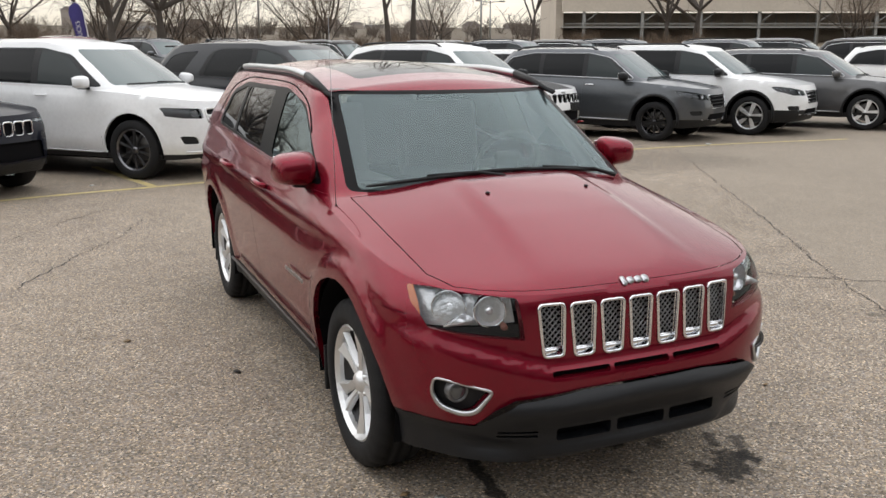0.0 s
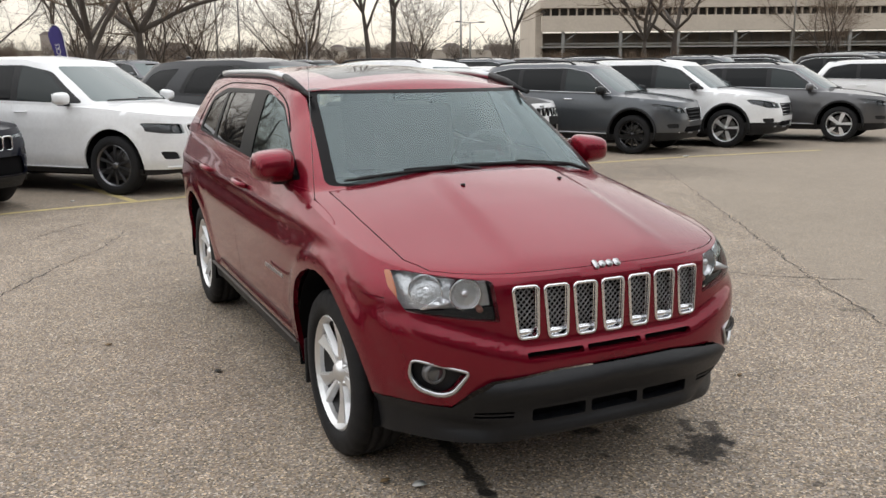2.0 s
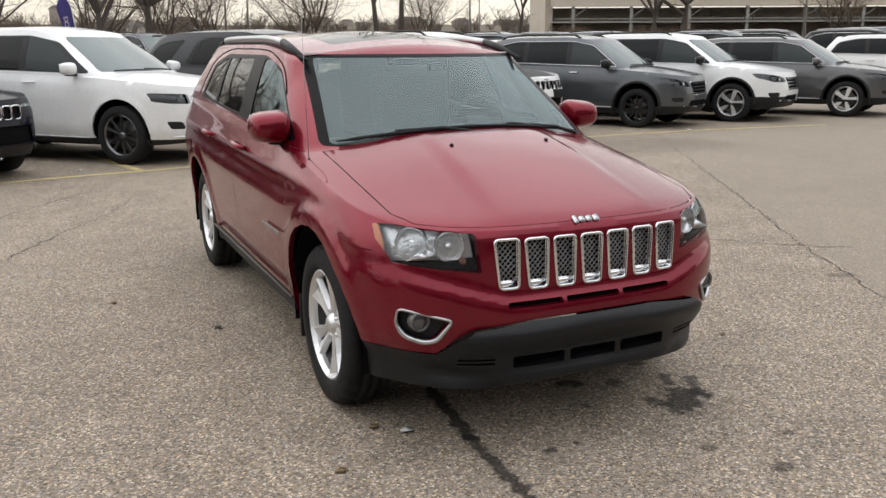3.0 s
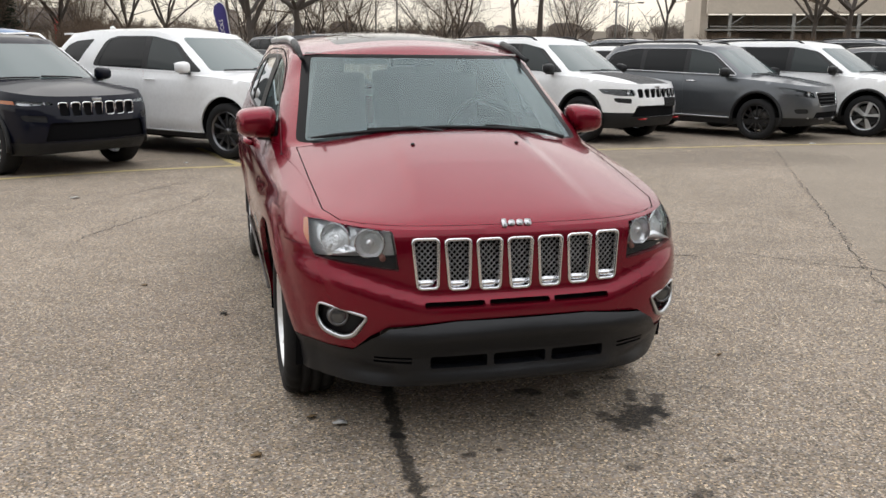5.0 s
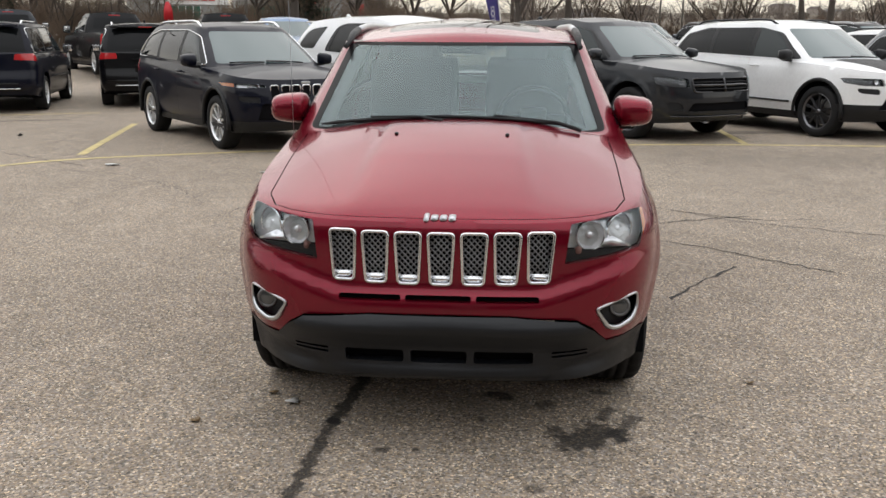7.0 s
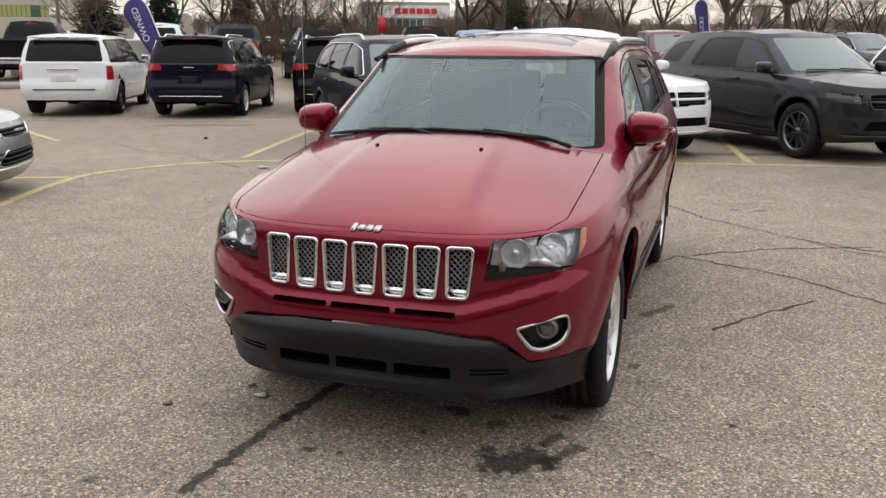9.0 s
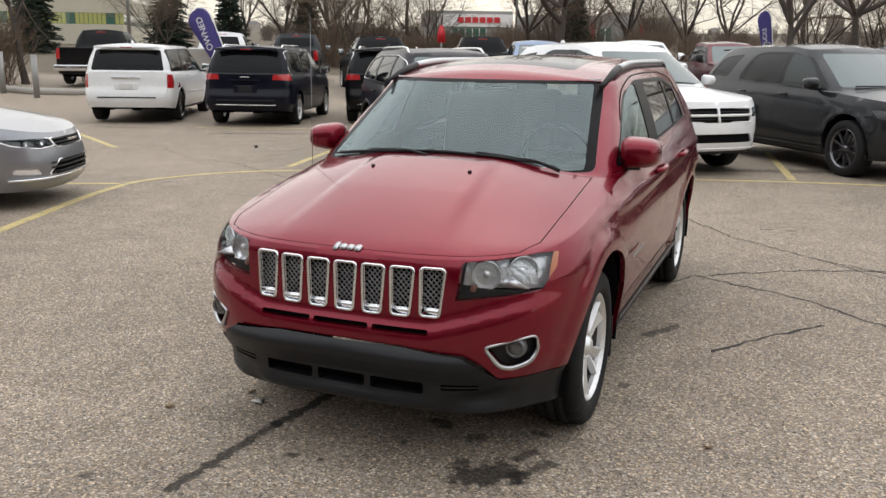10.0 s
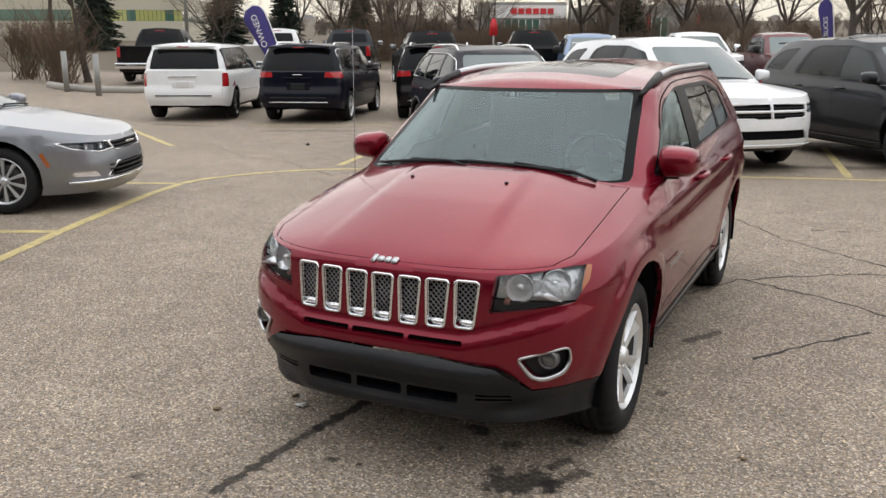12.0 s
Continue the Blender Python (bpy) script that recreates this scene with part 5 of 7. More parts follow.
ASPHALT = asphalt("worn_asphalt", 1.5)
bm = bmesh.new()
radii = [0, 2, 4, 7, 10, 13, 15, 17, 19, 22, 25, 27, 32, 40, 55, 80, 120, 200, 350, 600, 1000]
prev = [bm.verts.new((0, 0, 0))]
for r in radii[1:]:
    ring = [bm.verts.new((r * math.cos(2 * math.pi * k / 96), r * math.sin(2 * math.pi * k / 96), rise(r, 0))) for k in range(96)]
    for k in range(96):
        j = (k + 1) % 96
        bm.faces.new((prev[0], ring[k], ring[j]) if len(prev) == 1 else (prev[k], ring[k], ring[j], prev[j]))
    prev = ring
ground = tagged(part("ground", bm, ASPHALT, None, "worn grey-brown asphalt parking lot with oil stains"), "", "ground", kind="structure")

YELLOW = shader("worn_yellow_paint", (0.53, 0.43, 0.19), 0.75, var=0.35, scale=5)
yn, yl = YELLOW.node_tree.nodes, YELLOW.node_tree.links
wear, wcut, wmix, wtc = yn.new("ShaderNodeTexNoise"), yn.new("ShaderNodeMapRange"), yn.new("ShaderNodeMix"), yn.new("ShaderNodeTexCoord")
wear.inputs["Scale"].default_value, wear.inputs["Detail"].default_value, wear.inputs["Roughness"].default_value = 9, 8, 0.75
yl.new(wtc.outputs["Object"], wear.inputs["Vector"]), yl.new(wear.outputs[0], wcut.inputs["Value"])
wcut.inputs["From Min"].default_value, wcut.inputs["From Max"].default_value = 0.50, 0.66
wmix.data_type = 'RGBA'
old = yn["Principled BSDF"].inputs["Base Color"].links[0].from_socket
yl.new(old, wmix.inputs[6])
wmix.inputs[7].default_value = (0.27, 0.23, 0.175, 1)
yl.new(wcut.outputs[0], wmix.inputs[0]), yl.new(wmix.outputs[2], yn["Principled BSDF"].inputs["Base Color"])


def strip(pts, w, mat, name, label, cat, z=0.004, jag=0.0):
    """A flat band painted along the ground."""
    bm = bmesh.new()
    rows = []
    P = [Vector((x, y, 0)) for x, y in pts]
    for i, p in enumerate(P):
        d = (P[min(i + 1, len(P) - 1)] - P[max(i - 1, 0)]).normalized()
        s = Vector((-d.y, d.x, 0)) * w / 2
        rows.append((bm.verts.new(p + s + Vector((0, 0, z))), bm.verts.new(p - s + Vector((0, 0, z)))))
    for a, b in zip(rows, rows[1:]):
        bm.faces.new((a[0], a[1], b[1], b[0]))
    bmesh.ops.recalc_face_normals(bm, faces=bm.faces)
    if bm.faces[:][0].normal.z < 0:
        bmesh.ops.reverse_faces(bm, faces=bm.faces)
    return tagged(part(name, bm, mat, None, label, False), "", cat, kind="structure")


def smooth_line(pts, k=10):
    out = []
    for i in range(len(pts) - 1):
        p0, p1, p2, p3 = (Vector((*pts[max(0, min(len(pts) - 1, j))], 0)) for j in (i - 1, i, i + 1, i + 2))
        for j in range(k):
            t = j / k
            q = 0.5 * ((2 * p1) + (p2 - p0) * t + (2 * p0 - 5 * p1 + 4 * p2 - p3) * t * t + (3 * p1 - p0 - 3 * p2 + p3) * t ** 3)
            out.append((q.x, q.y))
    return out + [pts[-1]]


strip(smooth_line([(-3.2, -3.2), (-4.44, -0.43), (-5.06, 0.95), (-5.75, 2.7), (-5.85, 3.7), (-5.13, 4.9), (-3.6, 5.73), (-2.1, 6.28), (-0.2, 6.65), (1.6, 7.18), (3.2, 7.42), (6.6, 7.52), (9.0, 7.55), (12.0, 7.3)]), 0.11, YELLOW, "painted_line", "worn yellow painted bay line", "line")
for a, b in (((-8.94, 6.27), (-12.0, 8.3)), ((-5.06, 5.45), (-6.05, 9.4)), ((-5.96, 3.14), (-9.5, 1.6)), ((-4.92, 0.48), (-8.5, -1.2)), ((1.50, 7.35), (1.04, 10.9)), ((-0.70, 6.62), (-1.25, 8.9)), ((3.70, 7.56), (3.82, 10.4)), ((-10.37, 10.09), (-7.62, 11.43)), ((-14.46, 10.7), (-14.99, 11.9))):
    strip([a, b], 0.11, YELLOW, "painted_line", "worn yellow painted stall line", "line")

# cracks: thin dark ragged lines in the asphalt
CRACK = shader("crack_filler", (0.035, 0.031, 0.028), 0.9, var=0.3, scale=30)


def crack(pts, w, seed):
    rnd = random.Random(seed)
    line = []
    for (ax, ay), (bx, by) in zip(pts, pts[1:]):
        n = max(2, int(math.hypot(bx - ax, by - ay) / 0.07))
        for i in range(n):
            t = i / n
            line.append((ax + (bx - ax) * t + rnd.uniform(-0.025, 0.025), ay + (by - ay) * t + rnd.uniform(-0.025, 0.025)))
    line.append(pts[-1])
    bm = bmesh.new()
    rows = []
    for i, p in enumerate(line):
        a, b = Vector(line[max(0, i - 1)]), Vector(line[min(len(line) - 1, i + 1)])
        d = (b - a).normalized()
        k = w * rnd.uniform(0.25, 1.0) / 2
        rows.append((bm.verts.new((p[0] - d.y * k, p[1] + d.x * k, 0.0025)), bm.verts.new((p[0] + d.y * k, p[1] - d.x * k, 0.0025))))
    for a, b in zip(rows, rows[1:]):
        bm.faces.new((a[1], b[1], b[0], a[0]))
    bmesh.ops.recalc_face_normals(bm, faces=bm.faces)
    return tagged(part("crack", bm, CRACK, None, "thin ragged crack in the asphalt", False), "", "crack", kind="structure")


for k, (pts, w) in enumerate(((((0.55, 0.8), (0.9, 1.48), (1.5, 1.94), (2.3, 2.3)), 0.022), (((0.95, 1.5), (1.47, 1.26), (1.75, 1.1), (1.96, 0.87), (2.4, 0.45)), 0.024), (((1.18, -0.2), (1.35, 0.08), (1.5, 0.28), (1.76, 0.6)), 0.030), (((0.6, 3.82), (1.08, 3.04), (1.46, 2.74), (2.1, 2.1), (3.2, 1.6)), 0.020),
                              (((7.9, 7.3), (5.2, 2.95), (3.9, 0.85), (3.3, -0.1), (2.86, -0.9), (2.2, -2.1)), 0.013), (((-2.4, 3.6), (-1.78, 4.54), (-1.3, 5.2)), 0.014), (((-2.1, 2.1), (-1.66, 3.05), (-1.33, 3.57), (-0.97, 4.58)), 0.014), (((-4.75, 4.25), (-3.77, 3.95), (-2.9, 3.1), (-2.4, 2.4)), 0.012),
                              (((-8.06, 6.46), (-6.93, 5.65), (-6.1, 5.53), (-4.56, 4.55)), 0.026), (((-9.3, 5.4), (-8.11, 7.42), (-6.54, 9.53)), 0.025), (((2.7, 0.6), (3.13, 0.05), (3.6, -0.3)), 0.016), (((1.75, 2.46), (2.29, 2.15), (2.8, 2.2)), 0.02), (((-6.4, 5.7), (-6.0, 6.6), (-6.2, 7.6)), 0.02))):
    crack(pts, w, k)

# litter: dry leaves, a stone, pale chips
LEAF = shader("dry_leaf", (0.20, 0.13, 0.06), 0.8, var=0.3, scale=40)
CHIP = shader("pale_chip", (0.6, 0.6, 0.58), 0.8)
rnd = random.Random(31)
for x, y, r, mat, name, label in ((-1.03, -0.14, 0.035, CRACK, "leaf", "dark curled leaf on the asphalt"), (-0.95, -1.95, 0.03, LEAF, "leaf", "small dry leaf on the asphalt"), (-1.5, 0.6, 0.025, LEAF, "leaf", "small dry leaf on the asphalt"), (-0.72, -1.66, 0.03, LEAF, "leaf", "small dry leaf on the asphalt"),
                                   (1.3, -1.4, 0.025, LEAF, "leaf", "small dry leaf on the asphalt"), (-4.26, 4.6, 0.10, CHIP, "paper_scrap", "pale paper scrap on the asphalt"), (-2.39, 4.22, 0.06, CHIP, "paper_scrap", "pale paper scrap on the asphalt"), (-1.38, 6.96, 0.05, CHIP, "paper_scrap", "pale paper scrap on the asphalt"), (8.9, 7.6, 0.08, CHIP, "paper_scrap", "pale paper scrap near the parked cars"),
                                   (-6.94, 7.39, 0.07, CRACK, "stone", "dark stone lying on the asphalt"), (-0.62, -1.75, 0.04, CHIP, "leaf", "pale dry leaf by the front bumper")):
    b = bmesh.new()
    pts = [(r * rnd.uniform(0.5, 1.1) * math.cos(a), r * rnd.uniform(0.35, 0.8) * math.sin(a)) for a in np.linspace(0, 2 * math.pi, 9)[:-1]]
    top = b.verts.new((x, y, 0.3 * r if name != "stone" else 0.7 * r))
    rim = [b.verts.new((x + u, y + v, 0.006 + rnd.uniform(0, 0.25) * r)) for u, v in pts]
    low = b.verts.new((x, y, 0.002))
    for k in range(8):
        b.faces.new((top, rim[k], rim[(k + 1) % 8]))
        b.faces.new((low, rim[(k + 1) % 8], rim[k]))
    tagged(part(name, b, mat, None, label), "", name.replace("_", " "))


# ---- the red SUV ----
HERO = dict(SUV, fine=0.028, W=0.850, yF=-2.10, yR=2.20, Df=0.86, Dr=0.5, n=3.0, nf=3.4, tumble=0.72, taper=0.02,
            belt=[(-2.06, 0.820), (-1.88, 0.838), (-1.70, 0.862), (-1.35, 0.922), (-1.0, 0.982), (-0.7, 1.03), (0, 1.07), (1, 1.12), (2.1, 1.13)], hood_lip=0.014,
            sill=[(-2.1, 0.25), (-1.7, 0.25), (-1.2, 0.26), (1.2, 0.28), (2.2, 0.36)],
            width=[(0, 0.93), (0.15, 0.95), (0.4, 0.985), (0.62, 1.0), (0.8, 0.985), (0.92, 0.955), (1, 0.92)],
            nose=[(0, 0.07), (0.1, 0.015), (0.2, 0.006), (0.4, 0.0), (0.50, 0.004), (0.55, 0.012), (0.60, 0.036), (0.85, 0.046), (0.95, 0.052), (1, 0.066)], nose_lift=0.17, flare=0.010,
            cowl=-1.12, cowl_sweep=0.42, rear_base=2.08, rear_sweep=0.3, roof_w=0.627, ws_top=-0.50, ws_sweep=0.25, roof_end=1.75, roof_end_sweep=0.25,
            roof=[(-0.5, 1.395), (-0.1, 1.455), (0.3, 1.48), (1.2, 1.485), (1.9, 1.43)], crown=0.075, hood_rise=0.108, deck_rise=0.02, hood_ridge=0.014, levels=30, cabin_levels=16, lean=1.2, ws_bow=0.03,
            axles=(-1.317, 1.317), track=0.706, tyre=0.335, tyre_w=0.215, arch=0.405, spokes=5, rim=ALLOY, paint=RED, k=(1, 1, 1), hub_ratio=0.69)
S = HERO
hero = tagged(new("suv"), "dark red compact SUV with seven chrome-ringed grille slots on the asphalt", "suv")
bm = shell(S)
sculpt(S, bm, 0.93, 0.011)
# the whole skin before anything is cut from it: panels keep its even curvature
whole = bm.copy()
bmesh.ops.triangulate(whole, faces=whole.faces)
whole.normal_update()
whole.faces.ensure_lookup_table()
whole_tree = BVHTree.FromBMesh(whole)
chassis(S, hero, bm, 2)


def even(ob):
    """Gives a panel the normals of the uncut skin, but for its folded rims."""
    me = ob.data
    out = []
    for poly in me.polygons:
        for li in poly.loop_indices:
            p = me.vertices[me.loops[li].vertex_index].co
            q, n, i, d = whole_tree.find_nearest(p)
            if q is None or d > 0.012 or n.dot(poly.normal) < 0.8:
                out.append(poly.normal.copy())
                continue
            a, b, c = whole.faces[i].verts
            w = poly_3d_calc([a.co, b.co, c.co], q)
            out.append((a.normal * w[0] + b.normal * w[1] + c.normal * w[2]).normalized())
    me.normals_split_custom_set(out)
    return ob




TREES_OF = {}


def front_y(piece, x, z):
    """How far forward a cut-out piece lies at x and z."""
    if piece not in TREES_OF:
        TREES_OF[piece] = BVHTree.FromBMesh(piece)
    for dx, dz in ((0, 0), (0.002, 0), (-0.002, 0), (0, 0.002), (0, -0.002)):
        hit = TREES_OF[piece].ray_cast(Vector((x + dx, -5, z + dz)), Vector((0, 1, 0)))[0]
        if hit:
            return hit.y
    return min((v.co for v in piece.verts), key=lambda c: (c.x - x) ** 2 + (c.z - z) ** 2).y


# windshield in its black border
GLOSS_BLACK = shader("gloss_black_trim", (0.005, 0.005, 0.006), 0.35, spec=0.08)
seal = cut(bm, rounded([(-0.686, 1.038), (0.686, 1.038), (0.582, 1.428), (-0.582, 1.428)], 0.03), (0, 2), lambda c, n: c.y < 0.3 and n.y < -0.2 and c.z > 0.98 and c.y > -1.115 + 0.42 * corner(c.x / 0.79, 3), (0, 0.012, -0.012))
# one even curve for the glass and its border
glass_v = list(seal.verts)


def shield_terms(x, z):
    return (1, x * x, x ** 4, z, z * z, x * x * z, x ** 6)


fit_k = np.linalg.lstsq(np.array([shield_terms(v.co.x, v.co.z - 1.2) for v in glass_v]), np.array([v.co.y for v in glass_v]), rcond=None)[0]
for v in glass_v:
    v.co.y = float(np.dot(fit_k, shield_terms(v.co.x, v.co.z - 1.2)))
seal.normal_update()
cut(seal, rounded([(-0.645, 1.047), (0.645, 1.047), (0.546, 1.412), (-0.546, 1.412)], 0.018), (0, 2), lambda c, n: True, None).free()
pane = bmesh.new()
sheet = []
for i in range(13):
    z = 1.045 + 0.369 * i / 12
    half = 0.648 - 0.100 * i / 12
    sheet.append([pane.verts.new((half * u, float(np.dot(fit_k, shield_terms(half * u, z - 1.2))) + 0.002, z)) for u in np.linspace(-1, 1, 33)])
for a, b in zip(sheet, sheet[1:]):
    for k in range(32):
        pane.faces.new((a[k], a[k + 1], b[k + 1], b[k]))
pane_ob = part("windshield", pane, WINDSHIELD, hero, "grey-green windshield mirroring the sky")
pane_ob.visible_shadow = False
part("windshield_border", seal, GLOSS_BLACK, hero)
cut_rear = cut(bm, rounded([(-0.56, 1.18), (0.56, 1.18), (0.5, 1.40), (-0.5, 1.40)], 0.05), (0, 2), rear_test, (0, -0.012, 0))
rw = part("rear_window", cut_rear, SIDE_GLASS, hero)
rw.visible_shadow = False
for s in (-1, 1):
    fr = cut(bm, rounded([(-0.84, 1.045), (1.42, 1.155), (1.30, 1.37), (0.98, 1.43), (0.06, 1.425), (-0.30, 1.36)], 0.06), (1, 2), side_test(s), (-s * 0.02, 0, 0))
    for i, q in enumerate(([(-0.79, 1.065), (-0.01, 1.098), (0.05, 1.405), (-0.10, 1.40), (-0.32, 1.335)], [(0.23, 1.11), (0.86, 1.14), (0.88, 1.405), (0.27, 1.408)], [(0.92, 1.145), (1.36, 1.165), (1.26, 1.35), (0.96, 1.405), (0.93, 1.405)])):
        g = cut(fr, rounded(q, 0.03), (1, 2), side_test(s), (-s * 0.008, 0, 0))
        w = part("side_window", shifted(g, (-s * 0.004, 0, 0)), TINTED if i else SIDE_GLASS, hero)
        w.visible_shadow = i > 0
    part("window_frame", fr, GLOSS_BLACK, hero)

# grille: seven slots with wire mesh
for k in range(7):
    c = 0.1163 * (k - 3) + 0.0045
    dz = 0.010 * (1 - (abs(k - 3) / 3) ** 2)
    z0, z1 = 0.617 - dz, 0.793 - 0.6 * dz
    lean = 0.006 * (3 - k) / 3
    poly = rounded([(c - 0.036 + lean, z0), (c + 0.036 + lean, z0), (c + 0.046, z1), (c - 0.046, z1)], 0.016, 4)
    p = cut(bm, poly, (0, 2), front_test, (0, 0.028, 0))
    slot = part("grille_slot", shifted(p.copy(), (0, 0.03, 0)), DARK, hero)
    wall = [(x, front_y(p, x, z) + 0.012, z) for x, z in poly]
    part("slot_wall", tube(wall + [wall[0]], 0.0055, 6, cap=False), CHROME, slot)
    ring = [(x, front_y(p, x, z) - 0.002, z) for x, z in poly]
    part("slot_surround", tube(ring + [ring[0]], 0.0062, 8, cap=False), CHROME, slot, "chrome slot surround")
    lip = [(c - 0.033 + lean, z0 + 0.004), (c + 0.033 + lean, z0 + 0.004), (c + 0.035 + lean, z0 + 0.030), (c - 0.035 + lean, z0 + 0.030)]
    yy = front_y(p, c, z0)
    part("slot_lip", prism(lip, 0.03, Matrix.Translation((0, yy + 0.016, 0)), bev=0.003), CHROME, slot)
    wire = bmesh.new()
    for sgn in (-1, 1):
        for i in range(-8, 12):
            zc = z0 + 0.022 * i
            a, b = [c - 0.037, zc - sgn * 0.040], [c + 0.037, zc + sgn * 0.040]
            t0, t1 = 0.0, 1.0
            for lim, sg in ((z0 + 0.028, 1), (z1 - 0.006, -1)):
                fa, fb = sg * (a[1] - lim), sg * (b[1] - lim)
                if fa < 0 and fb < 0:
                    t0, t1 = 1, 0
                elif fa < 0:
                    t0 = max(t0, fa / (fa - fb))
                elif fb < 0:
                    t1 = min(t1, fa / (fa - fb))
            if t1 - t0 > 0.08:
                q0 = [a[j] + (b[j] - a[j]) * t0 for j in (0, 1)]
                q1 = [a[j] + (b[j] - a[j]) * t1 for j in (0, 1)]
                tube([(q0[0], front_y(p, q0[0], q0[1]) + 0.013, q0[1]), (q1[0], front_y(p, q1[0], q1[1]) + 0.013, q1[1])], 0.0026, 4, wire)
    part("wire_mesh", wire, STEEL_GREY, slot, "dark metal wire mesh")
    p.free()

# slits under the grille
for a, b in ((-0.355, -0.135), (-0.118, 0.112), (0.13, 0.35)):
    pieces(hero, bm, "bumper_slit", rounded([(a, 0.550), (b, 0.550), (b, 0.572), (a, 0.572)], 0.008, 3), "front", DARK, 0.03, False, 0.03)

# headlights
LAMP_LINING = shader("silver_lamp_lining", (0.60, 0.61, 0.62), 0.20, 0.55, bump=0.8, bump_scale=35)
for s in (-1, 1):
    poly = rounded(mirrored([(0.437, 0.680), (0.60, 0.699), (0.715, 0.716), (0.746, 0.79), (0.738, 0.838), (0.69, 0.842), (0.60, 0.8335), (0.455, 0.819)], s), 0.008, 3)
    p = cut(bm, poly, (0, 2), front_test, (0, 0.03, 0))
    back = shifted(p.copy(), (0, 0.058, 0))
    inner = cut(back, mirrored([(0.42, 0.66), (0.74, 0.66), (0.70, 0.714), (0.42, 0.728)], s), (0, 2), lambda c, n: True, None)
    head = part("headlight", back, LAMP_LINING, hero, "clear headlight with two round reflectors")
    part("lamp_mask", shifted(inner, (0, -0.02, 0)), PLASTIC, head)
    for x, z, r in ((0.645, 0.776, 0.055), (0.532, 0.770, 0.050)):
        y = front_y(p, s * x, z)
        bowl = lathe([(0.055, 0.0), (0.052, r * 0.3), (0.035, r * 0.7), (0.012, r * 0.95), (0.008, r)], 44, axis='Y')
        for v in bowl.verts:
            # pressed flutes
            if math.hypot(v.co.x, v.co.z) > 0.2 * r:
                v.co.y += 0.006 * (1 if int(round(math.atan2(v.co.z, v.co.x) * 22 / math.pi)) % 2 else -1)
        lathe([(0.012, 0.0), (0.012, r * 0.25), (0.03, r * 0.3), (0.05, r * 0.3)], 14, bowl, axis='Y')
        bmesh.ops.transform(bowl, matrix=Matrix.Translation((s * x, y + (0.046 if x > 0.6 else 0.028), z)) @ Matrix.Rotation(s * (0.66 if x > 0.6 else 0.28), 4, 'Z'), verts=bowl.verts)
        part("reflector", bowl, REFLECTOR, head)
        ring = lathe([(0.008, r), (0.002, r + 0.003), (0.008, r + 0.006), (0.05, r + 0.006)], 28, axis='Y')
        bmesh.ops.transform(ring, matrix=Matrix.Translation((s * x, y + (0.046 if x > 0.6 else 0.028), z)) @ Matrix.Rotation(s * (0.66 if x > 0.6 else 0.28), 4, 'Z'), verts=ring.verts)
        part("reflector_ring", ring, CHROME, head)
    y = front_y(p, s * 0.60, 0.73)
    part("lamp_bezel", prism([(s * 0.535, 0.722), (s * 0.60, 0.724), (s * 0.68, 0.728), (s * 0.61, 0.762), (s * 0.57, 0.745)], 0.02, Matrix.Translation((0, y + 0.05, 0)), bev=0.004), REFLECTOR, head)
    y = front_y(p, s * 0.49, 0.72)
    part("park_lamp", lathe([(y + 0.03, 0.0), (y + 0.03, 0.010), (y + 0.05, 0.014)], 16, axis='Y', at=(s * 0.487, 0, 0.718)), shader("orange_bulb", (0.30, 0.14, 0.11), 0.3), head)
    am = cut(p, mirrored([(0.736, 0.70), (0.80, 0.70), (0.80, 0.86), (0.722, 0.86)], s), (0, 2), lambda c, n: True, None)
    part("amber_marker", am, AMBER, head, "amber side marker")
    part("lens", p, LENS, head).visible_shadow = False

# charcoal lower bumper with its intakes
shelf = table([(0.25, 0.022), (0.272, 0.034), (0.29, 0.034), (0.316, 0.0), (0.375, -0.006), (0.40, 0.004), (0.455, 0.034), (0.470, 0.040), (0.480, 0.036), (0.515, 0.010)])
val = cut(bm, [(-1.0, 0.1), (1.0, 0.1), (1.0, 0.392), (-1.0, 0.392)], (0, 2), lambda c, n: n.y < -0.05 and c.y < -1.4, (0, 0.01, 0))
join(val, cut(bm, [(-0.60, 0.392), (0.60, 0.392), (0.545, 0.450), (0.485, 0.486), (0.25, 0.507), (-0.25, 0.507), (-0.485, 0.486), (-0.545, 0.450)], (0, 2), front_test, (0, 0.01, 0)))
bmesh.ops.remove_doubles(val, verts=val.verts, dist=1e-4)
for v in val.verts:
    # a shelf under the painted bumper, a sunken face with the intakes, and a chin
    side = min(1, max(0, (0.66 - abs(v.co.x)) / 0.16))
    v.co.y -= shelf(v.co.z + 0.03 * abs(v.co.x)) * side + 0.004
lower = []
for a, b in ((-0.335, -0.125), (-0.10, 0.10), (0.125, 0.335)):
    q = cut(val, rounded([(a, 0.326), (b, 0.326), (b, 0.372), (a, 0.372)], 0.010, 3), (0, 2), front_test, (0, 0.05, 0))
    lower.append(part("lower_intake", shifted(q, (0, 0.05, 0)), DARK, hero))
for s in (-1, 1):
    for z in (0.350, 0.366):
        q = cut(val, mirrored([(0.40, z - 0.005), (0.53, z - 0.002), (0.53, z + 0.006), (0.40, z + 0.004)], s), (0, 2), front_test, (0, 0.015, 0))
        part("bumper_slit", shifted(q, (0, 0.015, 0)), DARK, hero)
part("bumper_valance", val, VALANCE, hero, "charcoal plastic lower bumper")

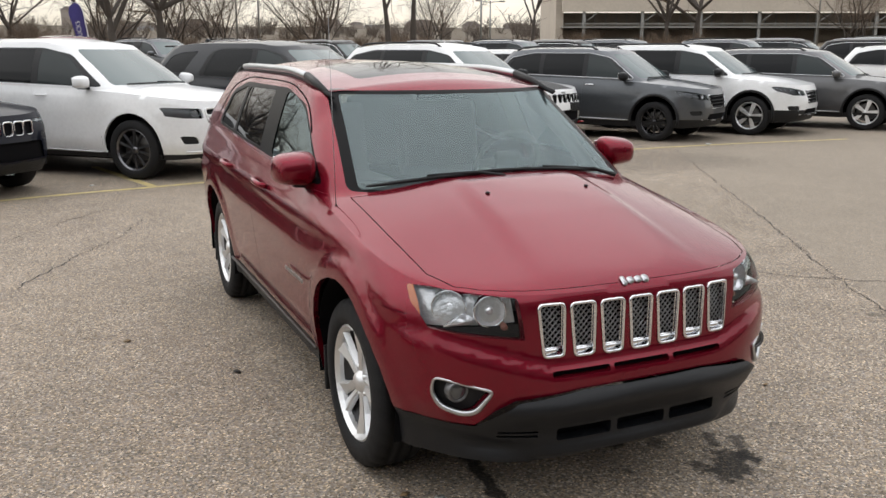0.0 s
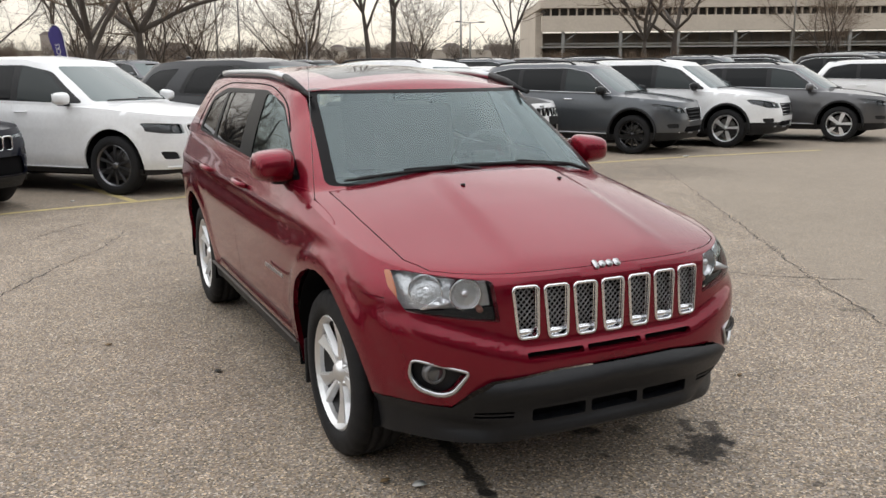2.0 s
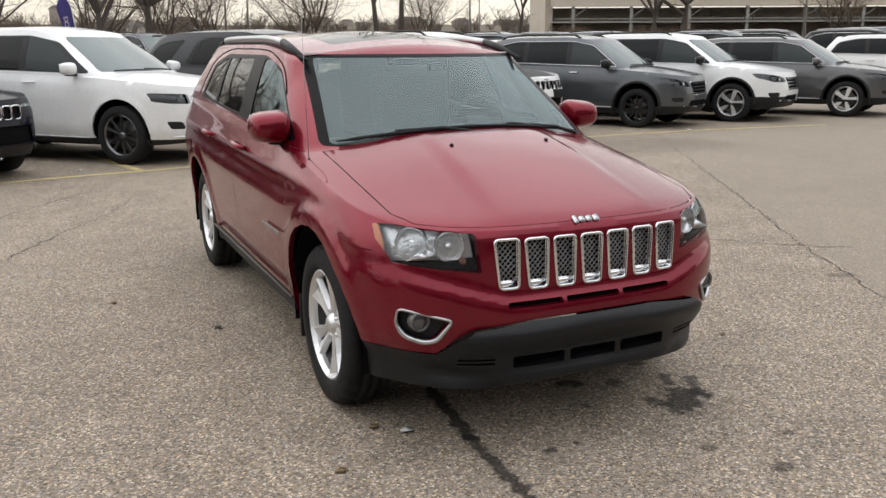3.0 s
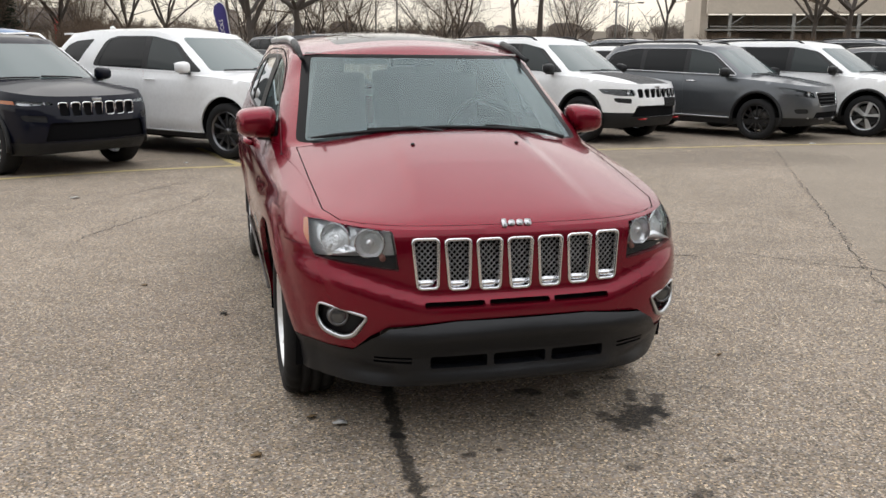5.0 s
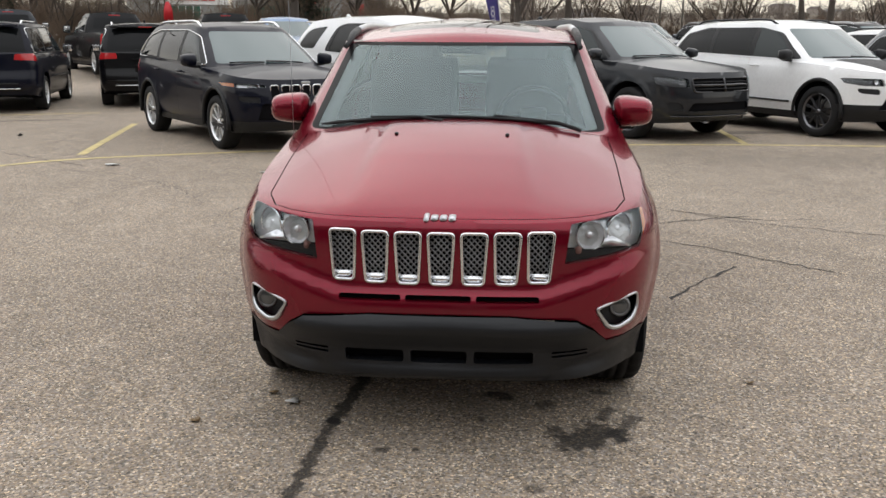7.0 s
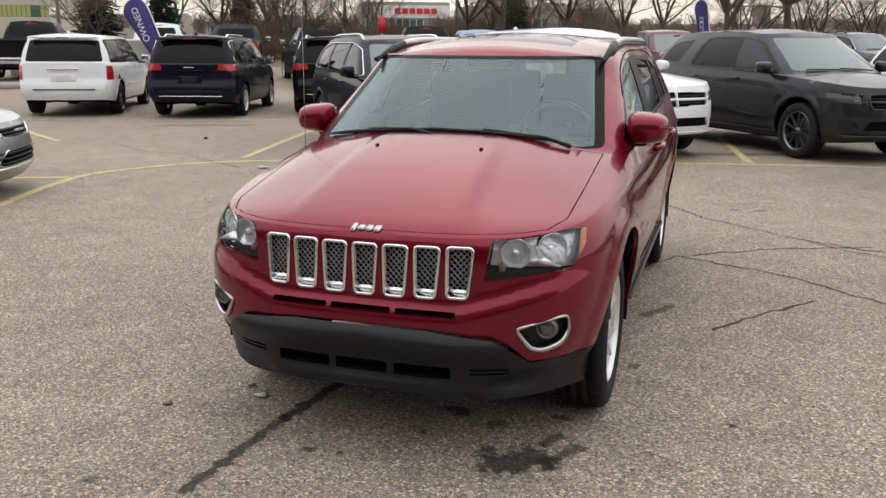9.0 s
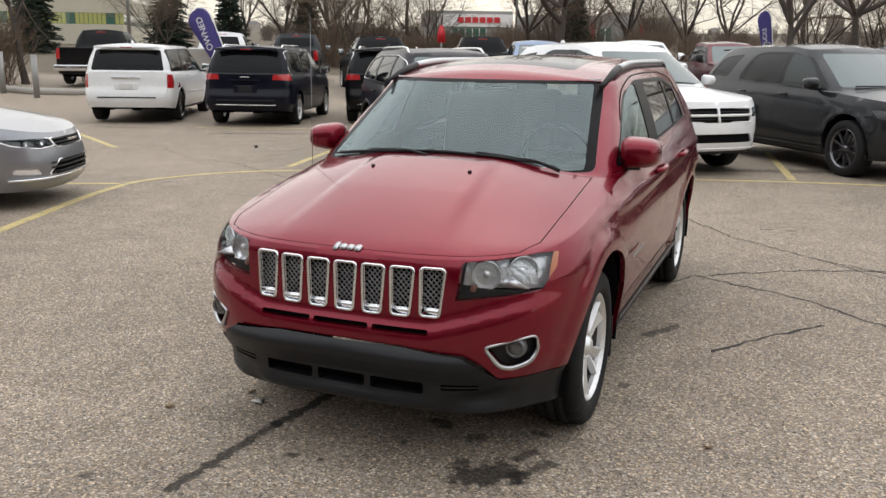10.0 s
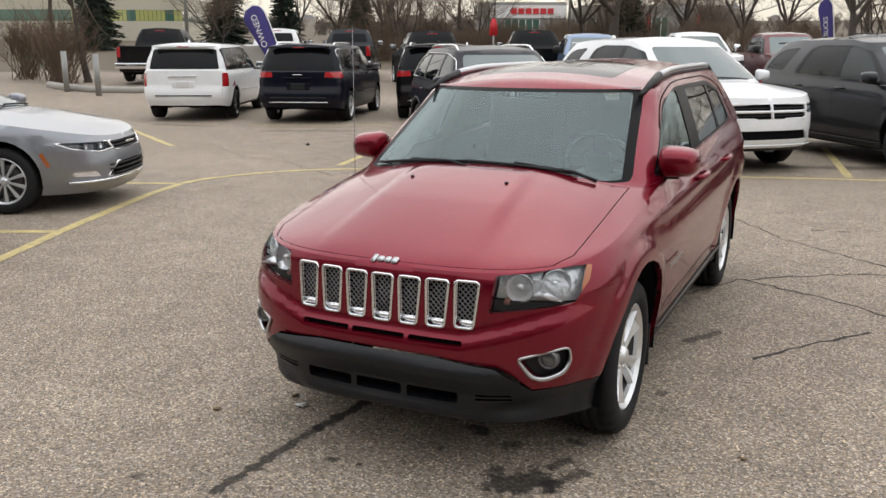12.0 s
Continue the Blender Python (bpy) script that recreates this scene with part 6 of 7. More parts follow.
# fog lamps
FOG_GLASS = shader("fog_lamp_glass", (0.10, 0.105, 0.11), 0.12, 0.4, coat=1.0)
BEZEL = shader("grey_lamp_bezel", (0.16, 0.16, 0.165), 0.35, 0.6)
for s in (-1, 1):
    poly = rounded(mirrored([(0.552, 0.522), (0.600, 0.447), (0.638, 0.436), (0.695, 0.456), (0.716, 0.50), (0.712, 0.558)], s), 0.02, 4)
    p = cut(bm, poly, (0, 2), front_test, (0, 0.03, 0))
    fog = part("fog_light", shifted(p.copy(), (0, 0.035, 0)), PLASTIC, hero, "fog lamp in a black recess with satin surround")
    ring = [(x, whole_tree.ray_cast(Vector((x, -5, z)), Vector((0, 1, 0)))[0].y - 0.003, z) for x, z in poly]
    rad = [0.005 + 0.005 * max(0, min(1, (0.535 - z) / 0.07)) for x, z in poly]
    part("fog_surround", tube(ring + [ring[0]], rad + [rad[0]], 8, cap=False), TRIM, fog)
    y = front_y(p, s * 0.645, 0.511)
    part("fog_lens", lathe([(y + 0.012, 0.0), (y + 0.012, 0.026), (y + 0.016, 0.031), (y + 0.04, 0.034)], 20, axis='Y', at=(s * 0.645, 0, 0.511)), FOG_GLASS, fog)
    part("fog_ring", lathe([(y + 0.014, 0.027), (y + 0.006, 0.033), (y + 0.014, 0.038), (y + 0.04, 0.040)], 20, axis='Y', at=(s * 0.645, 0, 0.511)), BEZEL, fog)
    p.free()

# hood panel, doors, sills
Wt, ya = S["W"] * 0.92, S["yF"] + 0.066
outline = [(a * Wt, ya + S["Df"] * corner(a, S["nf"]) + 0.016) for a in np.linspace(-0.80, 0.80, 19)] + [(0.672, -1.76), (0.684, -1.4), (0.690, -0.84), (-0.690, -0.84), (-0.684, -1.4), (-0.672, -1.76)]
hood = cut(bm, outline, (0, 1), lambda c, n: n.z > 0.3 and c.z < 1.15 and c.y < S["cowl"] + S["cowl_sweep"] * corner(c.x / (Wt * 0.99), 3) - 0.03, (0, 0, -0.02), 0.993)
for v in hood.verts:
    # soft creases that run from the washers towards the grille
    u = min(1, max(0, (0.315 - 0.07 * (v.co.y + 1.2) - abs(v.co.x)) / 0.05))
    v.co.z += 0.013 * u * u * (3 - 2 * u) * min(1, max(0, (v.co.y + 2.02) * 2.2)) * min(1, max(0, (-1.10 - v.co.y) * 8))
WASHER_Z = BVHTree.FromBMesh(hood).ray_cast(Vector((0.232, -1.36, 3)), Vector((0, 0, -1)))[0].z + 0.003
part("hood", hood, RED, hero)
for s in (-1, 1):
    for poly in (((-0.96, 0.385), (-0.96, 0.95), (-0.90, 1.02), (0.13, 1.075), (0.13, 0.385)), ((0.13, 0.385), (0.13, 1.075), (1.20, 1.125), (1.14, 0.8), (0.88, 0.385))):
        d = cut(bm, poly, (1, 2), side_test(s), (-s * 0.02, 0, 0), 0.9965)
        door = even(part("door", d, RED, hero))
        y1 = poly[-1][0] if poly[0][0] < 0 else 0.98
        y1 -= 0.07
        x = s * 0.850
        h = tube([(x - s * 0.01, y1 - 0.21, 0.955), (x + s * 0.018, y1 - 0.18, 0.962), (x + s * 0.022, y1 - 0.10, 0.965), (x + s * 0.018, y1 - 0.03, 0.966), (x - s * 0.01, y1, 0.966)], [0.014, 0.015, 0.015, 0.015, 0.014], 8)
        part("handle", h, RED, door)
    p = cut(bm, [(-1.0, 0.1), (1.0, 0.1), (1.0, 0.36), (-1.0, 0.345)], (1, 2), lambda c, n, s=s: c.x * s > 0.5 and n.x * s > 0.2, (-s * 0.01, 0, 0))
    part("sill_trim", p, PLASTIC, hero)
    bar(hero, "sill_strip", (s * 0.823, -0.9, 0.348), (s * 0.826, 0.92, 0.362), 0.008, shader_brake)
    # narrow joint between fender and bumper
    cut(bm, [(-1.80, 0.7485), (-1.67, 0.7495), (-1.67, 0.7515), (-1.80, 0.7515)], (1, 2), side_test(s), (-s * 0.01, 0, 0)).free()
    # badge on the front door, unlettered
    for i in range(7):
        part("badge", boxed(s * 0.860, -0.84 + 0.044 * i, 0.640, 0.005, 0.026, 0.018, 0.003), TRIM, hero)
    # mud flaps
    for y in S["axles"]:
        part("mud_flap", boxed(s * 0.735, y + 0.375, 0.27, 0.13, 0.02, 0.20, 0.006), PLASTIC, hero)
    # roof rails: satin bar on black feet
    zr = table(S["roof"])
    pts = [(s * 0.590, -0.50, zr(-0.50) + 0.004), (s * 0.598, -0.25, zr(-0.25) + 0.024), (s * 0.594, -0.1, zr(-0.1) + 0.033)]
    part("rail_foot", tube(pts, [0.008, 0.021, 0.021], 8), PLASTIC, hero)
    pts = [(s * 0.594, y, zr(y) + 0.033) for y in np.linspace(-0.1, 1.35, 12)]
    part("roof_rail", tube(pts, [0.019] * 12, 8), TRIM, hero)
    part("rail_foot", tube([(s * 0.594, 1.35, zr(1.35) + 0.033), (s * 0.592, 1.5, zr(1.5) + 0.022), (s * 0.587, 1.6, zr(1.6) + 0.01)], [0.018, 0.018, 0.012], 8), PLASTIC, hero)
    part("rail_base", tube([(s * 0.597, y, zr(y) + 0.010) for y in np.linspace(-0.5, 1.6, 16)], 0.010, 6), PLASTIC, hero)
    door_mirror(S, hero, s * 0.838, -0.68, 1.108, 0.195, 0.146, RED)

# nameplate on the hood: four plain bright shapes
low_y, name_y, high_y = (whole_tree.ray_cast(Vector((0, -5, z)), Vector((0, 1, 0)))[0].y for z in (0.824, 0.837, 0.850))
tilt = Matrix.Translation((0, min(name_y, (low_y + high_y) / 2) - 0.008, 0.837)) @ Matrix.Rotation(-math.atan2(high_y - low_y, 0.026), 4, "X")
for x, w, h in ((-0.048, 0.018, 0.042), (-0.020, 0.026, 0.029), (0.011, 0.026, 0.029), (0.042, 0.026, 0.033)):
    shape = rounded([(x - w / 2 - 0.002, -h / 2), (x + w / 2 - 0.002, -h / 2), (x + w / 2 + 0.002, h / 2), (x - w / 2 + 0.002, h / 2)], 0.011, 4)
    part("badge", prism(shape, 0.010, tilt, bev=0.002), TRIM, hero, "bright nameplate shape")

# seams of the door frames over the side windows
skin = BVHTree.FromBMesh(bm)
for s in (-1, 1):
    for line in (((-0.62, 1.15), (-0.36, 1.345), (-0.10, 1.425), (0.14, 1.452), (0.6, 1.458), (1.0, 1.452), (1.34, 1.385), (1.47, 1.25), (1.52, 1.16)),):
        seam = []
        for y0, z0 in smooth_line(line, 8):
            hit = skin.ray_cast(Vector((s * 2, y0, z0)), Vector((-s, 0, 0)))[0]
            if hit:
                seam.append(hit - Vector((s * 0.001, 0, 0)))
        part("door_seam", tube(seam, 0.0045, 5), DARK, hero)

# sunroof
sun_glass = cut(bm, rounded([(-0.40, -0.30), (0.40, -0.30), (0.40, 0.45), (-0.40, 0.45)], 0.06), (0, 1), lambda c, n: n.z > 0.6 and c.z > 1.35, (0, 0, -0.01), 0.992)
part("sunroof", sun_glass, TINTED, hero, "dark glass sunroof")

# headliner under the cabin skin
liner = bmesh.new()
twin = {}
for f in bm.faces:
    if f.calc_center_median().z > 1.10:
        vs = []
        for v in f.verts:
            if v not in twin:
                q = v.co - v.normal * 0.02
                twin[v] = liner.verts.new(q)
            vs.append(twin[v])
        liner.faces.new(vs[::-1])
part("headliner", liner, LINER, hero)
even(part("body", bm, RED, hero))

# washers, wipers, antenna
for s in (-1, 1):
    b = bmesh.new()
    bmesh.ops.create_icosphere(b, subdivisions=2, radius=0.009, matrix=Matrix.Translation((s * 0.232, -1.36, WASHER_Z)) @ Matrix.Diagonal((1, 1.3, 0.6, 1)))
    part("washer_nozzle", b, PLASTIC, hero)


def on_shield(x, f):
    """A point of the windshield: x across, f from its foot to its top."""
    a = x / (Wt * 0.97)
    y0 = -1.12 + 0.42 * corner(a, 3)
    z0 = table(S["belt"])(y0) + 0.112 * (1 - abs(a) ** 2.6)
    return Vector((x, y0 + f * 0.62 - 0.02, z0 + f * 0.40 + 0.018))


for x0, x1 in ((-0.62, -0.14), (-0.13, 0.47)):
    blade = [on_shield(x0 + (x1 - x0) * i / 8, 0.045 - 0.02 * i / 8) for i in range(9)]
    w = part("wiper", tube(blade, [0.004] + [0.008] * 7 + [0.005], 6), PLASTIC, hero)
    part("wiper_arm", tube([on_shield((x0 + x1) / 2, 0.050) + Vector((0, -0.006, 0.006)), on_shield(x1 - 0.02, 0.03) + Vector((0, -0.008, 0.006)), on_shield(x1 + 0.09, 0.0) + Vector((0, -0.03, 0.0))], [0.005, 0.008, 0.010], 6), PLASTIC, w)
ant = part("antenna", tube([(-0.752, -1.02, 0.96), (-0.754, -1.015, 1.2), (-0.758, -1.005, 1.74)], [0.0019, 0.0015, 0.0009], 6), STEEL_GREY, hero)
part("antenna_base", lathe([(0.940, 0.018), (0.962, 0.016), (0.985, 0.008), (0.995, 0.004)], 12, axis='Z', at=(-0.752, -1.02, 0)), PLASTIC, ant)

# cabin
tub = boxed(0, 0.55, 0.62, 1.46, 2.7, 0.55, 0.05)
part("cabin_floor", tub, DASH, hero)
dash = bmesh.new()
tube([(x, -0.66 - 0.12 * (1 - (x / 0.7) ** 2), 0.91) for x in np.linspace(-0.60, 0.60, 13)], 0.13, 12, dash)
part("dashboard", dash, DASH, hero)
part("dash_top", boxed(0, -0.80, 0.995, 1.12, 0.36, 0.05, 0.02), DASH, hero)
sw = bmesh.new()
tube([(0.37 + 0.18 * math.cos(a), 0, 0.18 * math.sin(a)) for a in np.linspace(0, 2 * math.pi, 29)], 0.015, 8, sw, cap=False)
box(sw, 0.37, 0.01, 0, 0.14, 0.04, 0.11, 0.015)
for ang in (0, math.pi, -math.pi / 2):
    box(sw, 0.37 + 0.11 * math.cos(ang), 0.008, 0.11 * math.sin(ang), 0.13 if ang >= 0 else 0.04, 0.02, 0.04 if ang >= 0 else 0.13, 0.006)
bmesh.ops.transform(sw, matrix=Matrix.Translation((0, -0.42, 1.04)) @ Matrix.Rotation(radians(24), 4, 'X'), verts=sw.verts)
part("steering_wheel", sw, DASH, hero)


def soft_block(cx, cy, cz, sx, sy, sz, m=None):
    b = boxed(0, 0, 0, sx, sy, sz, min(sx, sy, sz) * 0.35)
    bmesh.ops.transform(b, matrix=Matrix.Translation((cx, cy, cz)) @ (m or Matrix()), verts=b.verts)
    return b


for x in (-0.36, 0.36):
    for y, top in ((0.15, 1), (1.05, 0)):
        seat = part("seat", soft_block(x, y, 0.86, 0.52, 0.52, 0.16), SEAT, hero)
        part("backrest", soft_block(x, y + 0.30, 1.08, 0.50, 0.14, 0.48, Matrix.Rotation(radians(-12), 4, 'X')), SEAT, seat)
        part("headrest", soft_block(x, y + 0.37, 1.38 if top else 1.33, 0.26, 0.10, 0.16), SEAT, seat)
for s in (-1, 1):
    part("pillar_trim", tube([(s * 0.655, -0.80, 1.02), (s * 0.60, -0.60, 1.20), (s * 0.545, -0.36, 1.37)], 0.035, 8), LINER, hero, "pale grey inner pillar trim")
part("rear_view_mirror", soft_block(0.0, -0.38, 1.40, 0.24, 0.04, 0.065), PLASTIC, hero)


# ---- trees, shrubs, buildings and far vehicles ----
BARK = shader("grey_brown_bark", (0.068, 0.056, 0.047), 0.9, var=0.3, scale=4, bump=0.5, bump_scale=30)
TWIG = shader("bare_twigs", (0.17, 0.125, 0.09), 0.9, var=0.25, scale=1.5)
NEEDLE = shader("spruce_needles", (0.022, 0.036, 0.024), 0.8, var=0.35, scale=2)
DRY = shader("dry_shrub_twigs", (0.15, 0.105, 0.072), 0.95, var=0.3, scale=1.2)


def sticks(segs, sides, name, mat, parent, label="", kind=""):
    """Tapered sticks (from, to, radius at each end) as one mesh."""
    vs, fs = [], []
    for a, b, r0, r1 in segs:
        d = b - a
        u = d.orthogonal().normalized()
        w = d.cross(u).normalized()
        k = len(vs)
        for p, r in ((a, r0), (b, r1)):
            for i in range(sides):
                an = 2 * math.pi * i / sides
                vs.append(p + (u * math.cos(an) + w * math.sin(an)) * r)
        for i in range(sides):
            j = (i + 1) % sides
            fs.append((k + i, k + j, k + sides + j, k + sides + i))
    me = bpy.data.meshes.new(name)
    me.from_pydata([tuple(v) for v in vs], [], fs)
    for p in me.polygons:
        p.use_smooth = True
    me.materials.append(mat)
    ob = new(name, me)
    ob.parent = parent
    return tagged(ob, label, kind=kind)


def bare_tree(seed, height, trunk_r, fork_z, limbs, spread, label, stems=1, twigs=2, up=0.10):
    """A leafless tree: a trunk that forks into long limbs, each with branches, twigs and twiglets."""
    rnd = random.Random(seed)
    thick_s, thin_s = [], []

    def any_way(low=-0.5, high=0.8):
        return Vector((rnd.uniform(-1, 1), rnd.uniform(-1, 1), rnd.uniform(low, high))).normalized()

    def run(p, d, length, r, n, bend, rise_by, into):
        """A crooked tapering run; gives its nodes."""
        nodes = []
        for i in range(n):
            d = (d + any_way() * bend + Vector((0, 0, rise_by))).normalized()
            q = p + d * length / n * rnd.uniform(0.85, 1.15)
            r0, r1 = r * (1 - 0.62 * i / n), r * (1 - 0.62 * (i + 1) / n)
            into.append((p, q, r0, r1))
            nodes.append((q, d.copy(), r1))
            p = q
        return nodes

    for st in range(stems):
        a0 = 2 * math.pi * st / stems
        foot = Vector((math.cos(a0), math.sin(a0), 0)) * (0.25 if stems > 1 else 0)
        lean = Vector((math.cos(a0) * 0.3, math.sin(a0) * 0.3, 1)) if stems > 1 else Vector((rnd.uniform(-0.08, 0.08), rnd.uniform(-0.08, 0.08), 1))
        thick_s.append((foot, foot + Vector((0, 0, 0.25)), trunk_r * 1.35, trunk_r))
        trunk = run(foot + Vector((0, 0, 0.22)), lean.normalized(), fork_z, trunk_r, 4, 0.07, 0.0, thick_s)
        top = trunk[-1]
        for k in range(limbs):
            a = 2 * math.pi * (k + rnd.uniform(0.1, 0.9)) / limbs
            tilt = spread * rnd.uniform(0.55, 1.15)
            d = Vector((math.cos(a) * math.sin(tilt), math.sin(a) * math.sin(tilt), math.cos(tilt)))
            start = top[0] if k < 3 else trunk[2 + k % 2][0]
            limb = run(start, d, (height - fork_z) * rnd.uniform(0.7, 1.05), trunk_r * rnd.uniform(0.30, 0.48), 7, 0.20, up, thick_s)
            for i, (p, d1, r1) in enumerate(limb):
                for _ in range(2 if i else 1):
                    bd = (d1 * 0.55 + any_way(-0.3, 0.6)).normalized()
                    branch = run(p, bd, (height - fork_z) * rnd.uniform(0.22, 0.42), max(0.012, r1 * 0.42), 4, 0.26, 0.04, thin_s)
                    for q, d2, r2 in branch:
                        for _ in range(twigs):
                            twig = run(q, (d2 * 0.6 + any_way(-0.5, 0.6)).normalized(), rnd.uniform(0.45, 1.1), max(0.006, r2 * 0.45), 2, 0.3, -0.02, thin_s)
                            for u, d3, r3 in twig:
                                run(u, (d3 * 0.7 + any_way()).normalized(), rnd.uniform(0.2, 0.5), 0.0045, 1, 0.2, 0, thin_s)
    tree = tagged(new("tree"), label, "tree", "bare trees")
    sticks(thick_s, 7, "trunk", BARK, tree)
    sticks(thin_s, 3, "crown", TWIG, tree)
    return tree


broad = bare_tree(3, 8.5, 0.18, 1.6, 5, 0.85, "bare deciduous tree with a broad forked crown")
wide = bare_tree(12, 8.0, 0.23, 1.9, 5, 1.05, "old bare tree with long low spreading limbs", 1, 2, 0.06)
tall = bare_tree(8, 12.0, 0.19, 3.6, 5, 0.45, "tall bare tree with thin upright limbs")
bushy = bare_tree(15, 5.5, 0.09, 0.6, 3, 0.75, "small bare tree with several stems", 4, 2)
kinds = {"b": broad, "w": wide, "t": tall, "m": bushy}
rnd = random.Random(5)
used = set()
spots = [("b", 1.0, 32.8, 1.05, 0.4), ("w", 3.4, 38.5, 1.0, 2.4), ("m", 8.6, 53, 1.2, 1.0), ("m", 11.4, 40.3, 0.95, 0.2), ("t", 13.1, 33.9, 1.0, 0.0), ("t", 13.95, 33.4, 1.05, 2.2), ("t", 21.5, 35.6, 0.75, 4.0),
         ("b", 37.9, 44.9, 1.05, 1.2), ("w", 41.1, 45.6, 1.1, 3.3), ("m", 49.7, 39.3, 1.25, 0.8), ("w", -10.7, 40.8, 1.15, 5.0), ("t", -23.5, 17.6, 0.7, 1.7), ("t", -27.7, 19.9, 0.8, 3.0), ("b", -26.7, 44.5, 1.0, 0.9), ("t", -24.9, 45.6, 1.0, 5.2),
         ("m", 1.7, 47.5, 1.2, 3.1), ("m", 5.2, 48.6, 1.2, 4.4), ("b", 15.1, 50.5, 0.95, 2.0), ("m", -33, 50, 1.3, 2.5), ("b", -5.5, 50, 1.0, 4.1), ("m", -40, 44, 1.2, 1.5), ("m", 27, 60, 1.2, 3.9)]
for k in range(9):
    # thicket of small trees along the far edge of the lot
    a, d = radians(91 + 36 * (k + rnd.uniform(0, 1)) / 9), rnd.uniform(44, 60)
    spots.append(("m" if k % 4 else "b", d * math.cos(a), d * math.sin(a), rnd.uniform(0.75, 1.15), rnd.uniform(0, 6)))
for k in range(7):
    # the old trees that stand behind the far rows
    a, d = radians(88 + 40 * (k + rnd.uniform(0, 1)) / 7), rnd.uniform(54, 74)
    spots.append(("tmbm"[k % 4], d * math.cos(a), d * math.sin(a), rnd.uniform(1.05, 1.5), rnd.uniform(0, 6)))
for kind, x, y, sc, rot in spots:
    if kind in "bw" and y < 46:
        sc *= 1.35
    m = Matrix.Translation((x, y, rise(x, y) - 0.05)) @ Matrix.Rotation(rot, 4, 'Z') @ Matrix.Scale(sc, 4)
    if kind not in used:
        used.add(kind)
        kinds[kind].matrix_basis = m
    else:
        copy_thing(kinds[kind], m).scale = (sc, sc, sc)


def shrubs(name, spots, seed, label, mat=DRY):
    """A belt of leafless shrubs: fans of fine forked stems."""
    rnd = random.Random(seed)
    segs = []
    for x, y, h in spots:
        z = rise(x, y)
        for _ in range(34):
            a, lean = rnd.uniform(0, 2 * math.pi), rnd.uniform(0.1, 0.8)
            p = Vector((x + rnd.uniform(-0.4, 0.4), y + rnd.uniform(-0.4, 0.4), z))
            d = Vector((math.cos(a) * lean, math.sin(a) * lean, 1)).normalized()
            q = p + d * h * rnd.uniform(0.5, 0.8)
            segs.append((p, q, 0.018, 0.009))
            for _ in range(5):
                s = p.lerp(q, rnd.uniform(0.4, 1))
                e = s + (d + Vector((rnd.uniform(-1, 1), rnd.uniform(-1, 1), rnd.uniform(-0.2, 0.6))) * 0.7).normalized() * h * rnd.uniform(0.2, 0.42)
                segs.append((s, e, 0.010, 0.005))
                for _ in range(2):
                    s2 = s.lerp(e, rnd.uniform(0.3, 1))
                    segs.append((s2, s2 + (e - s) * 0.45 + Vector((rnd.uniform(-1, 1), rnd.uniform(-1, 1), rnd.uniform(-0.5, 0.7))) * h * 0.08, 0.006, 0.004))
    return tagged(sticks(segs, 3, name, mat, None, label, "stuff"), "", "shrubs")


rnd = random.Random(11)
belt_spots = []
for k in range(165):
    a = radians(rnd.uniform(46, 92) if k < 90 else rnd.uniform(92, 124))
    d = rnd.uniform(42, 56)
    belt_spots.append((d * math.cos(a), d * math.sin(a), rnd.uniform(0.8, 1.9) if k < 90 else rnd.uniform(1.2, 2.8)))
shrubs("shrub_belt", belt_spots, 21, "brown leafless shrub belt behind the parking lot")
shrubs("bush", [(-24.3, 17.0, 2.5), (-23.6, 16.7, 2.2), (-25.2, 17.9, 2.8), (-26.4, 17.3, 2.4), (-27.6, 18.6, 2.4)], 4, "dense brown leafless bush in a kerbed bed")


FAR_TWIG = shader("far_bare_woods", (0.13, 0.105, 0.088), 0.95, var=0.3, scale=0.05)
rnd = random.Random(31)
far_sticks = []
for k in range(300):
    a, d = radians(rnd.uniform(36, 136)), rnd.uniform(110, 280)
    x, y, h = d * math.cos(a), d * math.sin(a), rnd.uniform(2.0, 4.5)
    foot = Vector((x, y, rise(x, y) - 0.2))
    for _ in range(16):
        top = foot + Vector((rnd.uniform(-1, 1) * h * 0.55, rnd.uniform(-1, 1) * h * 0.55, h * rnd.uniform(0.5, 1.0)))
        far_sticks.append((foot + Vector((rnd.uniform(-1, 1), rnd.uniform(-1, 1), 0)), top, 0.07, 0.03))
        for _ in range(4):
            s0 = foot.lerp(top, rnd.uniform(0.4, 1.0))
            far_sticks.append((s0, s0 + Vector((rnd.uniform(-1, 1), rnd.uniform(-1, 1), rnd.uniform(0.0, 0.9))) * h * 0.3, 0.035, 0.015))
tagged(sticks(far_sticks, 3, "far_woods", FAR_TWIG, None, "far leafless brown woods along the skyline", "stuff"), "", "woods")


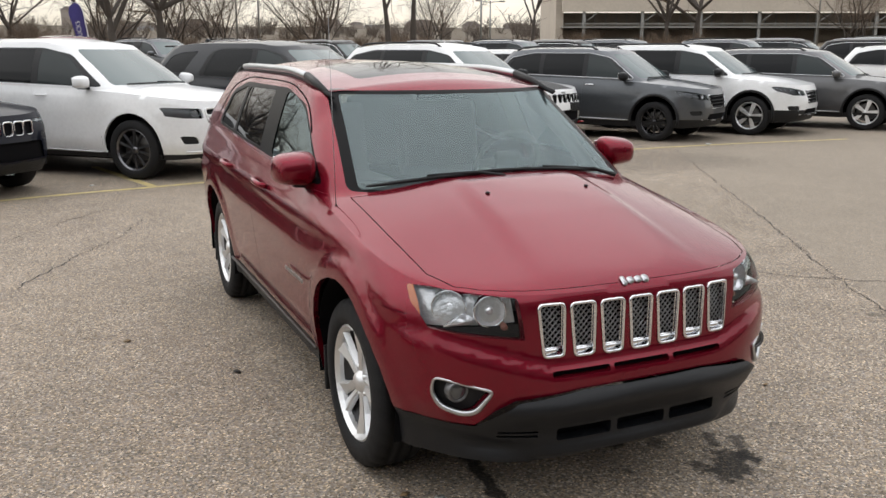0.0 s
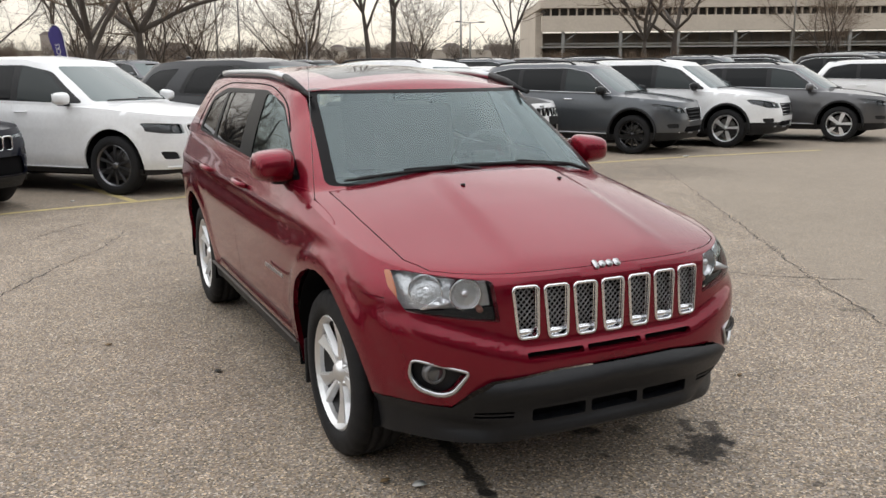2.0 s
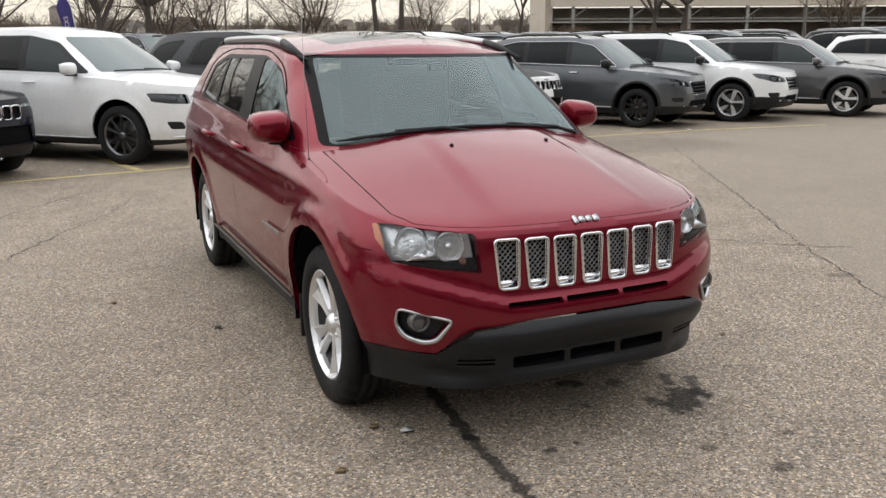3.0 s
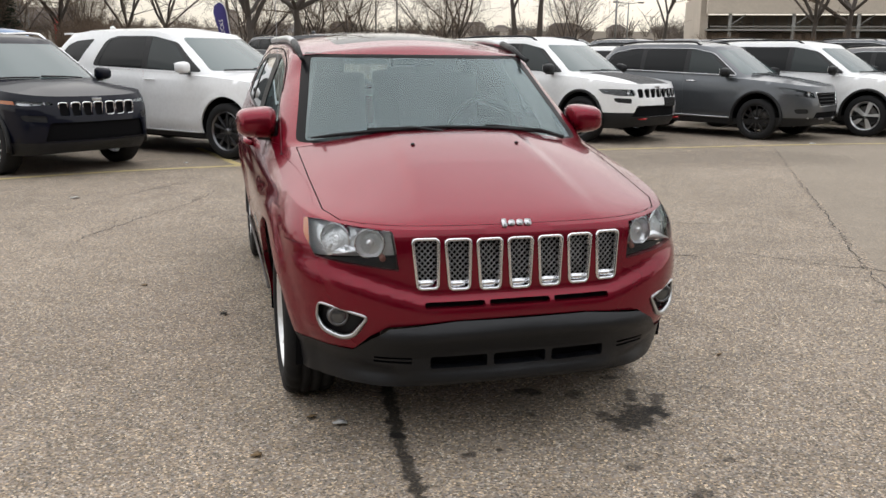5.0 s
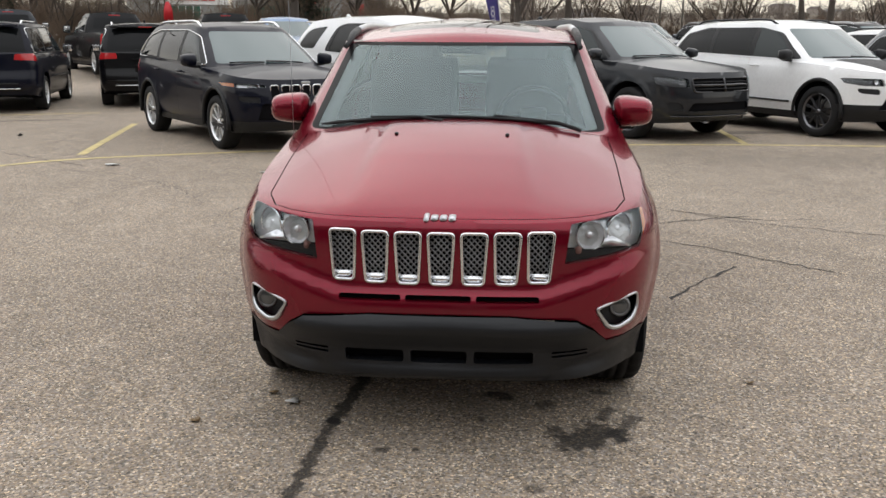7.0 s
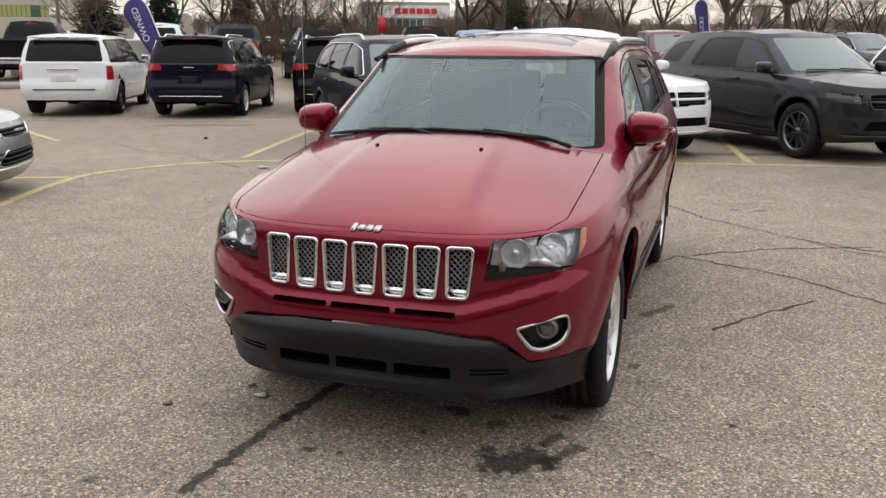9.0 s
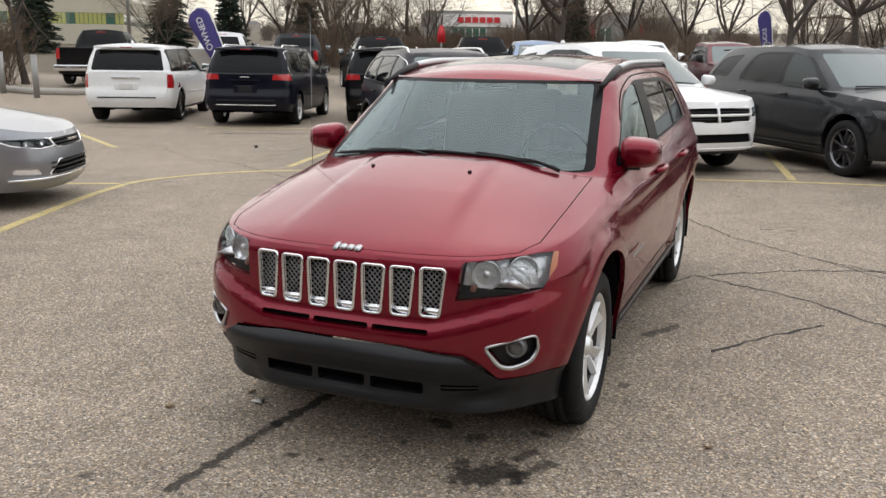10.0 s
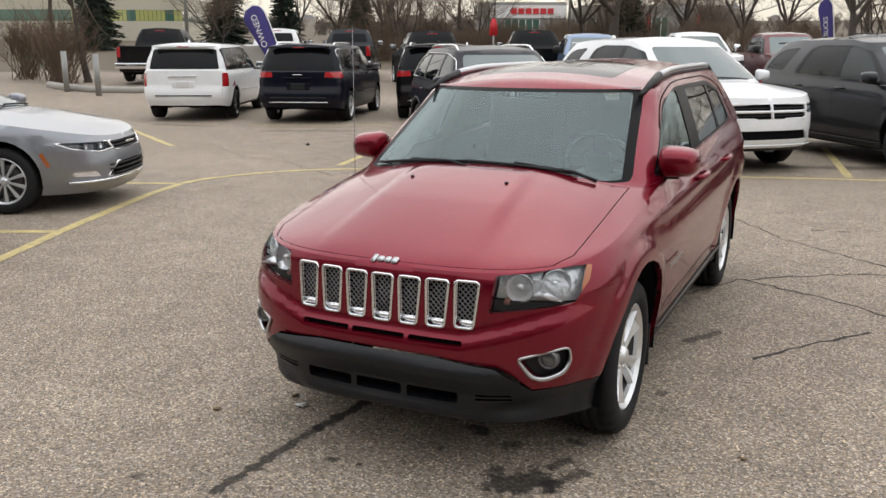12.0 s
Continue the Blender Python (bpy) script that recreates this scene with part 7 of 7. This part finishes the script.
def spruce(seed, height, label):
    rnd = random.Random(seed)
    tree = tagged(new("spruce_tree"), label, "tree", "spruces")
    sticks([(Vector((0, 0, 0)), Vector((0, 0, height)), 0.14, 0.02)], 6, "trunk", BARK, tree)
    segs = []
    z = 0.5
    while z < height - 0.15:
        R = 0.36 * (height - z) ** 0.85 + 0.12
        for k in range(22):
            a = rnd.uniform(0, 2 * math.pi)
            r = R * rnd.uniform(0.6, 1.1)
            p = Vector((0, 0, z + rnd.uniform(-0.1, 0.1)))
            q = p + Vector((math.cos(a) * r, math.sin(a) * r, -0.22 * r))
            segs.append((p, q, 0.03, 0.012))
            for i in range(26):
                s = p.lerp(q, rnd.uniform(0.2, 1))
                t = s + Vector((math.cos(a + rnd.uniform(-1.3, 1.3)), math.sin(a + rnd.uniform(-1.3, 1.3)), rnd.uniform(-0.5, 0.3))) * rnd.uniform(0.10, 0.24)
                segs.append((s, t, 0.05, 0.008))
        z += 0.21
    sticks(segs, 3, "crown", NEEDLE, tree)
    return tree


sp = spruce(2, 7.5, "dark green spruce tree")
first_spruce = True
for x, y, sc in ((-46.1, 52.2, 1.1), (-30.7, 48.3, 0.75), (-47.6, 40.0, 0.6), (-41.5, 54, 0.9), (-11.5, 47.0, 0.7), (-50.5, 43, 1.1)):
    m = Matrix.Translation((x, y, rise(x, y) - 0.05)) @ Matrix.Rotation(x, 4, 'Z') @ Matrix.Scale(sc, 4)
    if first_spruce:
        sp.matrix_basis, first_spruce = m, False
    else:
        copy_thing(sp, m).scale = (sc, sc, sc)

CONCRETE = shader("pale_concrete_panel", (0.52, 0.46, 0.39), 0.85, var=0.1, scale=0.4, bump=0.15, bump_scale=20)
STEEL = shader("grey_steel", (0.30, 0.30, 0.29), 0.5, 0.6, var=0.1)
SIDING = shader("brown_siding", (0.34, 0.29, 0.24), 0.8, var=0.2, scale=0.6)
DIM = shader("unlit_interior", (0.035, 0.032, 0.03), 0.8)
OFFICE = shader("cream_cladding", (0.50, 0.47, 0.38), 0.7, var=0.06, scale=0.3)
GREEN_GLASS = shader("green_glass", (0.05, 0.13, 0.10), 0.08, coat=1.0)
# yellow base colour paints the sunset mirrored in some of the green panes
BRIGHT_GLASS = shader("sunset_glass", (0.40, 0.42, 0.14), 0.12, coat=1.0)
SIGN_RED = shader("sign_red", (0.55, 0.02, 0.03), 0.4)
WHITE_SIGN = shader("sign_white", (0.75, 0.75, 0.75), 0.5)
PURPLE = shader("purple_flag_cloth", (0.055, 0.045, 0.20), 0.75, var=0.1, scale=3)


def facade(p, q):
    """Axes along a facade: x from p to q, y into the building, z up."""
    d = Vector((q[0] - p[0], q[1] - p[1], 0))
    return Matrix.Translation((p[0], p[1], 0)) @ Matrix.Rotation(math.atan2(d.y, d.x), 4, 'Z'), d.length


def block(name, m, x0, x1, y0, y1, z0, z1, mat, parent, bev=0.0, label=""):
    b = boxed((x0 + x1) / 2, (y0 + y1) / 2, (z0 + z1) / 2, x1 - x0, y1 - y0, z1 - z0, bev)
    bmesh.ops.transform(b, matrix=m, verts=b.verts)
    return part(name, b, mat, parent, label, False)


# long two-storey building with open lower floors
m, L = facade((54.0, 83.2), (112.0, 56.0))
bld = tagged(new("building"), "long pale two-storey building with open columned floors", "building")
# solid strip behind the mullions, its near-black colour standing for the shaded interior
block("wall", m, 0, L, 0.6, 22, 8.1, 9.0, DIM, bld)
block("parapet", m, -0.6, L, -0.4, 22, 8.95, 9.85, CONCRETE, bld)
block("wall_panel", m, -0.4, L, -0.2, 0.6, 6.3, 8.1, CONCRETE, bld)
block("floor_slab", m, -0.3, L, -0.2, 22, 4.45, 4.62, STEEL, bld)
block("back_wall", m, 0, L, 6.0, 6.4, 4.6, 6.4, SIDING, bld)
block("back_wall", m, 0, L, 7.0, 7.4, 1.4, 4.5, SIDING, bld)
block("end_wall", m, -0.9, 0.0, 2.0, 20, 1.4, 8.6, CONCRETE, bld)
block("roof", m, 0, L, 0, 22, 9.85, 10.0, STEEL, bld)
for k in range(62):
    x = 0.6 + k * (L - 1) / 62
    block("mullion", m, x, x + 0.16, 0.0, 0.5, 8.1, 9.0, CONCRETE, bld)
for k in range(9):
    x = 2.0 + k * (L - 3) / 9
    block("column", m, x, x + 0.35, 0.1, 0.45, 1.3, 6.35, STEEL, bld)
    b = tube([m @ Vector((x + 0.2, 0.3, 5.0)), m @ Vector((x + 1.8, 0.3, 6.2))], 0.08, 6)
    part("brace", b, STEEL, bld)
for k in range(46):
    x = 3 + k * (L - 4) / 46
    block("siding_batten", m, x, x + 0.10, 5.92, 6.0, 4.62, 6.3, STEEL, bld)
block("guard_rail", m, 0, L, -0.15, -0.05, 4.85, 4.95, STEEL, bld)

# low cream office with a green glass band
m, L = facade((-97.0, 48.0), (-64.4, 67.2))
off = tagged(new("building"), "cream office building with a green glass band", "building")
block("wall", m, 0, L, 0, 18, 2.0, 4.4, OFFICE, off)
block("window_band", m, 0.2, L - 0.2, 0.12, 17, 4.4, 5.55, GREEN_GLASS, off)
block("wall", m, 0, L, 0, 18, 5.55, 7.0, OFFICE, off)
block("window_band", m, 0.2, L - 0.2, 0.12, 17, 7.0, 8.0, GREEN_GLASS, off)
block("parapet", m, -0.2, L + 0.2, -0.2, 18, 8.0, 9.0, OFFICE, off)
for k in range(26):
    x = L - 11.4 + k * 0.44
    block("window_pane", m, x + 0.03, x + 0.41, 0.02, 0.11, 4.42, 5.53, BRIGHT_GLASS if k % 9 not in (4, 5) else GREEN_GLASS, off)
for k in range(14):
    x = L - 33 + k * 1.6
    block("window_pane", m, max(0.3, x + 0.04), max(0.5, x + 1.56), 0.03, 0.11, 4.42, 5.53, GREEN_GLASS, off)

# far showrooms
m, L = facade((-44.5, 99.8), (-34.3, 104.9))
show = tagged(new("building"), "grey showroom with a red sign band", "building")
block("wall", m, 0, L, 0.5, 14, 2.2, 7.4, STEEL, show)
block("sign_panel", m, 1.5, L, 0.2, 0.5, 5.4, 7.0, WHITE_SIGN, show)
for k in range(6):
    block("sign_letter", m, 4.2 + k * 0.95, 4.95 + k * 0.95, 0.05, 0.2, 5.9, 6.6, SIGN_RED, show)
block("glass_front", m, 3.4, 8.0, 0.35, 0.5, 2.6, 5.2, GREEN_GLASS, show)
for k in range(6):
    block("mullion", m, 3.4 + k * 0.9, 3.48 + k * 0.9, 0.2, 0.36, 2.6, 5.2, WHITE_SIGN, show)
m, L = facade((-32.5, 105.5), (-21.0, 110.5))
show = tagged(new("building"), "low grey showroom with glazed front", "building")
block("wall", m, 0, L, 0.5, 14, 2.2, 7.0, STEEL, show)
block("glass_front", m, 0.6, L - 1.5, 0.35, 0.5, 2.6, 5.4, GREEN_GLASS, show)
for k in range(9):
    block("mullion", m, 0.6 + k * 1.2, 0.7 + k * 1.2, 0.2, 0.36, 2.6, 5.4, WHITE_SIGN, show)
for k in range(6):
    block("sign_letter", m, 3.0 + k * 0.6, 3.42 + k * 0.6, 0.2, 0.5, 6.2, 6.75, WHITE_SIGN, show)
for x, y in ((-20.5, 91), (-16, 96)):
    s = tagged(new("pylon_sign"), "red pylon sign far off", "sign")
    part("panel", boxed(x, y, 3.6, 0.55, 0.3, 3.2, 0.05), SIGN_RED, s)
    part("footing", boxed(x, y, 1.9, 0.6, 0.25, 0.5, 0.02), STEEL, s)

# skyline of low blocks on the far rise
rnd = random.Random(9)
HAZE = [shader("far_block_tone", c, 0.9) for c in ((0.33, 0.29, 0.26), (0.42, 0.38, 0.34), (0.24, 0.21, 0.2), (0.36, 0.36, 0.37))]
for k in range(46):
    a, d = radians(rnd.uniform(44, 140)), rnd.uniform(330, 620)
    x, y = d * math.cos(a), d * math.sin(a)
    w, h = rnd.uniform(6, 18), rnd.uniform(2.0, 4.0) * (2.4 if k % 11 == 0 else 1)
    t = tagged(new("building"), "small far building on the skyline", "building", "skyline blocks")
    mm = Matrix.Translation((x, y, rise(x, y) - 1)) @ Matrix.Rotation(a + 1.57, 4, 'Z')
    block("wall", mm, -w / 2, w / 2, -5, 5, 0, h, HAZE[k % 4], t)
    roof = prism([(-w / 2 - 0.4, h), (w / 2 + 0.4, h), (w / 2 - 2, h + 1.6), (-w / 2 + 2, h + 1.6)], 9, mm)
    part("roof", roof, HAZE[(k + 2) % 4], t, smooth=False)
    for i in range(int(w / 3)):
        block("window", mm, -w / 2 + 0.8 + i * 3, -w / 2 + 2.2 + i * 3, -5.08, -5.0, h * 0.45, h * 0.75, DIM, t)

# poles
for x, y, h, arm in ((-27.1, 26.8, 9.5, 1), (26.2, 50.4, 5.9, 1), (12.9, 68.0, 9.5, 0), (14.6, 67.5, 9.5, 0), (60.0, 52.0, 11, 0), (33.0, 62, 4.2, 1), (-38, 60, 8, 1), (-14.2, 44, 8, 0)):
    z = rise(x, y)
    p = tagged(new("lamp_post" if arm else "flagpole"), "tall grey steel lamp post" if arm else "slim tall pole with no flag flying", "pole")
    part("pole", tube([(x, y, z - 0.1), (x, y, z + h)], [0.09, 0.05], 8), STEEL, p)
    if arm:
        for s in (-1, 1):
            part("arm", tube([(x, y, z + h - 0.1), (x + s * 0.9, y, z + h)], 0.03, 6), STEEL, p)
            part("lamp_head", boxed(x + s * 1.1, y, z + h, 0.5, 0.25, 0.10, 0.03), DIM, p)


def word(text, size, mat, parent, mtx):
    cu = bpy.data.curves.new("lettering", 'FONT')
    cu.body, cu.size, cu.extrude, cu.align_x, cu.align_y = text, size, 0.004, 'CENTER', 'CENTER'
    tmp = bpy.data.objects.new("lettering", cu)
    me = bpy.data.meshes.new_from_object(tmp)
    bpy.data.objects.remove(tmp)
    me.transform(mtx)
    me.materials.append(mat)
    ob = new("lettering", me)
    ob.parent = parent
    return ob


def feather_flag(x, y, h, lean, turn, text, spot, width):
    """A feather banner: a bowed cloth on a bent pole."""
    z = rise(x, y)
    f = tagged(new("feather_flag"), "purple feather flag with white lettering on a pole", "flag", "feather flags")
    base = Matrix.Translation((x, y, z)) @ Matrix.Rotation(turn, 4, 'Z') @ Matrix.Rotation(lean, 4, 'Y')
    cloth = bmesh.new()
    rows = []
    n = 28
    for i in range(n + 1):
        t = i / n
        head = math.sqrt(max(0.0, 1 - ((t - 0.80) / 0.20) ** 2)) if t > 0.80 else 1
        w = max(0.02, width * (0.55 + 0.45 * min(1, t / 0.80)) * head)
        zz = h * (0.22 + 0.78 * t)
        right = width - 0.42 * width * (1 - head)
        rows.append([cloth.verts.new(base @ Vector((right - w * u, 0.03 * math.sin(5 * t + 2 * u), zz))) for u in (0, 0.33, 0.66, 1)])
    for a, b in zip(rows, rows[1:]):
        for k in range(3):
            cloth.faces.new((a[k], a[k + 1], b[k + 1], b[k]))
    part("cloth", thick(cloth, 0.006), PURPLE, f)
    part("pole", tube([base @ Vector((width + 0.03, 0, zz)) for zz in (0, h * 0.5, h * 0.85)] + [base @ Vector((width * f_x, 0, h * f_z)) for f_x, f_z in ((0.95, 0.94), (0.75, 0.995), (0.4, 1.015), (0.1, 0.96))], [0.025, 0.022, 0.02, 0.018, 0.016, 0.014, 0.01], 6), WHITE_SIGN, f)
    word(text, spot[1], WHITE_SIGN, f, base @ Matrix.Translation((width * 0.5, -0.035, h * spot[0])) @ Matrix.Rotation(math.pi / 2, 4, 'X') @ Matrix.Rotation(spot[2], 4, 'Z'))
    return f


feather_flag(-17.35, 20.0, 2.72, -0.34, 0.35, "OWNED", (0.68, 0.30, math.pi / 2), 0.80)
feather_flag(-0.3, 35.6, 3.0, -0.12, 0.1, "TRUCKS", (0.60, 0.25, math.pi / 2), 0.55)
arch = tagged(new("banner"), "small red rounded banner sign", "banner")
part("cloth", prism(rounded([(-0.23, 0), (0.23, 0), (0.20, 0.55), (0.08, 0.9), (-0.08, 0.9), (-0.20, 0.55)], 0.12), 0.06, Matrix.Translation((-16.3, 37.8, 2.25)) @ Matrix.Rotation(0.35, 4, 'Z')), SIGN_RED, arch)
part("pole", tube([(-16.3, 37.8, rise(-16, 38) - 0.1), (-16.3, 37.8, 2.3)], 0.04, 6), STEEL, arch)

# kerbed bed with bollards, a low wall and a utility cabinet
KERB = shader("concrete_kerb", (0.36, 0.34, 0.31), 0.9, var=0.15, scale=2)
bed = tube([(x, y, rise(x, y) + 0.08) for x, y in ((-22.6, 15.2), (-21.6, 14.95), (-20.4, 15.0), (-19.3, 15.6), (-18.6, 17.2), (-18.7, 19.5))], 0.13, 6)
tagged(part("kerb", bed, KERB, None, "grey concrete kerb round the bush bed"), "", "kerb", kind="structure")
for x, y in ((-21.1, 14.6), (-19.4, 14.3)):
    tagged(part("bollard", tube([(x, y, rise(x, y) - 0.1), (x, y, rise(x, y) + 1.25)], 0.085, 10), STEEL, None, "plain grey steel bollard by the kerb"), "", "bollard", "bollards")
tagged(part("low_wall", boxed(-20.2, 20.2, rise(-20, 20) + 0.65, 6.5, 0.2, 1.3, 0.02, None), KERB, None, "low pale concrete wall behind the bed"), "", "wall", kind="structure")
cab = tagged(new("utility_cabinet"), "green-grey utility cabinet by the road", "cabinet")
part("body", boxed(-33.3, 23.5, rise(33, 23) + 0.55, 0.9, 0.6, 1.1, 0.03), shader("pale_green_steel", (0.25, 0.30, 0.24), 0.6), cab)
part("lid", boxed(-33.3, 23.5, rise(33, 23) + 1.12, 0.96, 0.66, 0.06, 0.02), shader("pale_green_steel", (0.25, 0.30, 0.24), 0.6), cab)

# far vehicles
FAR = dict(fine=0.11, levels=8, cabin_levels=5)


def far_off(name, base, k, label, cat, extra, x, y, heading, **over):
    S = kscale({**base, **FAR, **over}, *k)
    car = plain_vehicle(name, S, label, cat, extra, "far vehicles")
    car.matrix_basis = pose(x, y, rise(x, y), 0, 0, heading + 90)
    return car


TRUCK = (1.06, 1.0, 1.08)
p1 = far_off("pickup_truck", PICKUP, TRUCK, "black pickup truck seen from behind", "pickup", pickup, -22.2, 20.3, 117, paint=BLACK)
far_off("pickup_truck", PICKUP, TRUCK, "white pickup truck seen from behind", "pickup", pickup, -20.2, 24.6, 117, paint=WHITE)
far_off("pickup_truck", PICKUP, TRUCK, "dark grey pickup truck beyond the minivans", "pickup", pickup, -17.4, 25.6, 117, paint=GRANITE)
p2 = far_off("pickup_truck", PICKUP, TRUCK, "black pickup truck with a dark bumper", "pickup", pickup, -12.6, 23.0, 128, paint=BLACK, bumper=PLASTIC)
copy_thing(p2, pose(-9.8, 26.0, rise(-9.8, 26), 0, 0, 117 + 90))
far_off("pickup_truck", PICKUP, TRUCK, "light blue pickup truck facing the lot", "pickup", pickup, -6.9, 23.6, -66, paint=BLUE, windshield=SKY_LIT_GLASS)
far_off("pickup_truck", PICKUP, TRUCK, "white pickup truck facing the lot", "pickup", pickup, -3.7, 25.2, -66, paint=WHITE, bars=CHROME)
far_off("pickup_truck", PICKUP, TRUCK, "maroon pickup truck facing the lot", "pickup", pickup, -0.9, 24.6, -66, paint=MAROON)
s1 = far_off("suv", SUV, (1.0, 0.97, 0.97), "grey SUV in the far row", "suv", crossover(CHROME, PLASTIC), 5.2, 28.0, -60, paint=GUN)
s2 = far_off("suv", SUV, (1.0, 0.95, 0.95), "black SUV in the far row", "suv", seven_slot(CHROME, DARK), 8.2, 26.6, -60, paint=BLACK)
for ob, x, y, h in ((s2, 11.9, 24.8, -60), (s1, 14.2, 23.8, -60), (s2, 16.2, 23.0, -60), (s1, 18.0, 22.2, -60), (s1, 20.2, 19.0, -60), (s2, 22.2, 18.4, -60), (s2, 23.2, 15.5, -60), (s1, 26, 17.0, -60), (s1, 2.2, 29.3, -60)):
    copy_thing(ob, pose(x, y, rise(x, y), 0, 0, h + 90))
far_off("suv", SUV, (1.0, 0.95, 0.95), "white SUV at the end of the row", "suv", crossover(CHROME, CHROME), 19.6, 11.3, -60, paint=WHITE)
far_off("hatchback", SUV, (1.0, 0.93, 0.96), "white hatchback with red tail lights seen from behind", "hatchback", crossover(CHROME, CHROME), 8.6, 15.6, 117, paint=WHITE)

# unseen long wall added behind the camera to darken reflections and cut fill light
back = tagged(new("unseen_back_building"), "unseen plain grey building added to darken reflections and fill light", "building")
GREY_WALL = shader("grey_metal_cladding", (0.17, 0.165, 0.16), 0.7, var=0.1, scale=0.3)
part("wall", boxed(0, -19, 4.4, 90, 6, 9.0, 0.05), GREY_WALL, back, "", False)
part("roof", boxed(0, -19, 9.0, 91, 6.6, 0.3, 0.05), STEEL, back, "", False)
for k in range(14):
    part("window", boxed(-39 + k * 6, -15.98, 1.9, 4.6, 0.06, 2.6, 0.01), TINTED, back, "", False)
